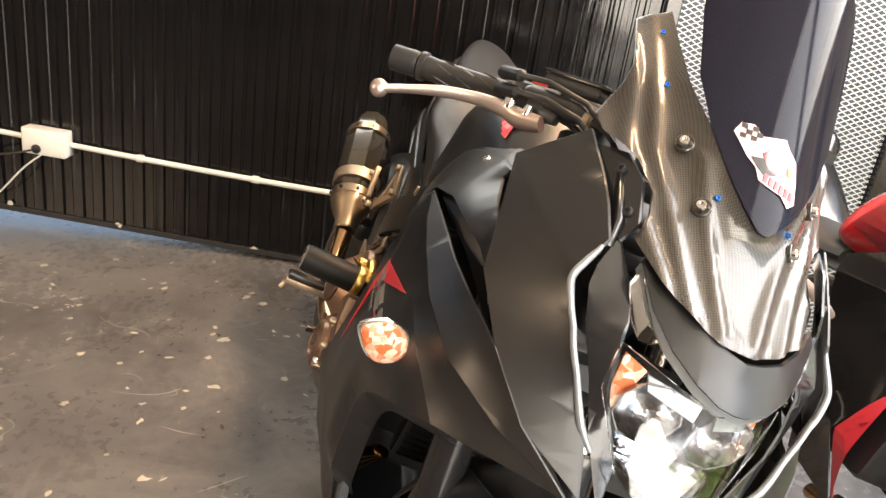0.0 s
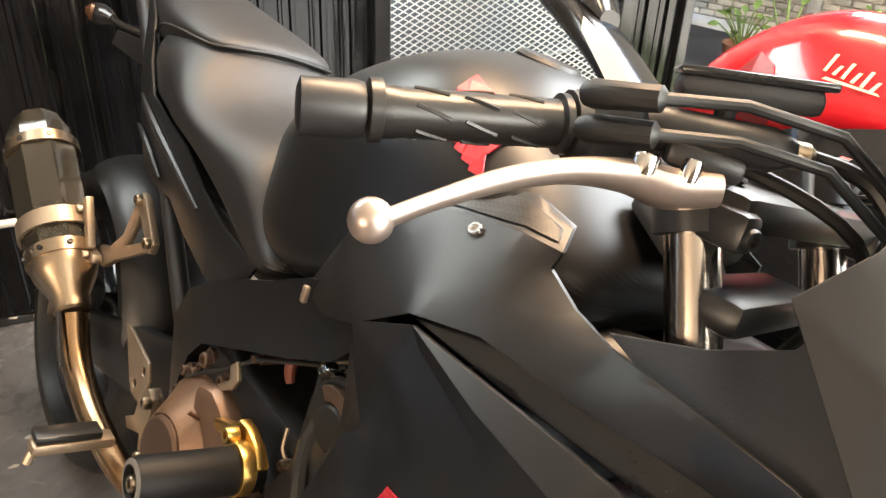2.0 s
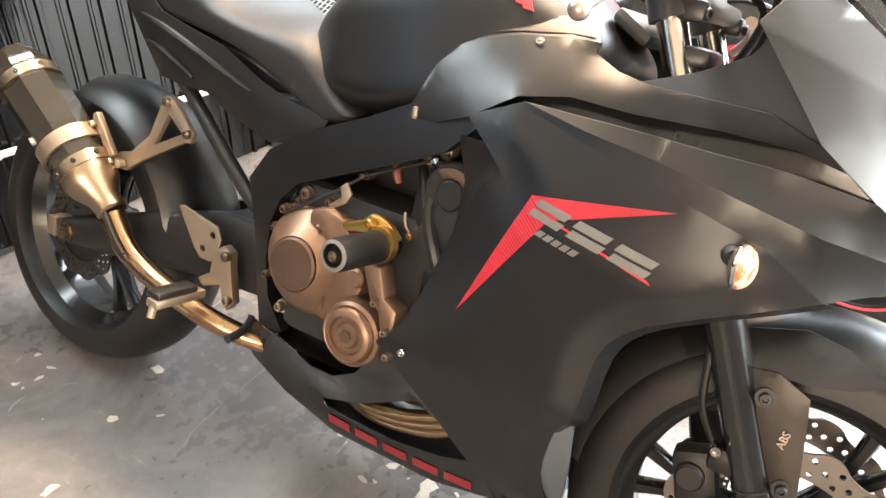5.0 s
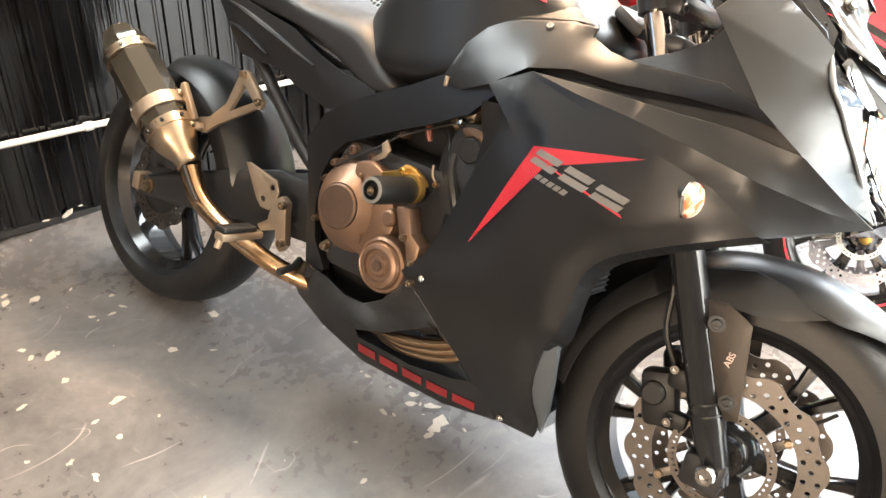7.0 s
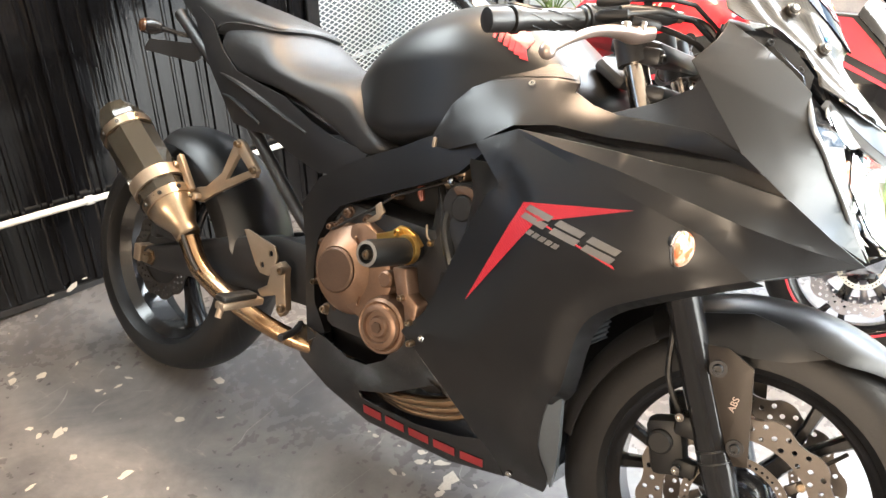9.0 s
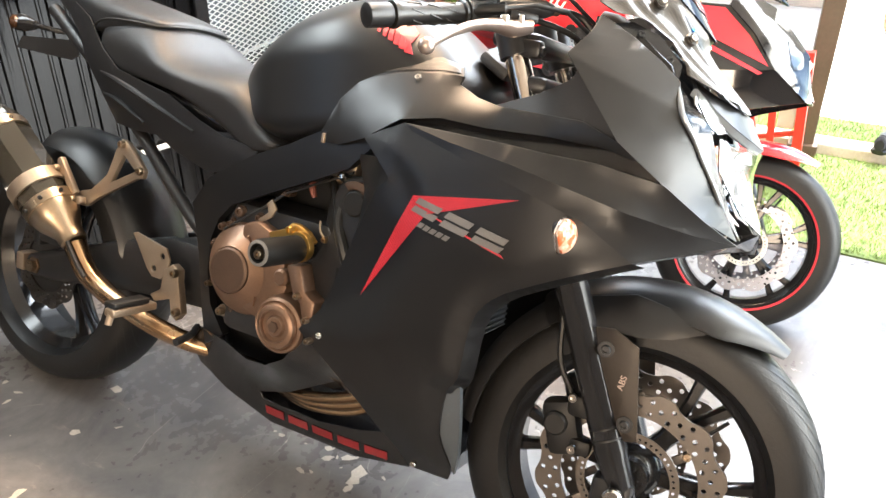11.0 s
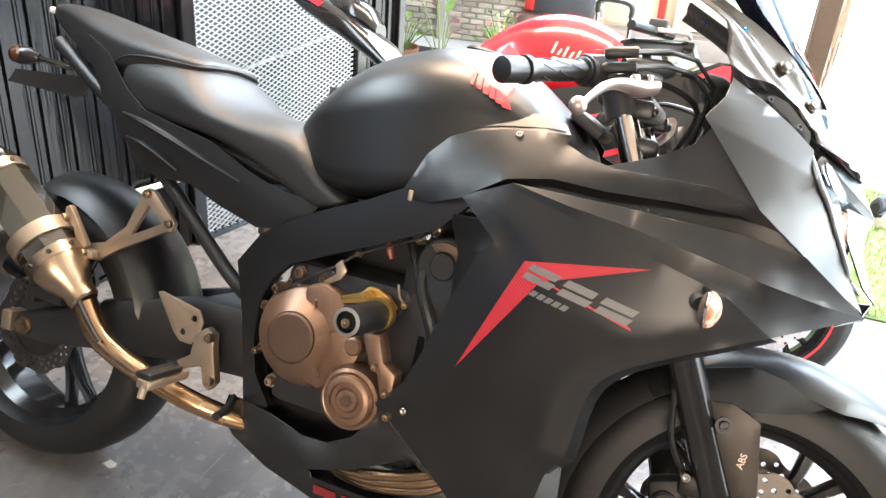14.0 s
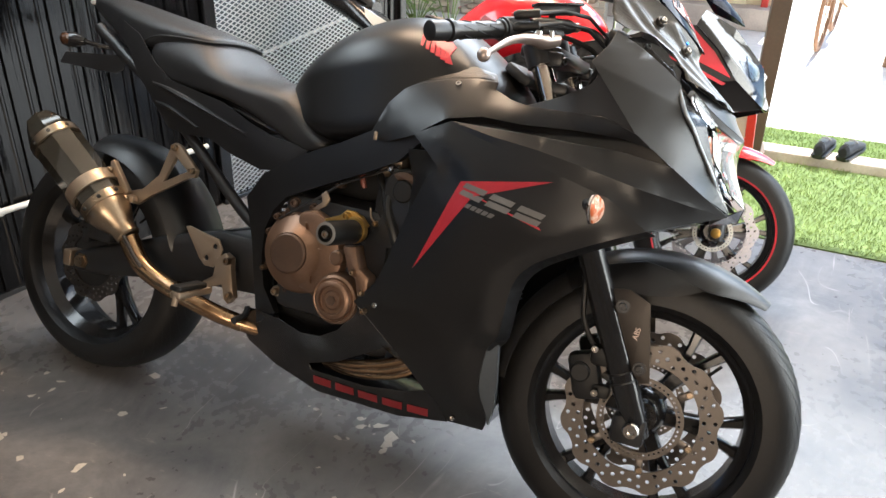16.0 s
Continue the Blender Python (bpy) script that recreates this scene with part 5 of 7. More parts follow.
both("bevel_panel", [(0.900, 0.782, -0.212), (0.962, 0.787, -0.249), (0.999, 0.757, -0.257), (0.976, 0.735, -0.255), (0.958, 0.69, -0.251), (0.942, 0.645, -0.249), (0.934, 0.67, -0.232), (0.930, 0.72, -0.222)], matte_black, body, "", 0.004, 0.015)
LOW = [(0.845, 0.436, -0.24), (0.937, 0.353, -0.212), (0.985, 0.29, -0.17), (0.955, 0.31, -0.172), (0.90, 0.335, -0.18), (0.84, 0.30, -0.168), (0.775, 0.262, -0.152), (0.69, 0.232, -0.140), (0.70, 0.218, -0.138), (0.85, 0.222, -0.145), (0.95, 0.24, -0.148), (1.015, 0.262, -0.152), (1.052, 0.184, -0.106), (0.93, 0.163, -0.112), (0.71, 0.16, -0.115), (0.587, 0.198, -0.125), (0.504, 0.239, -0.13), (0.472, 0.275, -0.13), (0.49, 0.325, -0.145), (0.545, 0.335, -0.17), (0.62, 0.335, -0.19), (0.70, 0.325, -0.21), (0.76, 0.335, -0.225), (0.81, 0.365, -0.235), (0.835, 0.40, -0.24)]
both("lower_cowl", LOW, gloss_black, body, "gloss black belly cowl", 0.004, 0.025)
part("belly_pan", loft_bm([super_ring(x, w, lo, hi, 2.6, 16) for x, w, lo, hi in ((0.48, 0.10, 0.25, 0.29), (0.6, 0.11, 0.19, 0.24), (0.75, 0.10, 0.16, 0.20), (0.95, 0.095, 0.16, 0.20), (1.13, 0.085, 0.185, 0.22))]), gloss_black, body)
both("arch_lip", [p for p in ARCH if p[1] > 0.39] + [(x + 0.013, v - 0.008, u + 0.035) for x, v, u in ARCH if v > 0.39][::-1], matte_black, body, "", 0.003, 0.02, 0.0, False)
duct_sheen = mat("duct_sheen", (0.09, 0.105, 0.12), 0.3, 0.2, 0.1, 8.0, 200.0)
# duct lip at the front edge of the side panel, its blue-grey a painted sky sheen
both("duct_lip", [(1.118, 0.375, -0.188), (1.165, 0.435, -0.195), (1.168, 0.33, -0.165), (1.166, 0.27, -0.145), (1.148, 0.205, -0.105), (1.122, 0.30, -0.155)], duct_sheen, body, "duct lip with the sky's blue-grey sheen in its colour", 0.012, 0.02)
both("inner_panel", [(1.12, 0.905, -0.16), (1.20, 0.935, -0.175), (1.255, 0.965, -0.185), (1.29, 1.02, -0.19), (1.33, 0.95, -0.205), (1.37, 0.875, -0.215), (1.25, 0.885, -0.205)], plastic_black, body, "", 0.004, 0.025)
P1 = [(1.262, 1.002, -0.228), (1.282, 1.038, -0.210), (1.286, 1.070, -0.184), (1.340, 1.042, -0.171), (1.383, 1.015, -0.160), (1.418, 0.988, -0.151), (1.424, 0.962, -0.155), (1.436, 0.938, -0.164), (1.452, 0.915, -0.158), (1.461, 0.90, -0.150), (1.472, 0.88, -0.142), (1.484, 0.86, -0.131), (1.496, 0.84, -0.122), (1.507, 0.82, -0.112), (1.523, 0.796, -0.104), (1.545, 0.762, -0.098), (1.50, 0.79, -0.168), (1.44, 0.832, -0.208), (1.365, 0.885, -0.235)]
def nose_rise(x, v):
    """How far the crease lifts the nose panel."""
    off = (0.056 * (x - 1.262) + 0.174 * (v - 1.0)) / math.hypot(0.056, 0.174)
    return 0.013 * max(0.0, 1 - off / 0.06 if off > 0 else 1 + off / 0.14)


both("nose_panel", P1, matte_black, body, "broad matt black nose side panel", 0.004, 0.015, 0.005, True, ((1.262, 1.0), (1.436, 0.944), 0.013, 0.06, 0.14))
for s in (-1, 1):
    rec = part("mirror_recess", panel_bm([(1.293, 1.058, -0.170), (1.325, 1.068, -0.146), (1.37, 1.052, -0.134), (1.41, 1.014, -0.132), (1.412, 0.990, -0.142), (1.375, 1.012, -0.150), (1.335, 1.034, -0.160)], 0.004, 0.02, 0.0, s), gloss_black, body, "black mirror mount cover")
    for x, v, u in ((1.342, 1.050, 0.150), (1.391, 1.018, 0.140)):
        part("screw", bolt_bm((x, s * u, v), 0.0055, 0.004, (0.5, s * 0.8, 0.3)), satin_black, rec)
    part("silver_trim", tube_bm([(x, s * (u + nose_rise(x, v) + 0.001), v) for x, u, v in ((1.414, 0.149, 0.986), (1.420, 0.151, 0.974), (1.428, 0.158, 0.957), (1.438, 0.165, 0.938), (1.454, 0.158, 0.915), (1.463, 0.150, 0.90), (1.474, 0.142, 0.88), (1.486, 0.131, 0.86), (1.498, 0.122, 0.84), (1.508, 0.111, 0.82), (1.515, 0.092, 0.80))], [0.002, 0.003, 0.0042, 0.0042, 0.0038, 0.0036, 0.0036, 0.0036, 0.004, 0.0045, 0.003], 10, 4), silver_trim, body, "bevelled silver edge trim")
both("inner_cowl", [(1.408, 0.992, -0.142), (1.436, 0.958, -0.120), (1.470, 0.93, -0.116), (1.486, 0.89, -0.112), (1.496, 0.86, -0.106), (1.522, 0.80, -0.070), (1.548, 0.76, -0.075), (1.505, 0.815, -0.104), (1.480, 0.862, -0.124), (1.457, 0.90, -0.144), (1.437, 0.94, -0.158), (1.424, 0.96, -0.155)], gloss_black, body, "dark recess beside the headlamp", 0.004, 0.015)


def mirrored(half):
    """A front outline (u, v, x) from its left half, which starts and ends on the middle line."""
    return half + [(-u, v, x) for u, v, x in half[-2:0:-1]]


VLOW = [(0.0, 0.908, 1.541), (-0.018, 0.909, 1.538), (-0.045, 0.917, 1.527), (-0.075, 0.932, 1.503), (-0.10, 0.954, 1.472), (-0.118, 0.984, 1.438)]
VTOP = [(-0.112, 0.996, 1.430), (-0.086, 0.976, 1.466), (-0.05, 0.962, 1.496), (-0.02, 0.955, 1.508), (0.0, 0.953, 1.514)]
part("visor", front_bm(mirrored(VLOW + VTOP), 0.005, 0.009, 0.003), matte_black, body, "matt black visor over the headlamp")
part("visor_lip", front_bm(mirrored([(u * 0.985, v - 0.011, x - 0.004) for u, v, x in VLOW] + [(u, v - 0.0012, x + 0.0005) for u, v, x in VLOW[::-1]]), 0.006, 0.012), silver_trim, body, "satin lip under the visor's edge")
for s in (-1, 1):
    sl_ = part("side_lens", front_bm([(s * 0.116, 0.980, 1.442), (s * 0.108, 0.962, 1.460), (s * 0.092, 0.938, 1.480), (s * 0.082, 0.925, 1.492), (s * 0.098, 0.918, 1.482), (s * 0.112, 0.935, 1.464), (s * 0.122, 0.962, 1.446)], 0.004, 0.012), clear_lens, body, "narrow clear position lamp lens")
    part("side_bowl", front_bm([(s * 0.115, 0.976, 1.436), (s * 0.094, 0.938, 1.472), (s * 0.098, 0.920, 1.474), (s * 0.118, 0.958, 1.442)], 0.003, 0.012), reflector, sl_)
both("chin", [(1.545, 0.757, -0.10), (1.57, 0.772, -0.002), (1.562, 0.742, -0.002), (1.51, 0.73, -0.085)], gloss_black, body, "", 0.006, 0.02, 0.0, False)
both("under_panel", [(1.42, 0.705, -0.20), (1.51, 0.735, -0.085), (1.40, 0.71, -0.06), (1.30, 0.68, -0.10), (1.28, 0.65, -0.2)], plastic_black, body, "", 0.004, 0.03)
part("inner_shield", join(box_bm((1.24, 0, 0.72), (0.02, 0.34, 0.2), 0.004, Matrix.Rotation(radians(-20), 4, "Y"))), plastic_black, body)
rad = part("radiator", box_bm((1.09, 0.0, 0.58), (0.03, 0.25, 0.26), 0.006, None), satin_black, body, "black finned radiator")
for k in range(22):
    part("fin", box_bm((1.108, 0.0, 0.458 + 0.0115 * k), (0.006, 0.23, 0.002)), satin_black, rad)

# headlamp
lamp = part("headlamp", front_bm([(-0.104, 0.914, 1.488), (-0.035, 0.905, 1.530), (0.0, 0.90, 1.543), (0.035, 0.905, 1.530), (0.104, 0.914, 1.488), (0.102, 0.865, 1.498), (0.060, 0.80, 1.54), (0.012, 0.772, 1.572), (-0.012, 0.772, 1.572), (-0.060, 0.80, 1.54), (-0.102, 0.865, 1.498)], 0.003, 0.015, 0.006), clear_lens, body, "clear faceted headlamp")
lamp.visible_shadow = False
part("bowl", front_bm([(-0.088, 0.905, 1.462), (0.0, 0.89, 1.49), (0.088, 0.905, 1.462), (0.09, 0.865, 1.47), (0.055, 0.80, 1.50), (0.0, 0.778, 1.535), (-0.055, 0.80, 1.50), (-0.09, 0.865, 1.47)], 0.003, 0.015, -0.02), reflector, lamp, "faceted reflector bowl")
for s in (-1, 1):
    cell = part("reflector_cell", lathe_bm([(0.006, -0.03), (0.018, -0.026), (0.029, -0.014), (0.036, 0.004), (0.038, 0.004), (0.031, -0.016), (0.018, -0.03), (0.006, -0.033)], (1.506, s * 0.046, 0.862), (1, s * 0.1, -0.12), 9, closed=True), reflector, lamp, "faceted reflector cell")
    part("bulb", lathe_bm([(0.0, 0.0), (0.006, 0.0), (0.006, 0.018), (0.003, 0.024), (0.0, 0.025)], (1.482, s * 0.044, 0.864), (1, s * 0.1, -0.12), 12), chrome, cell)
    part("side_facet", front_bm([(s * 0.066, 0.898, 1.496), (s * 0.089, 0.903, 1.482), (s * 0.089, 0.868, 1.49), (s * 0.08, 0.846, 1.50)], 0.003, 0.02), orange_glow, lamp, "orange side reflector")
    part("brow_facet", front_bm([(s * 0.010, 0.897, 1.526), (s * 0.066, 0.897, 1.502), (s * 0.060, 0.883, 1.508), (s * 0.012, 0.880, 1.53)], 0.003, 0.02), silver_trim, lamp)
part("lower_cell", front_bm([(-0.05, 0.825, 1.515), (0.0, 0.832, 1.528), (0.05, 0.825, 1.515), (0.032, 0.798, 1.528), (0.0, 0.782, 1.548), (-0.032, 0.798, 1.528)], 0.003, 0.012, -0.012), reflector, lamp)

# screen with its carbon frame
SCREEN_W = ((1.066, 0.006), (1.078, 0.024), (1.10, 0.048), (1.13, 0.073), (1.18, 0.098), (1.25, 0.110), (1.31, 0.108), (1.345, 0.088), (1.362, 0.060), (1.37, 0.03))
def screen_x(u, v):
    """How far forward the screen's face lies."""
    return 1.432 - 0.70 * (v - 1.066) - 0.12 * (v - 1.066) * (1.37 - v) - 4.6 * u * u


def scr_f(u, v):
    return -screen_x(u, v)


bm = bmesh.new()
rows = []
for k in range(41):
    v = 1.066 + 0.304 * k / 40
    w = next(w0 + (w1 - w0) * (v - v0) / (v1 - v0) for (v0, w0), (v1, w1) in zip(SCREEN_W, SCREEN_W[1:]) if v <= v1 + 1e-9)
    rows.append([bm.verts.new((screen_x(w * q / 14, v), w * q / 14, v)) for q in range(-14, 15)])
for a, b in zip(rows, rows[1:]):
    for q in range(28):
        bm.faces.new((a[q], a[q + 1], b[q + 1], b[q]))
bmesh.ops.recalc_face_normals(bm, faces=bm.faces[:])
bmesh.ops.solidify(bm, geom=bm.faces[:], thickness=0.003)
scr = part("windscreen", bm, smoked, bike, "dark smoked windscreen with carbon frame")
CF = [(1.512, 0.960, 0.0), (1.503, 0.958, -0.02), (1.497, 0.966, -0.048), (1.466, 0.98, -0.09), (1.422, 1.0, -0.124), (1.385, 1.035, -0.132), (1.335, 1.062, -0.143), (1.30, 1.085, -0.162), (1.268, 1.070, -0.166), (1.243, 1.082, -0.163), (1.243, 1.102, -0.157), (1.25, 1.128, -0.148), (1.158, 1.205, -0.138), (1.172, 1.234, -0.110), (1.235, 1.20, -0.105), (1.30, 1.165, -0.097), (1.365, 1.13, -0.070), (1.398, 1.10, -0.045), (1.42, 1.08, -0.02), (1.428, 1.068, 0.0)]
CARBON = mirrored([(0.0, 0.960, 1.512), (-0.02, 0.958, 1.505), (-0.048, 0.966, 1.497), (-0.09, 0.980, 1.466), (-0.118, 1.0, 1.425), (-0.109, 1.025, 1.405), (-0.111, 1.048, 1.386), (-0.128, 1.067, 1.352), (-0.147, 1.074, 1.325), (-0.164, 1.076, 1.305), (-0.172, 1.087, 1.282), (-0.164, 1.104, 1.272), (-0.156, 1.130, 1.268), (-0.151, 1.152, 1.256), (-0.146, 1.174, 1.218), (-0.140, 1.205, 1.158), (-0.110, 1.234, 1.172), (-0.105, 1.20, 1.235), (-0.097, 1.165, 1.30), (-0.070, 1.13, 1.362), (-0.045, 1.10, 1.396), (-0.02, 1.08, 1.419), (0.0, 1.068, 1.428)])
RIDGES = (((-0.150, 1.235), (-0.146, 1.15), (-0.140, 1.075), (-0.115, 1.02), (-0.086, 0.978)), ((-0.131, 1.235), (-0.126, 1.15), (-0.114, 1.085), (-0.085, 1.03), (-0.056, 0.966)), ((-0.070, 1.10), (-0.045, 1.03), (-0.020, 0.965)))
def ridge_height(u, v):
    """Height of the ridges pressed into the carbon surround."""
    h = 0.0
    for line in RIDGES:
        d = 1.0
        for (u0, v0), (u1, v1) in zip(line, line[1:]):
            e, f_ = u1 - u0, v1 - v0
            t = max(0.0, min(1.0, ((-abs(u) - u0) * e + (v - v0) * f_) / (e * e + f_ * f_)))
            d = min(d, math.hypot(-abs(u) - u0 - e * t, v - v0 - f_ * t))
        h += 0.0060 * math.exp(-(d / 0.0088) ** 2)
    return h


bm = front_bm(CARBON, 0.004, 0.0042, 0.005)
for v in bm.verts:
    h = ridge_height(v.co.y, v.co.z)
    v.co += Vector((0.8, 0.45 * math.copysign(1, v.co.y), 0.4)) * h
part("carbon_frame", bm, carbon, scr, "glossy carbon fibre screen surround", 80)
cfx = surf([(u, v, -x) for u, v, x in CARBON], 0.005)
cf_f = surf(CF, 0.004)
for s in (-1, 1):
    for x, v in ((1.358, 1.106), (1.409, 1.058)):
        u = -cf_f(x, v)
        x = -cfx(-u, v)
        part("screw_cup", lathe_bm([(0.0, -0.002), (0.006, -0.002), (0.010, 0.001), (0.011, 0.0), (0.011, -0.006), (0.0, -0.006)], (x + 0.004, s * (u + 0.005), v + 0.002), (0.62, s * 0.62, 0.5), 18), carbon, scr)
        part("bolt", bolt_bm((x + 0.006, s * (u + 0.007), v + 0.003), 0.0062, 0.004, (0.62, s * 0.62, 0.5)), chrome, scr)
    for x, v in ((1.20, 1.205), (1.28, 1.152), (1.405, 1.075)):
        part("blue_bolt", bolt_bm((-cfx(cf_f(x, v), v) + 0.002, -s * cf_f(x, v), v), 0.0034, 0.003, (0.7, s * 0.5, 0.5)), blue_bolt, scr, "small blue anodised bolt")
    part("mirror_mount", plate_bm([(1.30, 1.06), (1.335, 1.055), (1.40, 1.01), (1.415, 0.98), (1.40, 0.975), (1.345, 1.02)], [], s * 0.138, s * -0.008, 0.002), gloss_black, scr)
# sticker: plain coloured shapes
def front_decal(polys, lift):
    b = decal_bm(polys, scr_f, lift, -1, 0.01)
    for v in b.verts:
        v.co = Vector((-v.co.y, v.co.x, v.co.z))
    return b


st = part("sticker", front_decal([[(-0.056, 1.144), (-0.050, 1.156), (-0.036, 1.160), (-0.026, 1.153), (-0.010, 1.158), (0.004, 1.162), (0.012, 1.154), (0.024, 1.146), (0.030, 1.128), (0.034, 1.106), (0.024, 1.100), (0.012, 1.108), (-0.008, 1.110), (-0.020, 1.112), (-0.026, 1.122), (-0.038, 1.128)]], 0.002), mat("pale_pink_sticker", (0.62, 0.42, 0.44), 0.4), scr, "pale pink edged sticker")
part("sticker_patch", front_decal([[(-0.022, 1.138), (-0.008, 1.151), (0.006, 1.154), (0.018, 1.143), (0.022, 1.128), (0.004, 1.124), (-0.014, 1.128)]], 0.0036), red_paint, st, "red patch")
part("sticker_patch", front_decal([[(-0.034, 1.130), (-0.020, 1.134), (-0.012, 1.126), (0.0, 1.124), (-0.016, 1.119), (-0.026, 1.124)]], 0.0036), cable_black, st, "dark patch")
part("sticker_patch", front_decal([[(0.012, 1.136), (0.019, 1.139), (0.021, 1.131), (0.014, 1.129)]], 0.0048), mat("yellow_print", (0.7, 0.42, 0.05), 0.4), st, "yellow patch")
for k in range(12):
    a, b_ = k % 4, k // 4
    if (a + b_) % 2 == 0:
        part("sticker_check", front_decal([[(-0.050 + 0.006 * a, 1.142 + 0.0048 * b_ + 0.001 * a), (-0.044 + 0.006 * a, 1.143 + 0.0048 * b_ + 0.001 * a), (-0.044 + 0.006 * a, 1.1478 + 0.0048 * b_ + 0.001 * a), (-0.050 + 0.006 * a, 1.1468 + 0.0048 * b_ + 0.001 * a)]], 0.0036), cable_black, st)
for k in range(6):
    part("sticker_bar", front_decal([[(-0.016 + 0.0075 * k, 1.113 - 0.001 * k), (-0.011 + 0.0075 * k, 1.1125 - 0.001 * k), (-0.010 + 0.0075 * k, 1.121 - 0.001 * k), (-0.015 + 0.0075 * k, 1.1215 - 0.001 * k)]], 0.0036), red_decal, st)

# graphics on the side panels
A, B2, TL, TR, BR = (1.053, 0.740), (1.085, 0.715), (0.974, 0.544), (1.242, 0.772), (1.234, 0.677)
def mix(p, q, t):
    return (p[0] + (q[0] - p[0]) * t, p[1] + (q[1] - p[1]) * t)
stripes = []
for k in range(46):
    t0, t1 = k / 46, (k + 0.74) / 46
    stripes.append([mix(A, TL, t0), mix(A, TL, t1), mix(B2, TL, t1), mix(B2, TL, t0)])
for k in range(46):
    t0, t1 = k / 46, (k + 0.74) / 46
    stripes.append([mix(A, TR, t0), mix(B2, TR, t0 * 0.98 + 0.012), mix(B2, TR, t1 * 0.98 + 0.012), mix(A, TR, t1)])
stripes.append([(1.061, 0.726), (1.069, 0.722), BR, (1.229, 0.682)])
def slanted(x0, x1, lo, hi, base=(1.072, 0.713), d=(0.150, -0.028), up=(0.012, 0.026)):
    """A bar of the grey wordmark in its slanted strip."""
    o = np.array(base)
    ex_, ey_ = np.array(d), np.array(up)
    return [tuple(o + ex_ * x0 + ey_ * lo), tuple(o + ex_ * x1 + ey_ * lo), tuple(o + ex_ * (x1 + 0.02) + ey_ * hi), tuple(o + ex_ * (x0 + 0.02) + ey_ * hi)]
greys = [slanted(x0, x1, lo, hi) for x0, x1 in ((-0.12, 0.2), (0.28, 0.6), (0.68, 1.02)) for lo, hi in ((-0.05, 0.36), (0.5, 0.92))]
small = [slanted(0.05 + 0.085 * k, 0.115 + 0.085 * k, -0.75, -0.42) for k in range(5)]
for sd in (-1, 1):
    part("red_stripes", decal_bm(stripes, main_f, 0.0018, sd), red_decal, body, "red hatched chevron stripes", smooth=0)
    part("wordmark", decal_bm(greys, main_f, 0.0022, sd), grey_decal, body, "grey slanted wordmark shapes", smooth=0)
    part("wordmark", decal_bm(small, main_f, 0.0022, sd), grey_decal, body, smooth=0)
# red block shapes along the belly
blocks = []
for k in range(5):
    x0, v0 = 0.704 + 0.063 * k, 0.184 + 0.0003 * k
    blocks.append([(x0, v0), (x0 + 0.050, v0), (x0 + 0.052, v0 + 0.021), (x0 + 0.002, v0 + 0.021)])
low_f = surf(LOW, 0.0)
belly_red = mat("deep_red_vinyl", (0.20, 0.013, 0.018), 0.45, 0.0, 0.2, 20.0, 300.0)
for sd in (-1, 1):
    part("belly_lettering", decal_bm(blocks, low_f, 0.0018, sd), belly_red, body, "bold red block shapes", smooth=0)

# front indicators: drop-shaped lamps on short stalks
silver_shell = mat("silvered_plastic", (0.20, 0.17, 0.15), 0.3, 0.5, 0.25, 60.0, 300.0, bump=0.4)
def drop_bm(s, k, back, front, seg=20):
    """A drop whose point is turned outwards."""
    b = bmesh.new()
    bmesh.ops.create_uvsphere(b, u_segments=seg, v_segments=12, radius=1.0)
    for v in b.verts:
        x, y, z = v.co
        t = max(0.0, y)
        f = 1 - 0.55 * t * t
        v.co = Vector((1.328 + (front if x > 0 else back) * x * f, s * (0.291 + 0.034 * k * y), 0.738 + 0.027 * k * z * f + 0.008 * t * k))
    if s > 0:
        bmesh.ops.reverse_faces(b, faces=b.faces[:])
    bmesh.ops.recalc_face_normals(b, faces=b.faces[:])
    return b


for s in (-1, 1):
    ind = part("front_indicator", drop_bm(s, 1.0, 0.012, 0.020), clear_drop, body, "clear drop-shaped indicator with an orange bulb")
    ind.visible_shadow = False
    part("bulb", drop_bm(s, 0.92, 0.001, 0.011), orange_glow, ind, "orange reflector behind the clear lens")
    part("back_shell", drop_bm(s, 0.97, 0.0115, 0.006), silver_shell, ind, "silver reflector")
    part("rim", tube_bm([(1.326, s * (0.291 + 0.0345 * math.sin(a)), 0.738 + 0.0272 * math.cos(a) * (1 - 0.55 * max(0, math.sin(a)) ** 2) + 0.008 * max(0, math.sin(a))) for a in [2 * math.pi * k / 24 for k in range(25)]], 0.0022, 6), chrome, ind)
    part("stalk", tube_bm([(1.30, s * 0.235, 0.748), (1.318, s * 0.268, 0.74)], [0.02, 0.012], 14), plastic_black, ind)
for x, v, u in ((0.904, 0.448, -0.262), (1.069, 0.205, -0.125)):
    part("panel_bolt", bolt_bm((x, u, v), 0.0065, 0.004), chrome, body)
part("panel_bolt", bolt_bm((0.982, -0.186, 0.930), 0.007, 0.004, (0, -0.8, 0.6)), chrome, body)
part("carbon_patch", decal_bm([[(0.885, 0.926), (0.95, 0.940), (1.02, 0.950), (1.052, 0.950), (1.043, 0.958), (1.0, 0.966), (0.94, 0.957), (0.895, 0.942)]], surf(SHOULDER, 0.003), 0.002, -1, 0.01), carbon_fine, body, "carbon look patch")

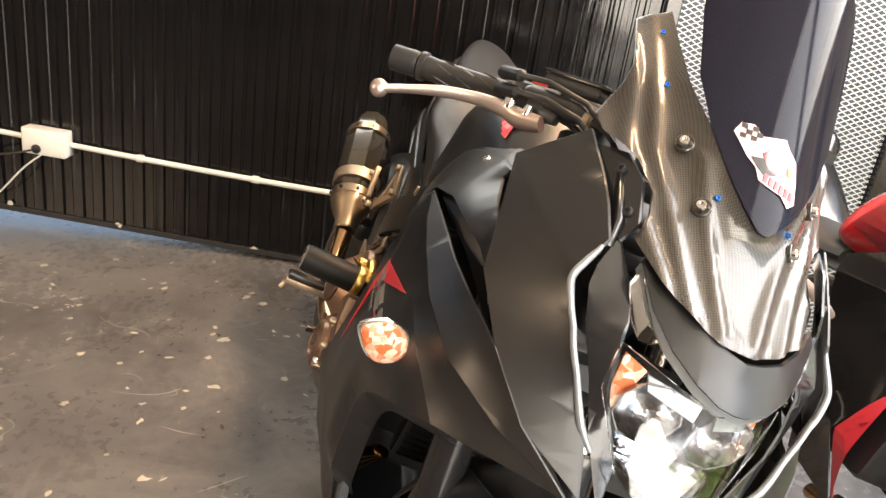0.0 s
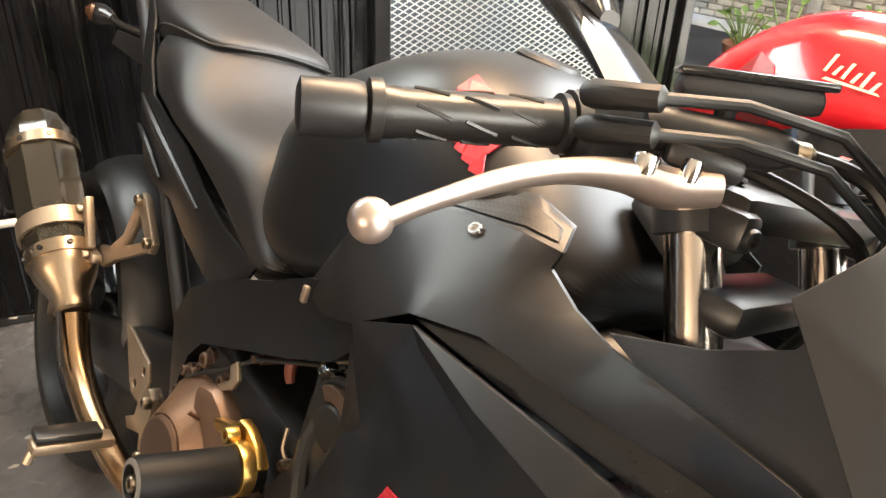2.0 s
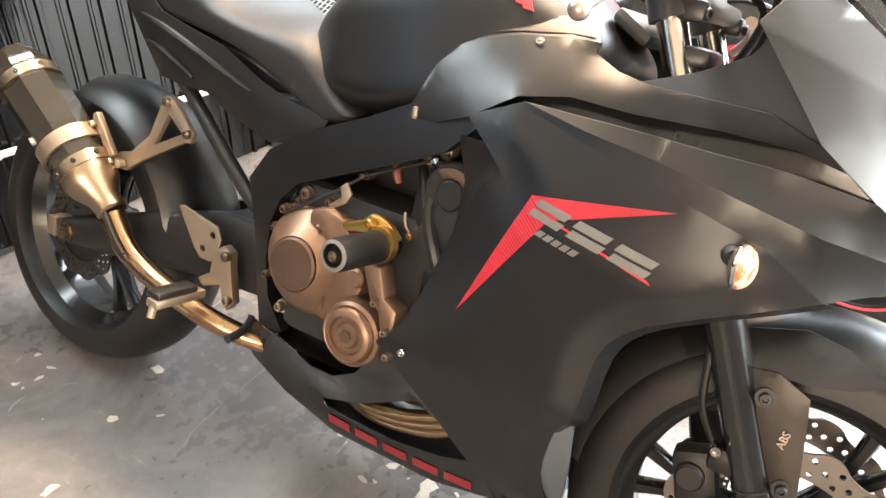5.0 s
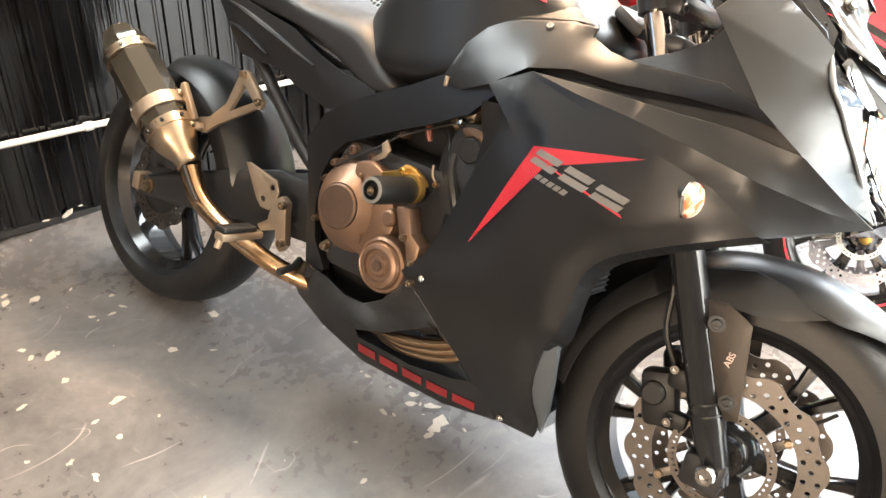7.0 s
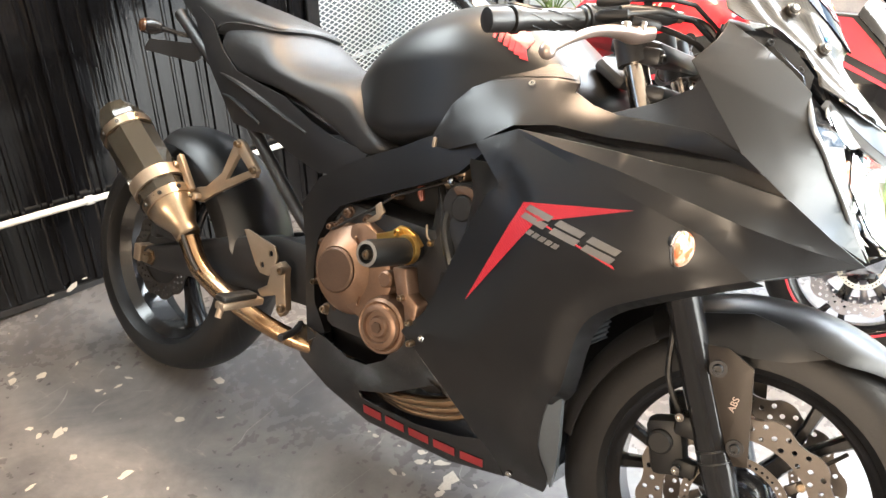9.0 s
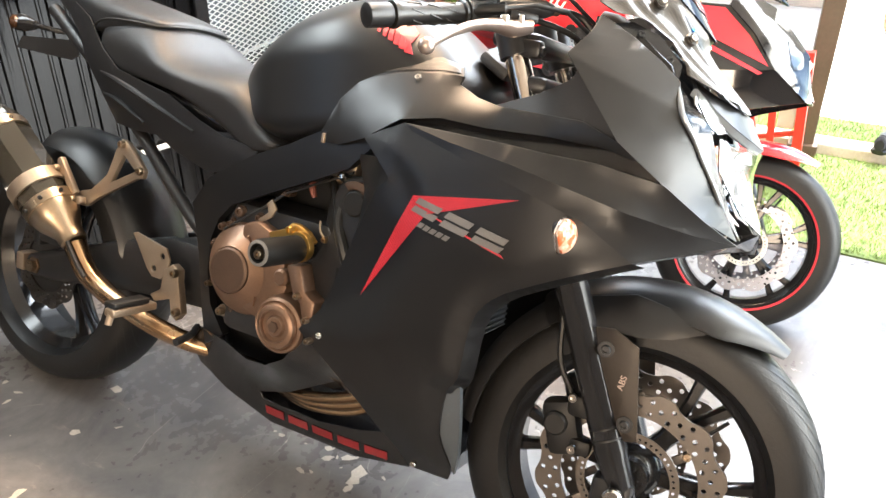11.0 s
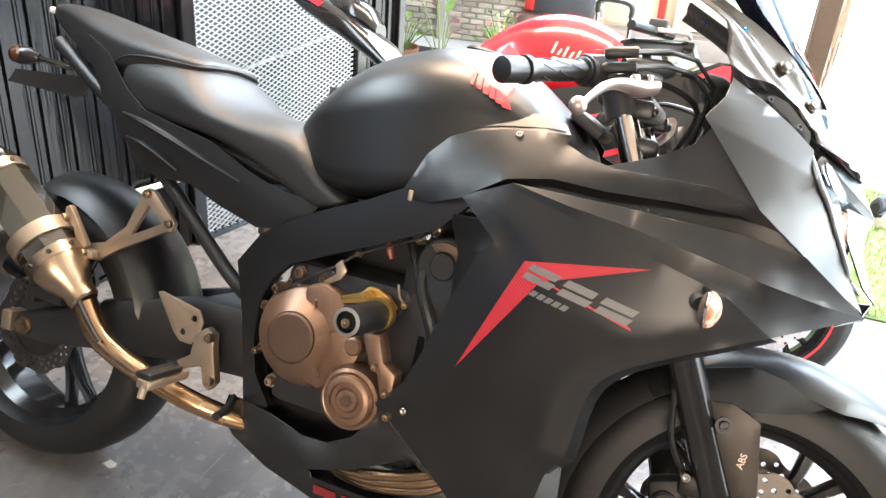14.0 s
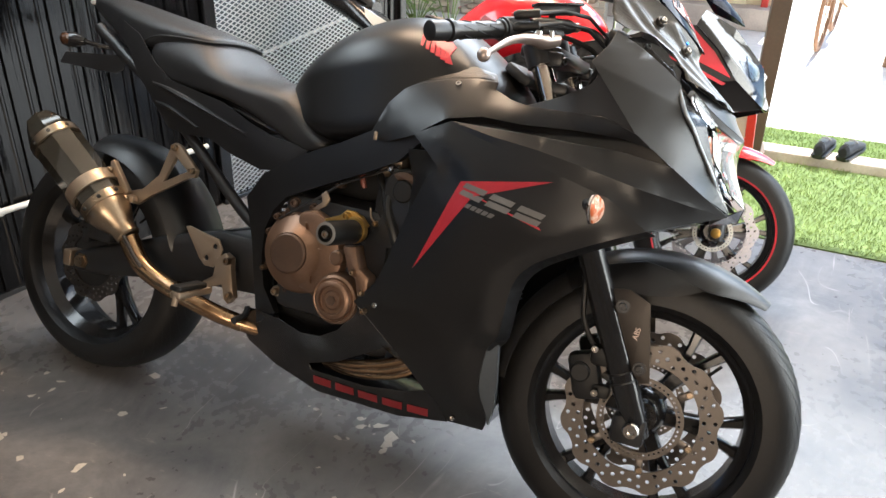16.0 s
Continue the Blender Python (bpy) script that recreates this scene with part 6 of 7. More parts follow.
# tank
tank_rows = ((0.506, 0.055, 0.845, 0.858, 0.872), (0.516, 0.088, 0.825, 0.855, 0.895), (0.54, 0.120, 0.80, 0.870, 0.930), (0.58, 0.148, 0.778, 0.885, 0.978), (0.64, 0.171, 0.757, 0.905, 1.028), (0.72, 0.188, 0.750, 0.925, 1.061), (0.80, 0.194, 0.775, 0.942, 1.080), (0.87, 0.189, 0.80, 0.948, 1.077), (0.94, 0.176, 0.83, 0.945, 1.049), (1.0, 0.162, 0.85, 0.93, 1.006), (1.05, 0.142, 0.865, 0.905, 0.962), (1.08, 0.11, 0.88, 0.895, 0.93))
tank = part("fuel_tank", loft_bm([dome_ring(*r, 2.0, 18, -0.10 if r[0] > 0.6 else -0.02) for r in tank_rows]), matte_black, bike, "rounded matt black fuel tank with red flashes")
sub = tank.modifiers.new("soft", "SUBSURF")
sub.levels = sub.render_levels = 2
def tank_f(x, v):
    for (x0, w0, l0, m0, h0), (x1, w1, l1, m1, h1) in zip(tank_rows, tank_rows[1:]):
        if x0 <= x <= x1:
            t = (x - x0) / (x1 - x0)
            w, mid, hi = w0 + (w1 - w0) * t, m0 + (m1 - m0) * t, h0 + (h1 - h0) * t
            q = max(0.0, min(1.0, (v - mid) / (hi - mid)))
            return -w * (1 - q ** 2.0) ** 0.5
    return -0.1
for sd in (-1, 1):
    wings = [[(0.862, 1.046), (0.912, 1.030), (0.945, 1.006), (0.943, 0.988), (0.90, 1.008), (0.866, 1.030)]]
    for k in range(6):
        x0 = 0.868 + 0.0125 * k
        wings.append([(x0, 1.027 - 0.0066 * k), (x0 + 0.010, 1.022 - 0.0066 * k), (x0 + 0.013 + 0.002 * k, 0.998 - 0.006 * k), (x0 + 0.008, 1.0 - 0.006 * k)])
    part("red_flash", decal_bm(wings, tank_f, 0.003, sd), red_decal, tank, "red feathered flash", smooth=0)
part("filler_cap", lathe_bm([(0.0, 0.0), (0.036, 0.0), (0.038, 0.006), (0.034, 0.010), (0.026, 0.008), (0.0, 0.009)], (0.83, 0, 1.071), (0.1, 0, 1), 28), satin_black, tank, "round filler cap")
part("ignition_cover", box_bm((1.06, 0.0, 0.975), (0.07, 0.12, 0.025), 0.01, Matrix.Rotation(radians(30), 4, "Y")), plastic_black, tank)

# seats and tail
satin_plastic = mat("satin_black_plastic", (0.010, 0.010, 0.011), 0.38, 0.0, 0.2, 6.0, 300.0, spec=0.4, rvar=0.08)
seat_rows = ((0.692, 0.172, 0.748, 0.753, 0.760), (0.64, 0.170, 0.730, 0.75, 0.795), (0.60, 0.167, 0.717, 0.775, 0.845), (0.56, 0.167, 0.734, 0.81, 0.873), (0.52, 0.169, 0.755, 0.825, 0.883), (0.46, 0.172, 0.785, 0.835, 0.882), (0.40, 0.173, 0.806, 0.845, 0.880), (0.34, 0.172, 0.817, 0.855, 0.902), (0.30, 0.168, 0.820, 0.862, 0.935), (0.26, 0.160, 0.822, 0.872, 0.962), (0.20, 0.150, 0.825, 0.88, 0.975), (0.12, 0.135, 0.835, 0.885, 0.975), (0.06, 0.115, 0.86, 0.90, 0.965))
seat = part("rider_seat", loft_bm([dome_ring(*r, 2.3, 14) for r in seat_rows]), vinyl, bike, "black grained vinyl seat")
sub = seat.modifiers.new("soft", "SUBSURF")
sub.levels = sub.render_levels = 2
pad_rows = ((0.276, 0.085, 0.950, 0.953, 0.962), (0.262, 0.106, 0.942, 0.950, 0.972), (0.23, 0.119, 0.936, 0.952, 0.981), (0.18, 0.126, 0.93, 0.955, 0.992), (0.1, 0.122, 0.91, 0.955, 1.006), (0.0, 0.104, 0.90, 0.97, 1.022), (-0.1, 0.08, 0.94, 1.0, 1.042), (-0.19, 0.05, 0.99, 1.02, 1.046), (-0.235, 0.025, 1.01, 1.025, 1.04))
pil = part("pillion_seat", loft_bm([dome_ring(*r, 2.2, 12) for r in pad_rows]), vinyl, bike, "black pillion pad with a stitched seam")
sub = pil.modifiers.new("soft", "SUBSURF")
sub.levels = sub.render_levels = 2
part("seam", tube_bm([(0.03, -0.112, 0.88), (0.06, -0.120, 0.925), (0.10, -0.125, 0.945), (0.17, -0.127, 0.950), (0.225, -0.120, 0.949), (0.258, -0.108, 0.948), (0.275, -0.075, 0.953), (0.280, 0.0, 0.958), (0.275, 0.075, 0.953), (0.258, 0.108, 0.948), (0.225, 0.120, 0.949), (0.17, 0.127, 0.950)], 0.0024, 8, 4), mat("dark_piping", (0.012, 0.012, 0.012), 0.5), pil, "dark piping")
tail = part("tail_cowl", loft_bm([super_ring(x, w, lo, hi, 2.8, 20, 0, 0.1) for x, w, lo, hi in ((0.63, 0.125, 0.745, 0.80), (0.55, 0.14, 0.715, 0.81), (0.45, 0.145, 0.72, 0.83), (0.37, 0.145, 0.725, 0.845), (0.28, 0.14, 0.735, 0.855), (0.19, 0.132, 0.735, 0.88), (0.10, 0.125, 0.80, 0.95), (0.02, 0.105, 0.88, 0.985), (-0.08, 0.082, 0.945, 1.01), (-0.17, 0.05, 0.995, 1.032), (-0.24, 0.022, 1.012, 1.034))]), gloss_black, bike, "gloss black tail cowl")
sub = tail.modifiers.new("soft", "SUBSURF")
sub.levels = sub.render_levels = 1
for s in (-1, 1):
    part("tail_ridge", tube_bm([(0.13, s * 0.148, 0.828), (0.20, s * 0.160, 0.816), (0.29, s * 0.166, 0.793), (0.45, s * 0.168, 0.745)], [0.003, 0.007, 0.007, 0.003], 8, 5), matte_black, tail)
    part("tail_ridge", tube_bm([(0.15, s * 0.152, 0.782), (0.21, s * 0.160, 0.772), (0.30, s * 0.164, 0.738)], [0.003, 0.006, 0.003], 8, 5), matte_black, tail)
COVER = [(-0.10, 0.972, -0.082), (0.0, 0.905, -0.112), (0.055, 0.845, -0.128), (0.14, 0.772, -0.142), (0.195, 0.722, -0.148), (0.26, 0.716, -0.152), (0.33, 0.718, -0.155), (0.40, 0.692, -0.158), (0.50, 0.668, -0.162), (0.60, 0.685, -0.165), (0.625, 0.735, -0.162), (0.585, 0.744, -0.164), (0.53, 0.750, -0.165), (0.46, 0.772, -0.166), (0.37, 0.810, -0.166), (0.28, 0.826, -0.162), (0.19, 0.842, -0.154), (0.12, 0.88, -0.140), (0.04, 0.945, -0.118), (-0.04, 0.975, -0.098)]
both("side_cover", COVER, satin_plastic, tail, "satin black side cover under the seat", 0.004, 0.025, 0.006)
part("tail_lamp", box_bm((-0.238, 0, 1.022), (0.02, 0.05, 0.016), 0.005), mat("clear_tail_lens", (0.45, 0.44, 0.44), 0.15), tail, "pale tail lamp lens")
# plate carrier and rear indicators
dark_amber = mat("dark_amber", (0.05, 0.022, 0.01), 0.2)
pc = part("plate_carrier", tube_bm([(-0.05, 0, 0.97), (-0.06, 0, 0.93), (-0.03, -0.02, 0.89), (-0.04, 0, 0.87)], 0.014, 10, 4, 0.5), satin_black, bike, "plate carrier arm with small indicators")
part("plate", plate_bm([(-0.30, 0.84), (-0.28, 0.872), (-0.05, 0.885), (-0.06, 0.848), (-0.085, 0.835)], [], -0.065, 0.003), satin_black, pc, "dark plate seen edge on")
for s in (-1, 1):
    ri = part("rear_indicator", lathe_bm([(0.0, -0.05), (0.010, -0.045), (0.019, -0.02), (0.021, 0.0), (0.018, 0.018), (0.009, 0.026), (0.0, 0.028)], (-0.185, s * 0.135, 0.905), (-1, s * 0.25, 0.0), 18), gloss_black, pc, "slim black indicator")
    part("lens", lathe_bm([(0.0, -0.02), (0.016, -0.015), (0.017, 0.004), (0.008, 0.012), (0.0, 0.013)], (-0.188, s * 0.148, 0.905), (-0.4, s, 0.0), 14), dark_amber, ri, "dark amber lens")
    part("stalk", tube_bm([(-0.14, s * 0.125, 0.905), (-0.10, s * 0.10, 0.90), (-0.06, s * 0.03, 0.90)], 0.0065, 8, 3), gloss_black, ri)

# ---- handlebars and cockpit ----
bars = part("handlebar", join(box_bm((1.125, 0, 1.02), (0.09, 0.26, 0.03), 0.01), lathe_bm([(0, -0.01), (0.03, -0.01), (0.03, 0.02), (0, 0.022)], (1.12, 0, 1.035), (-0.4, 0, 1), 20)), satin_black, bike, "clip-on handlebars with black grips")
for s in (-1, 1):
    o, i = Vector((0.998, s * 0.383, 1.007)), Vector((1.134, s * 0.105, 1.070))
    d = (i - o).normalized()
    part("bar_tube", tube_bm([o + d * 0.03, i], 0.011, 12), satin_black, bars)
    g = part("grip", tube_bm([o + d * q for q in (0.036, 0.037, 0.045, 0.046, 0.052, 0.06, 0.165, 0.167, 0.17, 0.172, 0.174)], [0.016, 0.021, 0.021, 0.0175, 0.0175, 0.0165, 0.0168, 0.021, 0.021, 0.021, 0.016], 20), grip_rubber, bars, "ribbed black rubber grip")
    up = (Vector((0, 0, 1)) - d * d.z).normalized()
    sd_ = d.cross(up)
    for k in range(12):
        a = 2 * math.pi * k / 12
        for j in range(3):
            t0 = 0.066 + 0.032 * j
            part("grip_ridge", tube_bm([o + d * (t0 + 0.022 * q) + (up * math.cos(a + 0.5 * q) + sd_ * math.sin(a + 0.5 * q)) * 0.0166 for q in (0, 0.5, 1)], 0.0016, 5), grip_rubber, g) if k % 2 == j % 2 else None
    part("bar_weight", tube_bm([o + d * q for q in (-0.008, -0.006, 0.028, 0.034)], [0.012, 0.0185, 0.019, 0.0175], 20), satin_black, bars, "bar end weight")
    part("switch_gear", join(box_bm((0, 0, 0), (0.062, 0.038, 0.05), 0.009, Matrix.Translation(o + d * 0.208) @ d.to_track_quat("X", "Z").to_matrix().to_4x4()), tube_bm([o + d * 0.174, o + d * 0.184], 0.024, 16)), plastic_black, bars, "black switch block")
    part("red_switch", box_bm(o + d * 0.205 + Vector((0, 0, 0.027)), (0.014, 0.02, 0.008), 0.002), red_metal, bars, "red stop switch")
    part("cable", tube_bm([o + d * 0.20 + Vector((0.01, 0, -0.01)), o + d * 0.25 + Vector((0.06, 0, -0.005)), (1.24, s * 0.10, 1.02), (1.20, s * 0.06, 0.92)], 0.005, 8, 6), cable_black, bars)
# fork tops between the tank and the fairing
for s in (-1, 1):
    part("fork_top", tube_bm([(1.215, s * 0.12, 0.81), (1.127, s * 0.12, 1.0)], 0.0212, 20), fork_steel, bars, "bright fork tube")
    part("top_clamp", tube_bm([(1.131, s * 0.12, 0.992), (1.112, s * 0.12, 1.035), (1.110, s * 0.12, 1.04)], [0.030, 0.030, 0.024], 20), satin_black, bars)
    part("clamp_bolt", join(box_bm((1.152, s * 0.126, 1.008), (0.05, 0.026, 0.03), 0.007), bolt_bm((1.176, s * 0.128, 1.006), 0.0085, 0.006, (1, s * 0.3, 0))), satin_black, bars)
# brake lever side
lev = part("brake_lever", tube_bm([(1.117, -0.40, 0.975), (1.119, -0.37, 0.99), (1.124, -0.327, 1.009), (1.132, -0.285, 1.022), (1.146, -0.25, 1.028), (1.162, -0.226, 1.028), (1.182, -0.204, 1.036)], [0.0075, 0.0075, 0.0095, 0.0105, 0.0135, 0.0165, 0.013], 14, 6, 0.7), lever_silver, bars, "polished silver brake lever with a ball end")
part("ball_end", lathe_bm([(0.0125 * math.sin(math.pi * k / 12), -0.0125 * math.cos(math.pi * k / 12)) for k in range(13)], (1.113, -0.402, 0.974), (0, 0, 1), 24), lever_silver, lev)
part("pivot_bolt", bolt_bm((1.153, -0.246, 1.039), 0.009, 0.006, (0, 0, 1)), chrome, lev)
part("pivot_bolt", bolt_bm((1.172, -0.226, 1.043), 0.0065, 0.007, (0, 0, 1)), chrome, lev)
cyl = part("master_cylinder", join(tube_bm([(1.130, -0.226, 1.058), (1.136, -0.220, 1.060), (1.186, -0.172, 1.068), (1.196, -0.162, 1.070)], [0.011, 0.0145, 0.0145, 0.009], 16), box_bm((0, 0, 0), (0.05, 0.02, 0.016), 0.005, Matrix.Translation((1.165, -0.205, 1.049)) @ Matrix.Rotation(radians(45), 4, "Z"))), satin_black, bars, "black brake master cylinder")
part("hose_union", lathe_bm([(0.0, 0.0), (0.009, 0.0), (0.009, 0.014), (0.006, 0.018), (0.0, 0.018)], (1.192, -0.166, 1.069), (0.7, 0.7, 0.1), 12), steel, cyl)
part("brake_hose", tube_bm([(1.202, -0.156, 1.071), (1.235, -0.130, 1.066), (1.262, -0.115, 1.03), (1.255, -0.095, 0.96), (1.215, -0.08, 0.88)], 0.0055, 8, 6), cable_black, cyl)
RESM = Matrix.Translation((1.159, -0.176, 1.096)) @ Matrix.Rotation(radians(-50), 4, "Z") @ Matrix.Rotation(radians(10), 4, "X")
res = part("fluid_reservoir", box_bm((0, 0, 0.0), (0.040, 0.088, 0.017), 0.006, RESM), plastic_black, bars, "square brake fluid reservoir")
part("reservoir_lid", box_bm((0, 0, 0.0105), (0.045, 0.094, 0.006), 0.002, RESM), gloss_black, res)
part("stay", tube_bm([RESM @ Vector((0, -0.01, -0.008)), (1.160, -0.192, 1.066)], 0.007, 10), satin_black, res)
# throttle cables leave the switch block in stiff boots
for dz, dy in ((0.0, 0.0), (-0.021, 0.006)):
    part("throttle_cable", tube_bm([(1.106, -0.262 + dy, 1.066 + dz), (1.112, -0.262 + dy, 1.068 + dz), (1.150, -0.249 + dy, 1.077 + dz), (1.153, -0.248 + dy, 1.078 + dz), (1.190, -0.225 + dy, 1.088 + dz), (1.228, -0.18, 1.088 + dz), (1.258, -0.13, 1.06 + dz), (1.245, -0.09, 0.98), (1.20, -0.06, 0.90)], [0.0075, 0.0095, 0.0085, 0.0042, 0.0038, 0.0038, 0.0038, 0.0038, 0.0038], 10), cable_black, bars, "black throttle cable in a stiff boot")
part("clutch_lever", tube_bm([(1.117, 0.40, 0.975), (1.16, 0.30, 1.003), (1.175, 0.18, 1.02)], [0.008, 0.0095, 0.012], 12, 5), lever_silver, bars)
for s in (-1, 1):
    part("clamp", tube_bm([(1.108, s * 0.10, 1.055), (1.118, s * 0.10, 1.03)], 0.026, 16), satin_black, bars)
dash = part("instrument_pod", loft_bm([super_ring(x, w, lo, hi, 3.5, 20) for x, w, lo, hi in ((1.235, 0.05, 1.05, 1.085), (1.243, 0.062, 1.042, 1.095), (1.265, 0.06, 1.035, 1.092), (1.30, 0.035, 1.035, 1.07))]), plastic_black, bike, "black instrument pod")
part("display", box_bm((1.235, 0, 1.068), (0.006, 0.10, 0.03), 0.002), gloss_black, dash)
part("stay", tube_bm([(1.24, 0, 1.03), (1.30, 0, 0.95), (1.28, 0, 0.85)], 0.012, 8, 4), satin_black, dash)
# side stand
# box added to close the see-through gap below tank and seat
part("gap_filler", box_bm((0.62, 0, 0.735), (0.22, 0.24, 0.11), 0.03), plastic_black, bike, "black box that fills the gap under the tank")
stand = part("side_stand", tube_bm([(0.60, 0.12, 0.25), (0.58, 0.24, 0.19), (0.565, 0.31, 0.135)], 0.012, 10, 4), satin_black, bike, "side stand")
part("foot_pad", box_bm((0.565, 0.315, 0.131), (0.07, 0.05, 0.008), 0.003, Matrix.Rotation(radians(LEAN), 4, "X")), satin_black, stand)

# the nose sits a little off the lean plane
for ob in (scr, lamp):
    ob.location.y = -0.014

# ---- the red sport bike parked beside it ----
RED = Matrix.Translation((0, 1.03, 0)) @ Matrix.Rotation(radians(-LEAN), 4, "X")
wet_black = mat("polished_black_paint", (0.010, 0.010, 0.011), 0.07, 0.0, 0.1, 9.0, 60.0, bump=0.04, coat=0.5)
pale_disc = mat("pale_disc_steel", (0.30, 0.31, 0.36), 0.35, 0.8, 0.1, 30.0, 300.0)
rbike = thing("sport_motorcycle", RED, "small red and black faired sport motorcycle on its stand", "motorcycle")
KW = Matrix.Scale(0.80, 4)
rfm = pose(1.45, 0.0, 0.24, 0, 0, 8)
rf = wheel(rbike, "front_wheel", rfm @ KW, 0.31, 0.062, 0.042, 6, "front wheel with a black tyre and red rim tape")
rr_ = wheel(rbike, "rear_wheel", pose(0.22, 0, 0.243) @ KW, 0.31, 0.075, 0.055, 6, "rear wheel with a black tyre")
for w in (rf, rr_):
    for s in (-1, 1):
        part("rim_tape", lathe_bm([(0.231, s * 0.0602), (0.2375, s * 0.0625), (0.238, s * 0.0655), (0.2315, s * 0.0635)], (0, 0, 0), (0, -1, 0), 64, closed=True), red_decal, w, "thin red rim tape")
for s in (-1, 1):
    d = part("brake_disc", wave_disc_bm(0.125, 0.165, 0.006, 10, s * 0.075 - 0.0025, 0.005, [(0.156, 28, 0.005, 0.0), (0.143, 28, 0.005, 0.11), (0.132, 28, 0.0045, 0.0)]), pale_disc, rf, "bright drilled wave disc")
    for k in range(5):
        part("carrier_spoke", spoke_bm(0.04, 0.13, 2 * math.pi * k / 5, 0.009, 0.011, 0.003, 0.003), pale_disc, d)
    part("tone_ring", wave_disc_bm(0.06, 0.076, 0.0, 1, s * 0.082, 0.002, [(0.068, 36, 0.003, 0.0)]), white_plastic, d, "pale slotted ring")
    fk = part("fork_leg", tube_bm([Vector((1.475, s * 0.085, 0.22)), Vector((1.475, s * 0.085, 0.26)), Vector((1.475, s * 0.085, 0.26)) + fd * 0.24, Vector((1.475, s * 0.085, 0.26)) + fd * 0.25, Vector((1.475, s * 0.085, 0.26)) + fd * 0.58], [0.02, 0.023, 0.024, 0.018, 0.018], 14), satin_black, rbike, "black fork leg")
    part("axle_cap", lathe_bm([(0, 0), (0.016, 0), (0.014, 0.012), (0, 0.014)], (1.472, s * 0.108, 0.243), (0, s, 0), 16), gold, fk)
    part("caliper", box_bm((1.40, s * 0.075, 0.30), (0.05, 0.035, 0.08), 0.01), satin_black, fk)
m2 = part("front_mudguard", guard_bm(0.285, 0.065, 140, 60, 0.05), red_paint, rbike, "red front mudguard")
m2.matrix_basis = rfm
NT = ((0.415, 0.06, 0.66, 0.72), (0.45, 0.105, 0.635, 0.78), (0.51, 0.135, 0.635, 0.85), (0.60, 0.15, 0.645, 0.915), (0.69, 0.155, 0.655, 0.948), (0.78, 0.152, 0.665, 0.952), (0.87, 0.138, 0.68, 0.93), (0.95, 0.115, 0.70, 0.89), (1.01, 0.09, 0.71, 0.82))
rt = part("fuel_tank", loft_bm([super_ring(x, w, lo, hi, 2.5, 28, 0, 0.3) for x, w, lo, hi in NT]), red_paint, rbike, "glossy red fuel tank with pale script")
sub = rt.modifiers.new("soft", "SUBSURF")
sub.levels = sub.render_levels = 2
cream = mat("cream_script", (0.8, 0.72, 0.5), 0.4)
def nt_f(x, v):
    for (x0, w0, l0, h0), (x1, w1, l1, h1) in zip(NT, NT[1:]):
        if x0 <= x <= x1:
            t = (x - x0) / (x1 - x0)
            w, lo, hi = w0 + (w1 - w0) * t, l0 + (l1 - l0) * t, h0 + (h1 - h0) * t
            s = max(-1, min(1, (v - (lo + hi) / 2) / ((hi - lo) / 2)))
            return -w * (1 - abs(s) ** 2.5) ** (1 / 2.5) * (1 - 0.3 * (s + 1) / 2)
    return -0.1
script = []
for k in range(6):
    x0 = 0.735 + 0.018 * k
    v0 = 0.812 - 0.003 * k
    hh = (0.034, 0.018, 0.03, 0.02, 0.03, 0.018)[k]
    script.append([(x0, v0), (x0 + 0.006, v0 - 0.001), (x0 + 0.014, v0 + hh), (x0 + 0.008, v0 + hh)])
script.append([(0.74, 0.797), (0.845, 0.792), (0.84, 0.796), (0.745, 0.802)])
part("script_strokes", decal_bm(script, nt_f, 0.003, -1, 0.01), cream, rt, "pale slanted strokes", smooth=0)
# shade on the tank's lower rear, laid on in darker red
part("tank_shadow_panel", decal_bm([[(0.52, 0.70), (0.60, 0.82), (0.64, 0.80), (0.68, 0.72), (0.66, 0.68)]], nt_f, 0.002, -1), mat("dark_red_shade", (0.22, 0.02, 0.025), 0.3), rt, "darker red laid on as shade", smooth=0)
NF = [(0.62, 0.64, -0.165), (0.75, 0.70, -0.175), (0.95, 0.755, -0.175), (1.12, 0.80, -0.175), (1.20, 0.845, -0.165), (1.295, 0.848, -0.15), (1.37, 0.785, -0.138), (1.435, 0.705, -0.115), (1.525, 0.635, -0.07), (1.40, 0.595, -0.14), (1.25, 0.53, -0.18), (1.05, 0.465, -0.19), (0.95, 0.42, -0.19), (0.90, 0.33, -0.18), (0.98, 0.20, -0.14), (0.80, 0.22, -0.14), (0.74, 0.40, -0.17), (0.66, 0.55, -0.168)]
rfair = part("fairing", box_bm((1.05, 0, 0.6), (0.3, 0.12, 0.2), 0.02), plastic_black, rbike, "black fairing with red stripes")
both("side_panel", NF, wet_black, rfair, "gloss black side panel", 0.004, 0.02, 0.006, True, ((0.95, 0.64), (1.42, 0.70), 0.012, 0.05, 0.08))
nf_flat = surf(NF, 0.006)
def nf_f(x, v):
    """The red bike's side panel with its pressed crease."""
    off = (-0.06 * (x - 0.95) + 0.47 * (v - 0.64)) / math.hypot(0.47, 0.06)
    return nf_flat(x, v) - 0.012 * max(0.0, 1 - off / 0.05 if off > 0 else 1 + off / 0.08)



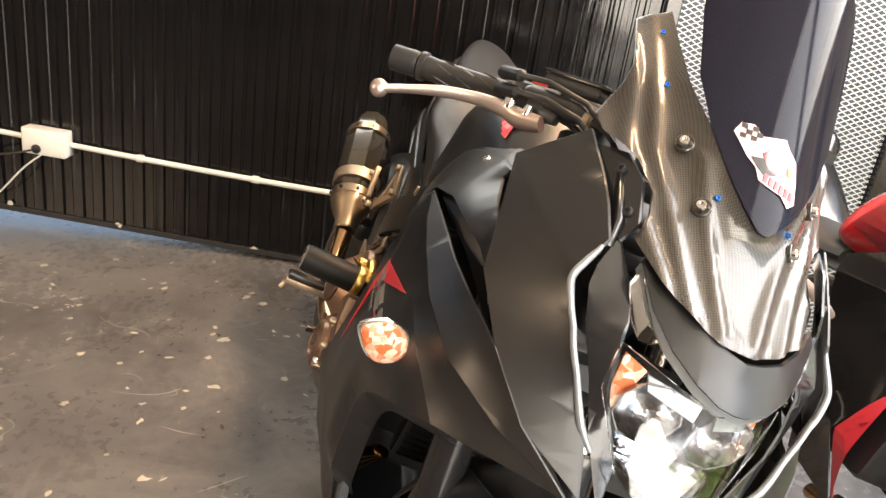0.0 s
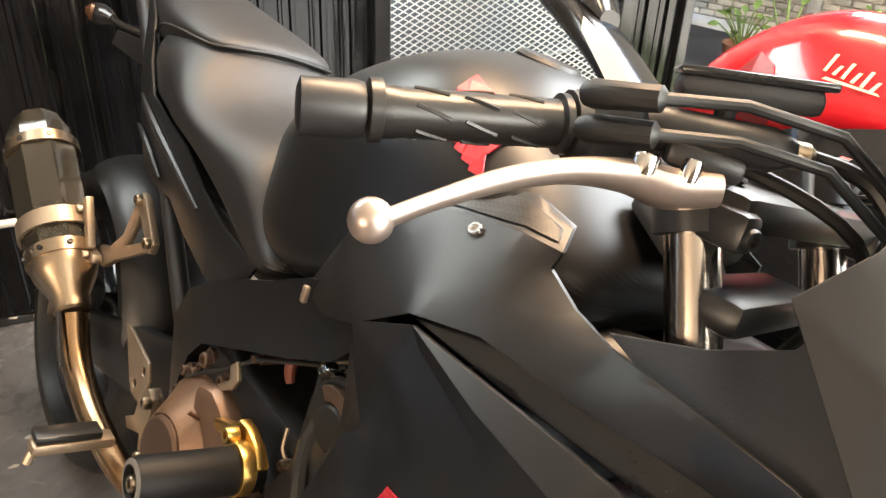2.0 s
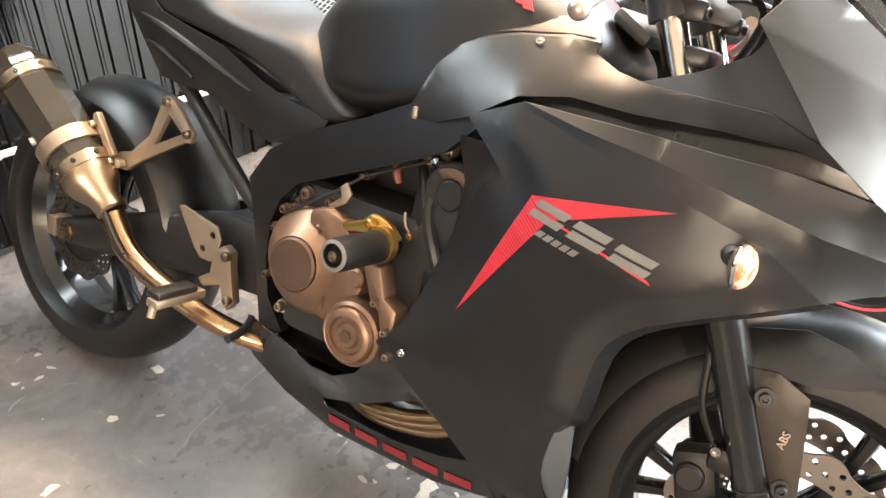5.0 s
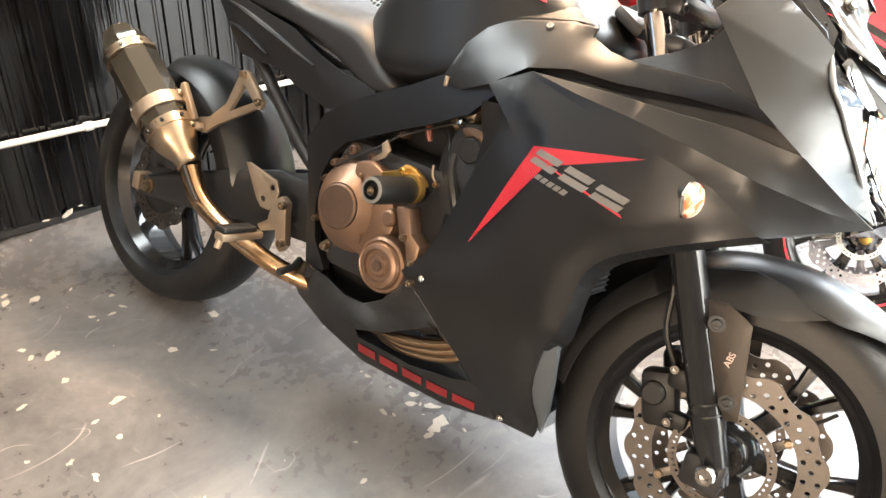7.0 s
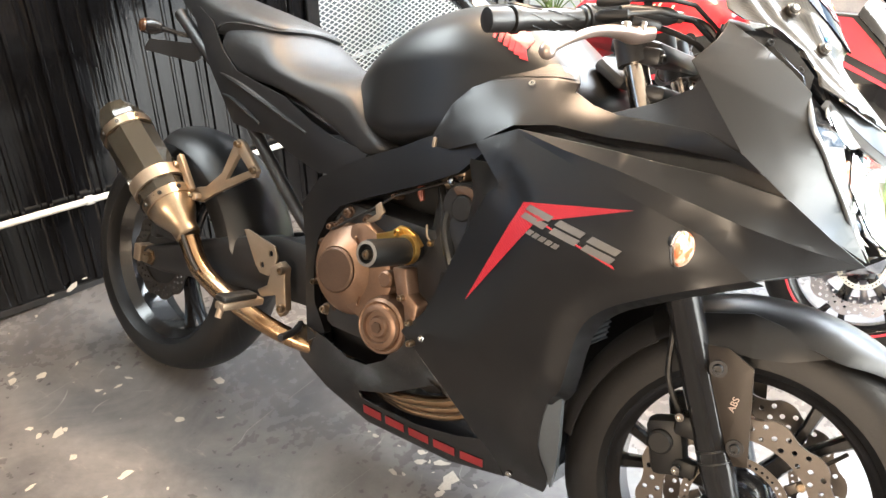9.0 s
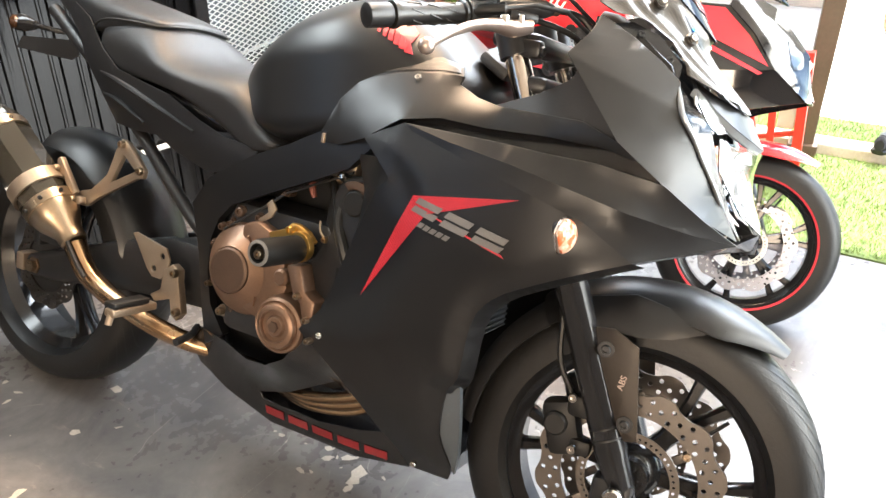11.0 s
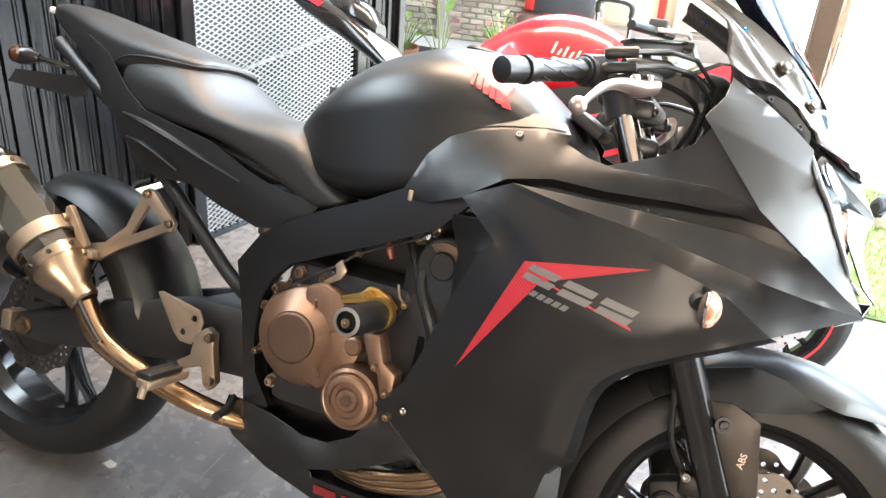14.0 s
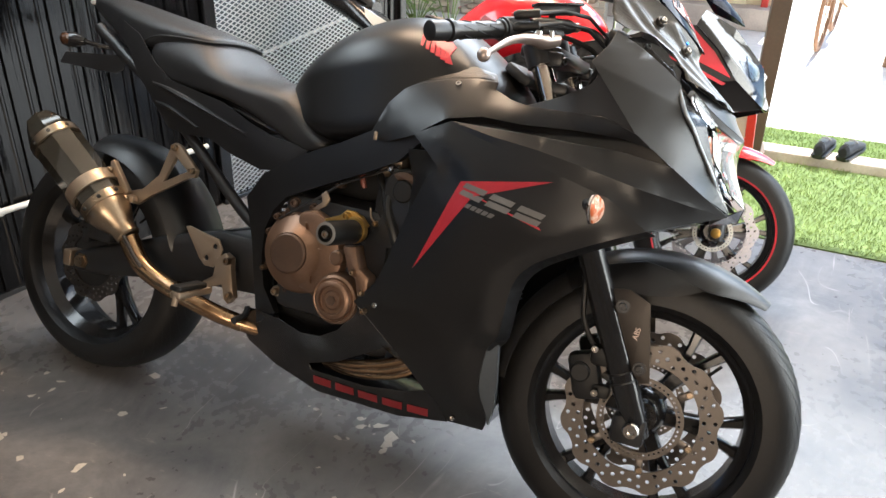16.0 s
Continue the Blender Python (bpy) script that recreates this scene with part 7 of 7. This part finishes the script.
red_bits = [[(1.40, 0.595), (1.26, 0.545), (1.06, 0.495), (0.965, 0.455), (0.955, 0.43), (1.06, 0.47), (1.26, 0.525)], [(0.965, 0.455), (0.915, 0.34), (0.985, 0.215), (1.0, 0.215), (0.945, 0.345), (0.985, 0.445)], [(1.15, 0.80), (1.21, 0.838), (1.285, 0.84), (1.36, 0.778), (1.42, 0.708), (1.26, 0.765)], [(1.20, 0.752), (1.26, 0.748), (1.41, 0.690), (1.40, 0.684), (1.25, 0.738)], [(0.80, 0.62), (0.92, 0.66), (0.95, 0.655), (0.84, 0.615)], [(0.93, 0.55), (1.05, 0.60), (1.06, 0.59), (0.95, 0.54)]]
for sd in (-1, 1):
    part("red_stripe", decal_bm(red_bits, nf_f, 0.0015, sd), red_decal, rfair, "broad red stripes", smooth=0)
both("nose_cowl", [(1.295, 0.848, -0.15), (1.31, 0.90, -0.12), (1.40, 0.86, -0.09), (1.50, 0.76, -0.03), (1.535, 0.635, -0.02), (1.525, 0.635, -0.07), (1.435, 0.705, -0.115), (1.37, 0.785, -0.138)], wet_black, rfair, "gloss black nose cowl", 0.004, 0.012, 0.004, True, ((1.30, 0.87), (1.525, 0.66), 0.016, 0.035, 0.045))
lamp2 = part("headlamp", front_bm([(-0.10, 0.78, 1.45), (0.0, 0.74, 1.515), (0.10, 0.78, 1.45), (0.09, 0.71, 1.475), (0.0, 0.64, 1.54), (-0.09, 0.71, 1.475)], 0.003, 0.02, 0.008), clear_lens, rfair, "clear twin headlamp")
lamp2.visible_shadow = False
part("bowl", front_bm([(-0.095, 0.775, 1.42), (0.0, 0.735, 1.48), (0.095, 0.775, 1.42), (0.085, 0.71, 1.44), (0.0, 0.645, 1.50), (-0.085, 0.71, 1.44)], 0.003, 0.02), reflector, lamp2)
rs = part("windscreen", front_bm([(0.0, 0.88, 1.42), (-0.06, 0.90, 1.38), (-0.11, 0.93, 1.31), (-0.115, 1.0, 1.25), (-0.08, 1.06, 1.21), (0.0, 1.08, 1.20), (0.08, 1.06, 1.21), (0.115, 1.0, 1.25), (0.11, 0.93, 1.31), (0.06, 0.90, 1.38)], 0.003, 0.02, 0.03), smoked, rbike, "smoked windscreen")
part("seat", loft_bm([super_ring(x, w, lo, hi, 2.6, 20, 0, 0.3) for x, w, lo, hi in ((0.50, 0.09, 0.60, 0.66), (0.42, 0.115, 0.58, 0.66), (0.32, 0.12, 0.60, 0.685), (0.22, 0.10, 0.66, 0.73))]), vinyl, rbike, "black rider seat")
rtail = part("tail_unit", loft_bm([super_ring(x, w, lo, hi, 2.8, 20, 0, 0.25) for x, w, lo, hi in ((0.42, 0.10, 0.55, 0.63), (0.30, 0.115, 0.60, 0.70), (0.20, 0.115, 0.675, 0.765), (0.10, 0.11, 0.725, 0.82), (0.0, 0.098, 0.772, 0.875), (-0.10, 0.082, 0.812, 0.90), (-0.20, 0.06, 0.86, 0.912), (-0.28, 0.03, 0.905, 0.925))]), gloss_black, rbike, "gloss black raised tail unit")
sub = rtail.modifiers.new("soft", "SUBSURF")
sub.levels = sub.render_levels = 1
part("pillion_pad", loft_bm([super_ring(x, w, lo, hi, 2.6, 18, 0, 0.3) for x, w, lo, hi in ((0.118, 0.045, 0.80, 0.84), (0.085, 0.07, 0.81, 0.885), (0.02, 0.076, 0.83, 0.916), (-0.05, 0.06, 0.86, 0.912), (-0.085, 0.035, 0.87, 0.90))]), gloss_black, rtail, "black pillion pad catching the light")
part("tail_stripe", decal_bm([[(-0.06, 0.872), (-0.13, 0.892), (-0.14, 0.878), (-0.08, 0.856)]], lambda x, v: -0.084 - 0.16 * (x + 0.1), 0.004, -1), red_decal, rtail, "red tail stripe", smooth=0)
part("blue_stripe", decal_bm([[(-0.135, 0.892), (-0.225, 0.906), (-0.215, 0.888), (-0.145, 0.878)]], lambda x, v: -0.084 - 0.2 * (x + 0.1), 0.004, -1), mat("blue_decal", (0.05, 0.12, 0.45), 0.3), rtail, "blue tail stripe", smooth=0)
part("tail_panel", panel_bm([(0.36, 0.67, -0.12), (0.24, 0.755, -0.12), (0.13, 0.80, -0.115), (0.14, 0.77, -0.12), (0.3, 0.65, -0.125)], 0.004, 0.03), white_plastic, rtail, "white tail panel")
part("frame_rail", tube_bm([(0.9, -0.12, 0.66), (0.6, -0.14, 0.55), (0.35, -0.13, 0.42), (0.22, -0.10, 0.243)], 0.025, 10, 5), satin_black, rbike)
part("engine", box_bm((0.80, 0, 0.42), (0.36, 0.26, 0.30), 0.03), satin_black, rbike)
part("engine_cover", lathe_bm([(0, -0.02), (0.09, -0.02), (0.09, 0.01), (0.07, 0.025), (0, 0.03)], (0.76, -0.14, 0.40), (0, -1, 0), 24), satin_black, rbike)
for k in range(2):
    part("header_pipe", tube_bm([(1.02, -0.05 + 0.1 * k, 0.46), (1.12, -0.08 + 0.1 * k, 0.36), (1.06, -0.08 + 0.1 * k, 0.22), (0.85, -0.06 + 0.08 * k, 0.16)], 0.018, 12, 6), steel_gold, rbike, "bronze tinted header pipe")
part("underseat_unit", box_bm((0.08, -0.02, 0.56), (0.14, 0.14, 0.10), 0.015), plastic_black, rbike)
part("caliper_unit", join(box_bm((0.16, -0.06, 0.44), (0.09, 0.06, 0.06), 0.012), lathe_bm([(0, -0.02), (0.03, -0.02), (0.03, 0.02), (0, 0.022)], (0.2, -0.1, 0.46), (0, -1, 0), 16)), alloy, rbike)
part("red_hook", tube_bm([(0.40, 0.02, 0.70), (0.43, 0.02, 0.76), (0.48, 0.02, 0.79), (0.50, 0.02, 0.72)], 0.007, 8, 5), red_metal, rbike, "red grab hook")
for s in (-1, 1):
    b3 = part("handlebar", tube_bm([(0.98, s * 0.33, 0.88), (1.06, s * 0.14, 0.90)], 0.013, 12), grip_rubber, rbike, "black grip")
    part("switch", box_bm((1.03, s * 0.2, 0.905), (0.05, 0.06, 0.04), 0.008), plastic_black, b3)
    part("lever", tube_bm([(1.05, s * 0.36, 0.87), (1.11, s * 0.25, 0.89), (1.11, s * 0.15, 0.90)], 0.006, 8, 4), lever_silver, b3)
part("top_yoke", box_bm((1.08, 0, 0.885), (0.09, 0.24, 0.025), 0.008), satin_black, rbike)
part("fluid_cup", lathe_bm([(0, 0), (0.02, 0), (0.021, 0.03), (0.018, 0.036), (0, 0.036)], (1.12, -0.12, 0.92), (0, 0, 1), 18), white_plastic, rbike)

# ---- outside things ----
# block wall across the yard, of small weathered blocks
block_mat = mat("weathered_block", (0.50, 0.45, 0.37), 0.85, 0.0, 0.3, 4.0, 60.0, bump=0.5)
nt = block_mat.node_tree
oi = nt.nodes.new("ShaderNodeObjectInfo")
hs = nt.nodes.new("ShaderNodeHueSaturation")
mr = nt.nodes.new("ShaderNodeMapRange")
mr.inputs["To Min"].default_value, mr.inputs["To Max"].default_value = 0.6, 1.25
nt.links.new(oi.outputs["Random"], mr.inputs["Value"])
nt.links.new(mr.outputs[0], hs.inputs["Value"])
pb_ = nt.nodes["Principled BSDF"]
nt.links.new(pb_.inputs["Base Color"].links[0].from_socket, hs.inputs["Color"])
nt.links.new(hs.outputs[0], pb_.inputs["Base Color"])
mortar_mat = mat("grey_mortar", (0.40, 0.37, 0.32), 0.9, 0.0, 0.2, 6.0, 90.0)
BWM = pose(-1.6, 4.7, -0.13, 0, 0, 4)
bwall = thing("wall_yard", BWM, "weathered grey block wall across the yard", "wall", kind="structure")
part("core", box_bm((0, 0.08, 1.1), (3.4, 0.14, 2.2)), mortar_mat, bwall, smooth=0)
part("pier", box_bm((0.48, 0.0, 1.1), (0.07, 0.10, 2.2), 0.006), mortar_mat, bwall, smooth=0)

# dark vehicle with stacked tail lamps
van = thing("parked_van", pose(-0.15, 4.75, -0.13, 0, 0, 3), "dark grey parked van with stacked red and orange lamps", "van")
van_paint = mat("dark_van_paint", (0.06, 0.065, 0.075), 0.35, 0.0, 0.2, 3.0, 80.0, coat=0.4)
part("body", box_bm((-0.065, 0.9, 0.95), (0.53, 1.8, 1.5), 0.05), van_paint, van)
part("bumper", box_bm((-0.065, -0.04, 0.24), (0.55, 0.12, 0.10), 0.02), alloy, van, "pale bumper")
part("number_plate", box_bm((0.03, -0.006, 0.62), (0.20, 0.012, 0.09), 0.004), white_plastic, van, "white plate with plain dark bars")
for k, m_ in enumerate((red_metal, orange_glow, red_metal)):
    part("tail_lamp", box_bm((-0.275, -0.012, 0.34 + 0.10 * k), (0.07, 0.03, 0.075), 0.008), m_, van)
part("wheel", lathe_bm([(0.0, -0.08), (0.18, -0.08), (0.2, -0.06), (0.2, 0.06), (0.18, 0.08), (0, 0.08)], (0.10, 0.3, 0.2), (1, 0, 0), 24), rubber, van)

# cream building with panelled doors
cream_mat = mat("cream_door_paint", (0.80, 0.73, 0.52), 0.6, 0.0, 0.1, 2.0, 40.0)
house = thing("house_front", pose(0.85, 5.1, -0.13), "cream house front with panelled doors and red posts", "house")
part("wall", box_bm((-0.235, 0.3, 1.4), (1.37, 0.2, 2.8)), cream_mat, house, smooth=0)
for k in range(2):
    dd = part("door", box_bm((-0.655 + 0.62 * k, 0.17, 1.05), (0.52, 0.05, 2.0), 0.008), cream_mat, house, smooth=0)
    for j in range(3):
        part("door_panel", box_bm((-0.655 + 0.62 * k, 0.14, 0.42 + 0.62 * j), (0.38, 0.02, 0.48), 0.006), cream_mat, dd, smooth=0)
for x in (-0.39, 0.36):
    part("post", box_bm((x, 0.14, 1.3), (0.05, 0.07, 2.6), 0.005), red_metal, house, smooth=0)
part("plinth", box_bm((-0.235, 0.1, 0.08), (1.37, 0.16, 0.16), 0.01), kerb_mat, house, smooth=0)
part("roof", box_bm((-0.235, 0.2, 2.85), (1.6, 1.2, 0.08), 0.01), mortar_mat, house, smooth=0)

# trolley with a pull-out handle
tr = thing("trolley", pose(0.585, 2.82, -0.13, 0, 0, -12), "silver pull-out trolley handle with a black grip", "trolley")
for s in (-1, 1):
    part("rod", tube_bm([(s * 0.085, 0, 0.06), (s * 0.085, 0, 0.75)], 0.008, 10), chrome, tr)
part("grip", tube_bm([(-0.085, 0, 0.73), (-0.085, 0, 0.775), (-0.05, 0, 0.795), (0.05, 0, 0.795), (0.085, 0, 0.775), (0.085, 0, 0.73)], 0.013, 10, 4), plastic_black, tr, "black grip")
part("case", box_bm((0, 0.04, 0.23), (0.26, 0.16, 0.46), 0.03), plastic_black, tr, "dark case")

# potted plants by the wall's end
leaf_green = mat("green_leaf", (0.07, 0.14, 0.03), 0.5, 0.0, 0.4, 15.0, 90.0, col2=(0.18, 0.26, 0.05))
leaf_red = mat("dark_red_leaf", (0.14, 0.05, 0.05), 0.45, 0.0, 0.3, 15.0, 90.0)
petal = mat("pink_petal", (0.6, 0.15, 0.2), 0.6, 0.0, 0.2, 20.0, 90.0)
pot_mat = mat("clay_pot", (0.3, 0.14, 0.08), 0.8, 0.0, 0.2, 8.0, 90.0, bump=0.2)


def leaf_bm(l, w, bend):
    rows = []
    for i in range(7):
        t = i / 6
        ww = w * math.sin(math.pi * min(1, t * 0.92 + 0.06)) ** 0.8
        z = -bend * t * t
        rows.append(((l * t, -ww, z + 0.15 * ww), (l * t, 0, z), (l * t, ww, z + 0.15 * ww)))
    b = bmesh.new()
    vs = [[b.verts.new(p) for p in r] for r in rows]
    for p, q in zip(vs, vs[1:]):
        for j in range(2):
            b.faces.new((p[j], p[j + 1], q[j + 1], q[j]))
    return b


def plant(x, y, h, n, seed, mats, size, label):
    rnd = random.Random(seed)
    ob = thing("potted_plant", pose(x, y, -0.13), label, "plant")
    part("pot", lathe_bm([(0.0, 0), (0.07, 0), (0.10, 0.16), (0.105, 0.18), (0.09, 0.18), (0.085, 0.15), (0.0, 0.15)], (0, 0, 0), (0, 0, 1), 24), pot_mat, ob)
    for k in range(n):
        a = rnd.uniform(0, 6.28)
        hh = h * rnd.uniform(0.4, 1.0)
        r = rnd.uniform(0.03, 0.16)
        tip = (r * math.cos(a), r * math.sin(a), 0.15 + hh)
        part("stem", tube_bm([(0.01 * math.cos(a), 0.01 * math.sin(a), 0.14), (tip[0] * 0.5, tip[1] * 0.5, 0.14 + hh * 0.6), tip], 0.004, 6, 3), mats[0], ob)
        b = leaf_bm(size * rnd.uniform(0.7, 1.2), size * 0.3, 0.02)
        bmesh.ops.transform(b, matrix=Matrix.Translation(tip) @ Euler((rnd.uniform(-0.6, 0.6), rnd.uniform(-1.0, 0.3), a)).to_matrix().to_4x4(), verts=b.verts[:])
        part("leaf", b, rnd.choice(mats), ob)
    return ob


plant(-0.62, 3.55, 0.42, 7, 3, (leaf_green, leaf_red), 0.10, "potted plant with broad green and red leaves")
plant(-0.35, 3.9, 0.25, 26, 5, (leaf_green, leaf_green, petal), 0.05, "bushy green plant with pink flowers in a pot")
plant(-0.05, 4.1, 0.22, 26, 8, (leaf_green, leaf_green, petal), 0.05, "bushy green plant with pink flowers in a pot")
plant(-0.95, 3.7, 0.2, 18, 12, (leaf_green,), 0.07, "low green plant in a clay pot")

# added backing, slab and roof that keep the space behind the mesh dark
tagged(link("mesh_backing", box_bm((-1.9, 2.0, 1.4), (0.1, 5.0, 3.0)), mat("blue_grey_wall", (0.05, 0.06, 0.07), 0.7, 0.0, 0.2, 2.0, 50.0), smooth=0), "added blue-grey backing wall behind the mesh", "wall", kind="structure")
# slab added to darken ground that would turn white
tagged(link("dark_slab", box_bm((-1.175, 1.95, -0.130), (1.35, 4.9, 0.012)), mat("dark_slab_grey", (0.045, 0.045, 0.048), 0.85, 0.0, 0.4, 3.0, 60.0, bump=0.3), smooth=0), "added dark slab over the bright ground behind the mesh", "floor", kind="structure")
# unseen roof, placed to block sun and sky here
tagged(link("shade_roof", box_bm((-1.46, 2.1, 2.6), (2.28, 6.6, 0.08)), mat("roof_sheet", (0.12, 0.12, 0.12), 0.7), smooth=0), "added dark sheet roof, out of view, that shades the space behind the mesh", "roof", kind="structure")

# pair of dark shoes beside the kerb
shoe_mat = mat("navy_canvas_shoe", (0.014, 0.016, 0.024), 0.85, 0.0, 0.25, 20.0, 200.0, bump=0.3)


def shoe(x, y, az):
    ob = thing("shoe", pose(x, y, 0.052, 0, 0, az), "dark navy canvas shoe with a dark sole beside the kerb", "shoe", "shoes by the kerb")
    part("sole", loft_bm([super_ring(q, w, 0.0, 0.018, 4, 16) for q, w in ((-0.105, 0.02), (-0.095, 0.03), (-0.03, 0.032), (0.05, 0.038), (0.095, 0.03), (0.108, 0.015))]), cable_black, ob)
    part("upper", loft_bm([super_ring(q, w, 0.016, h, 2.4, 18, 0, t) for q, w, h, t in ((-0.105, 0.018, 0.06, 0.2), (-0.095, 0.028, 0.075, 0.3), (-0.05, 0.03, 0.072, 0.45), (0.0, 0.032, 0.062, 0.4), (0.05, 0.036, 0.046, 0.2), (0.09, 0.03, 0.036, 0.1), (0.106, 0.014, 0.028, 0.0))]), shoe_mat, ob)
    part("opening", loft_bm([super_ring(q, w, 0.06, h, 2.2, 14) for q, w, h in ((-0.09, 0.012, 0.078), (-0.06, 0.018, 0.077), (-0.02, 0.014, 0.068))]), cable_black, ob)
    part("lace", tube_bm([(-0.005, -0.02, 0.06), (0.005, 0, 0.066), (0.0, 0.02, 0.06)], 0.003, 6, 3), grey_decal, ob)
    return ob


shoe(1.755, 2.40, 78)
shoe(1.865, 2.41, 70)

# red metal stand at the edge of the floor
rst = thing("red_stand", pose(0, 2.08, 0.004), "red painted steel trestle stand with a pale panel", "stand")
part("leg", tube_bm([(1.262, 0, 0.30), (1.325, 0, 0.03)], 0.016, 4), red_metal, rst, smooth=0)
part("leg", tube_bm([(1.346, 0, 0.33), (1.372, 0, 0.03)], 0.018, 4), red_metal, rst, smooth=0)
part("leg", tube_bm([(1.438, 0, 0.48), (1.470, 0, 0.0)], 0.024, 4), red_metal, rst, smooth=0)
part("cross_bar", tube_bm([(1.30, 0, 0.13), (1.46, 0, 0.175)], 0.012, 4), red_metal, rst, smooth=0)
part("cross_bar", tube_bm([(1.26, 0, 0.295), (1.445, 0, 0.33)], 0.012, 4), red_metal, rst, smooth=0)
part("foot", box_bm((1.39, 0.0, 0.014), (0.20, 0.05, 0.028), 0.004), red_metal, rst, smooth=0)
part("pale_panel", box_bm((1.405, 0.012, 0.235), (0.06, 0.01, 0.11), 0.003), white_plastic, rst, smooth=0)

# rusty bicycle wheel and a brown board out in the sun
rust = mat("rusty_steel", (0.26, 0.14, 0.08), 0.7, 0.3, 0.3, 12.0, 90.0)
bw = thing("bicycle", pose(1.64, 4.75, 0.0, 0, 0, 84), "rusty brown bicycle parked in the sun", "bicycle")
for dx in (0.0, 0.62):
    wv = part("wheel", lathe_bm([(0.27, -0.012), (0.30, -0.012), (0.305, 0.0), (0.30, 0.012), (0.27, 0.012)], (dx, 0, 0.175), (0, -1, 0), 40, closed=True), rust, bw)
    for k in range(12):
        part("spoke", tube_bm([(dx, 0, 0.175), (dx + 0.28 * math.cos(k * math.pi / 6), 0, 0.175 + 0.28 * math.sin(k * math.pi / 6))], 0.002, 5), steel, wv)
part("tube_set", join(tube_bm([(0.62, 0, 0.175), (0.5, 0, 0.62), (0.05, 0, 0.66), (0.0, 0, 0.175)], 0.016, 10), tube_bm([(0.5, 0, 0.62), (0.28, 0, 0.2), (0.05, 0, 0.62)], 0.016, 10), tube_bm([(0.62, 0, 0.175), (0.28, 0, 0.2)], 0.012, 8)), rust, bw)
part("saddle", box_bm((0.5, 0, 0.72), (0.2, 0.09, 0.04), 0.015), plastic_black, bw)
part("pedal", tube_bm([(0.28, -0.1, 0.12), (0.28, 0.1, 0.28)], 0.01, 8), steel, bw)
bd = thing("brown_board", pose(2.12, 4.55, -0.13, 6, 0, 20), "brown wooden board leaning outdoors", "board")
part("plank", box_bm((0, 0, 0.6), (0.16, 0.03, 1.2), 0.004), mat("brown_board_wood", (0.22, 0.13, 0.08), 0.7, 0.0, 0.3, 5.0, 60.0, bump=0.3), bd, smooth=0)

# the yard wall's blocks, last
bl = []
for v in range(3):
    me = bpy.data.meshes.new("block")
    b = box_bm((0, 0, 0), (0.112 - 0.006 * v, 0.03, 0.036), 0.006)
    b.to_mesh(me)
    b.free()
    me.materials.append(block_mat)
    bl.append(me)
rnd = random.Random(21)
count = 0
for row_ in range(15):
    for col_ in range(20):
        x = -0.62 + col_ * 0.12 + (0.06 if row_ % 2 else 0)
        if abs(x - 0.48) < 0.07 or x > 1.68:
            continue
        ob = new("block", rnd.choice(bl))
        ob.parent = bwall
        ob.location = (x, 0.004 + rnd.uniform(-0.005, 0.004), 0.03 + row_ * 0.0425)
        count += 1
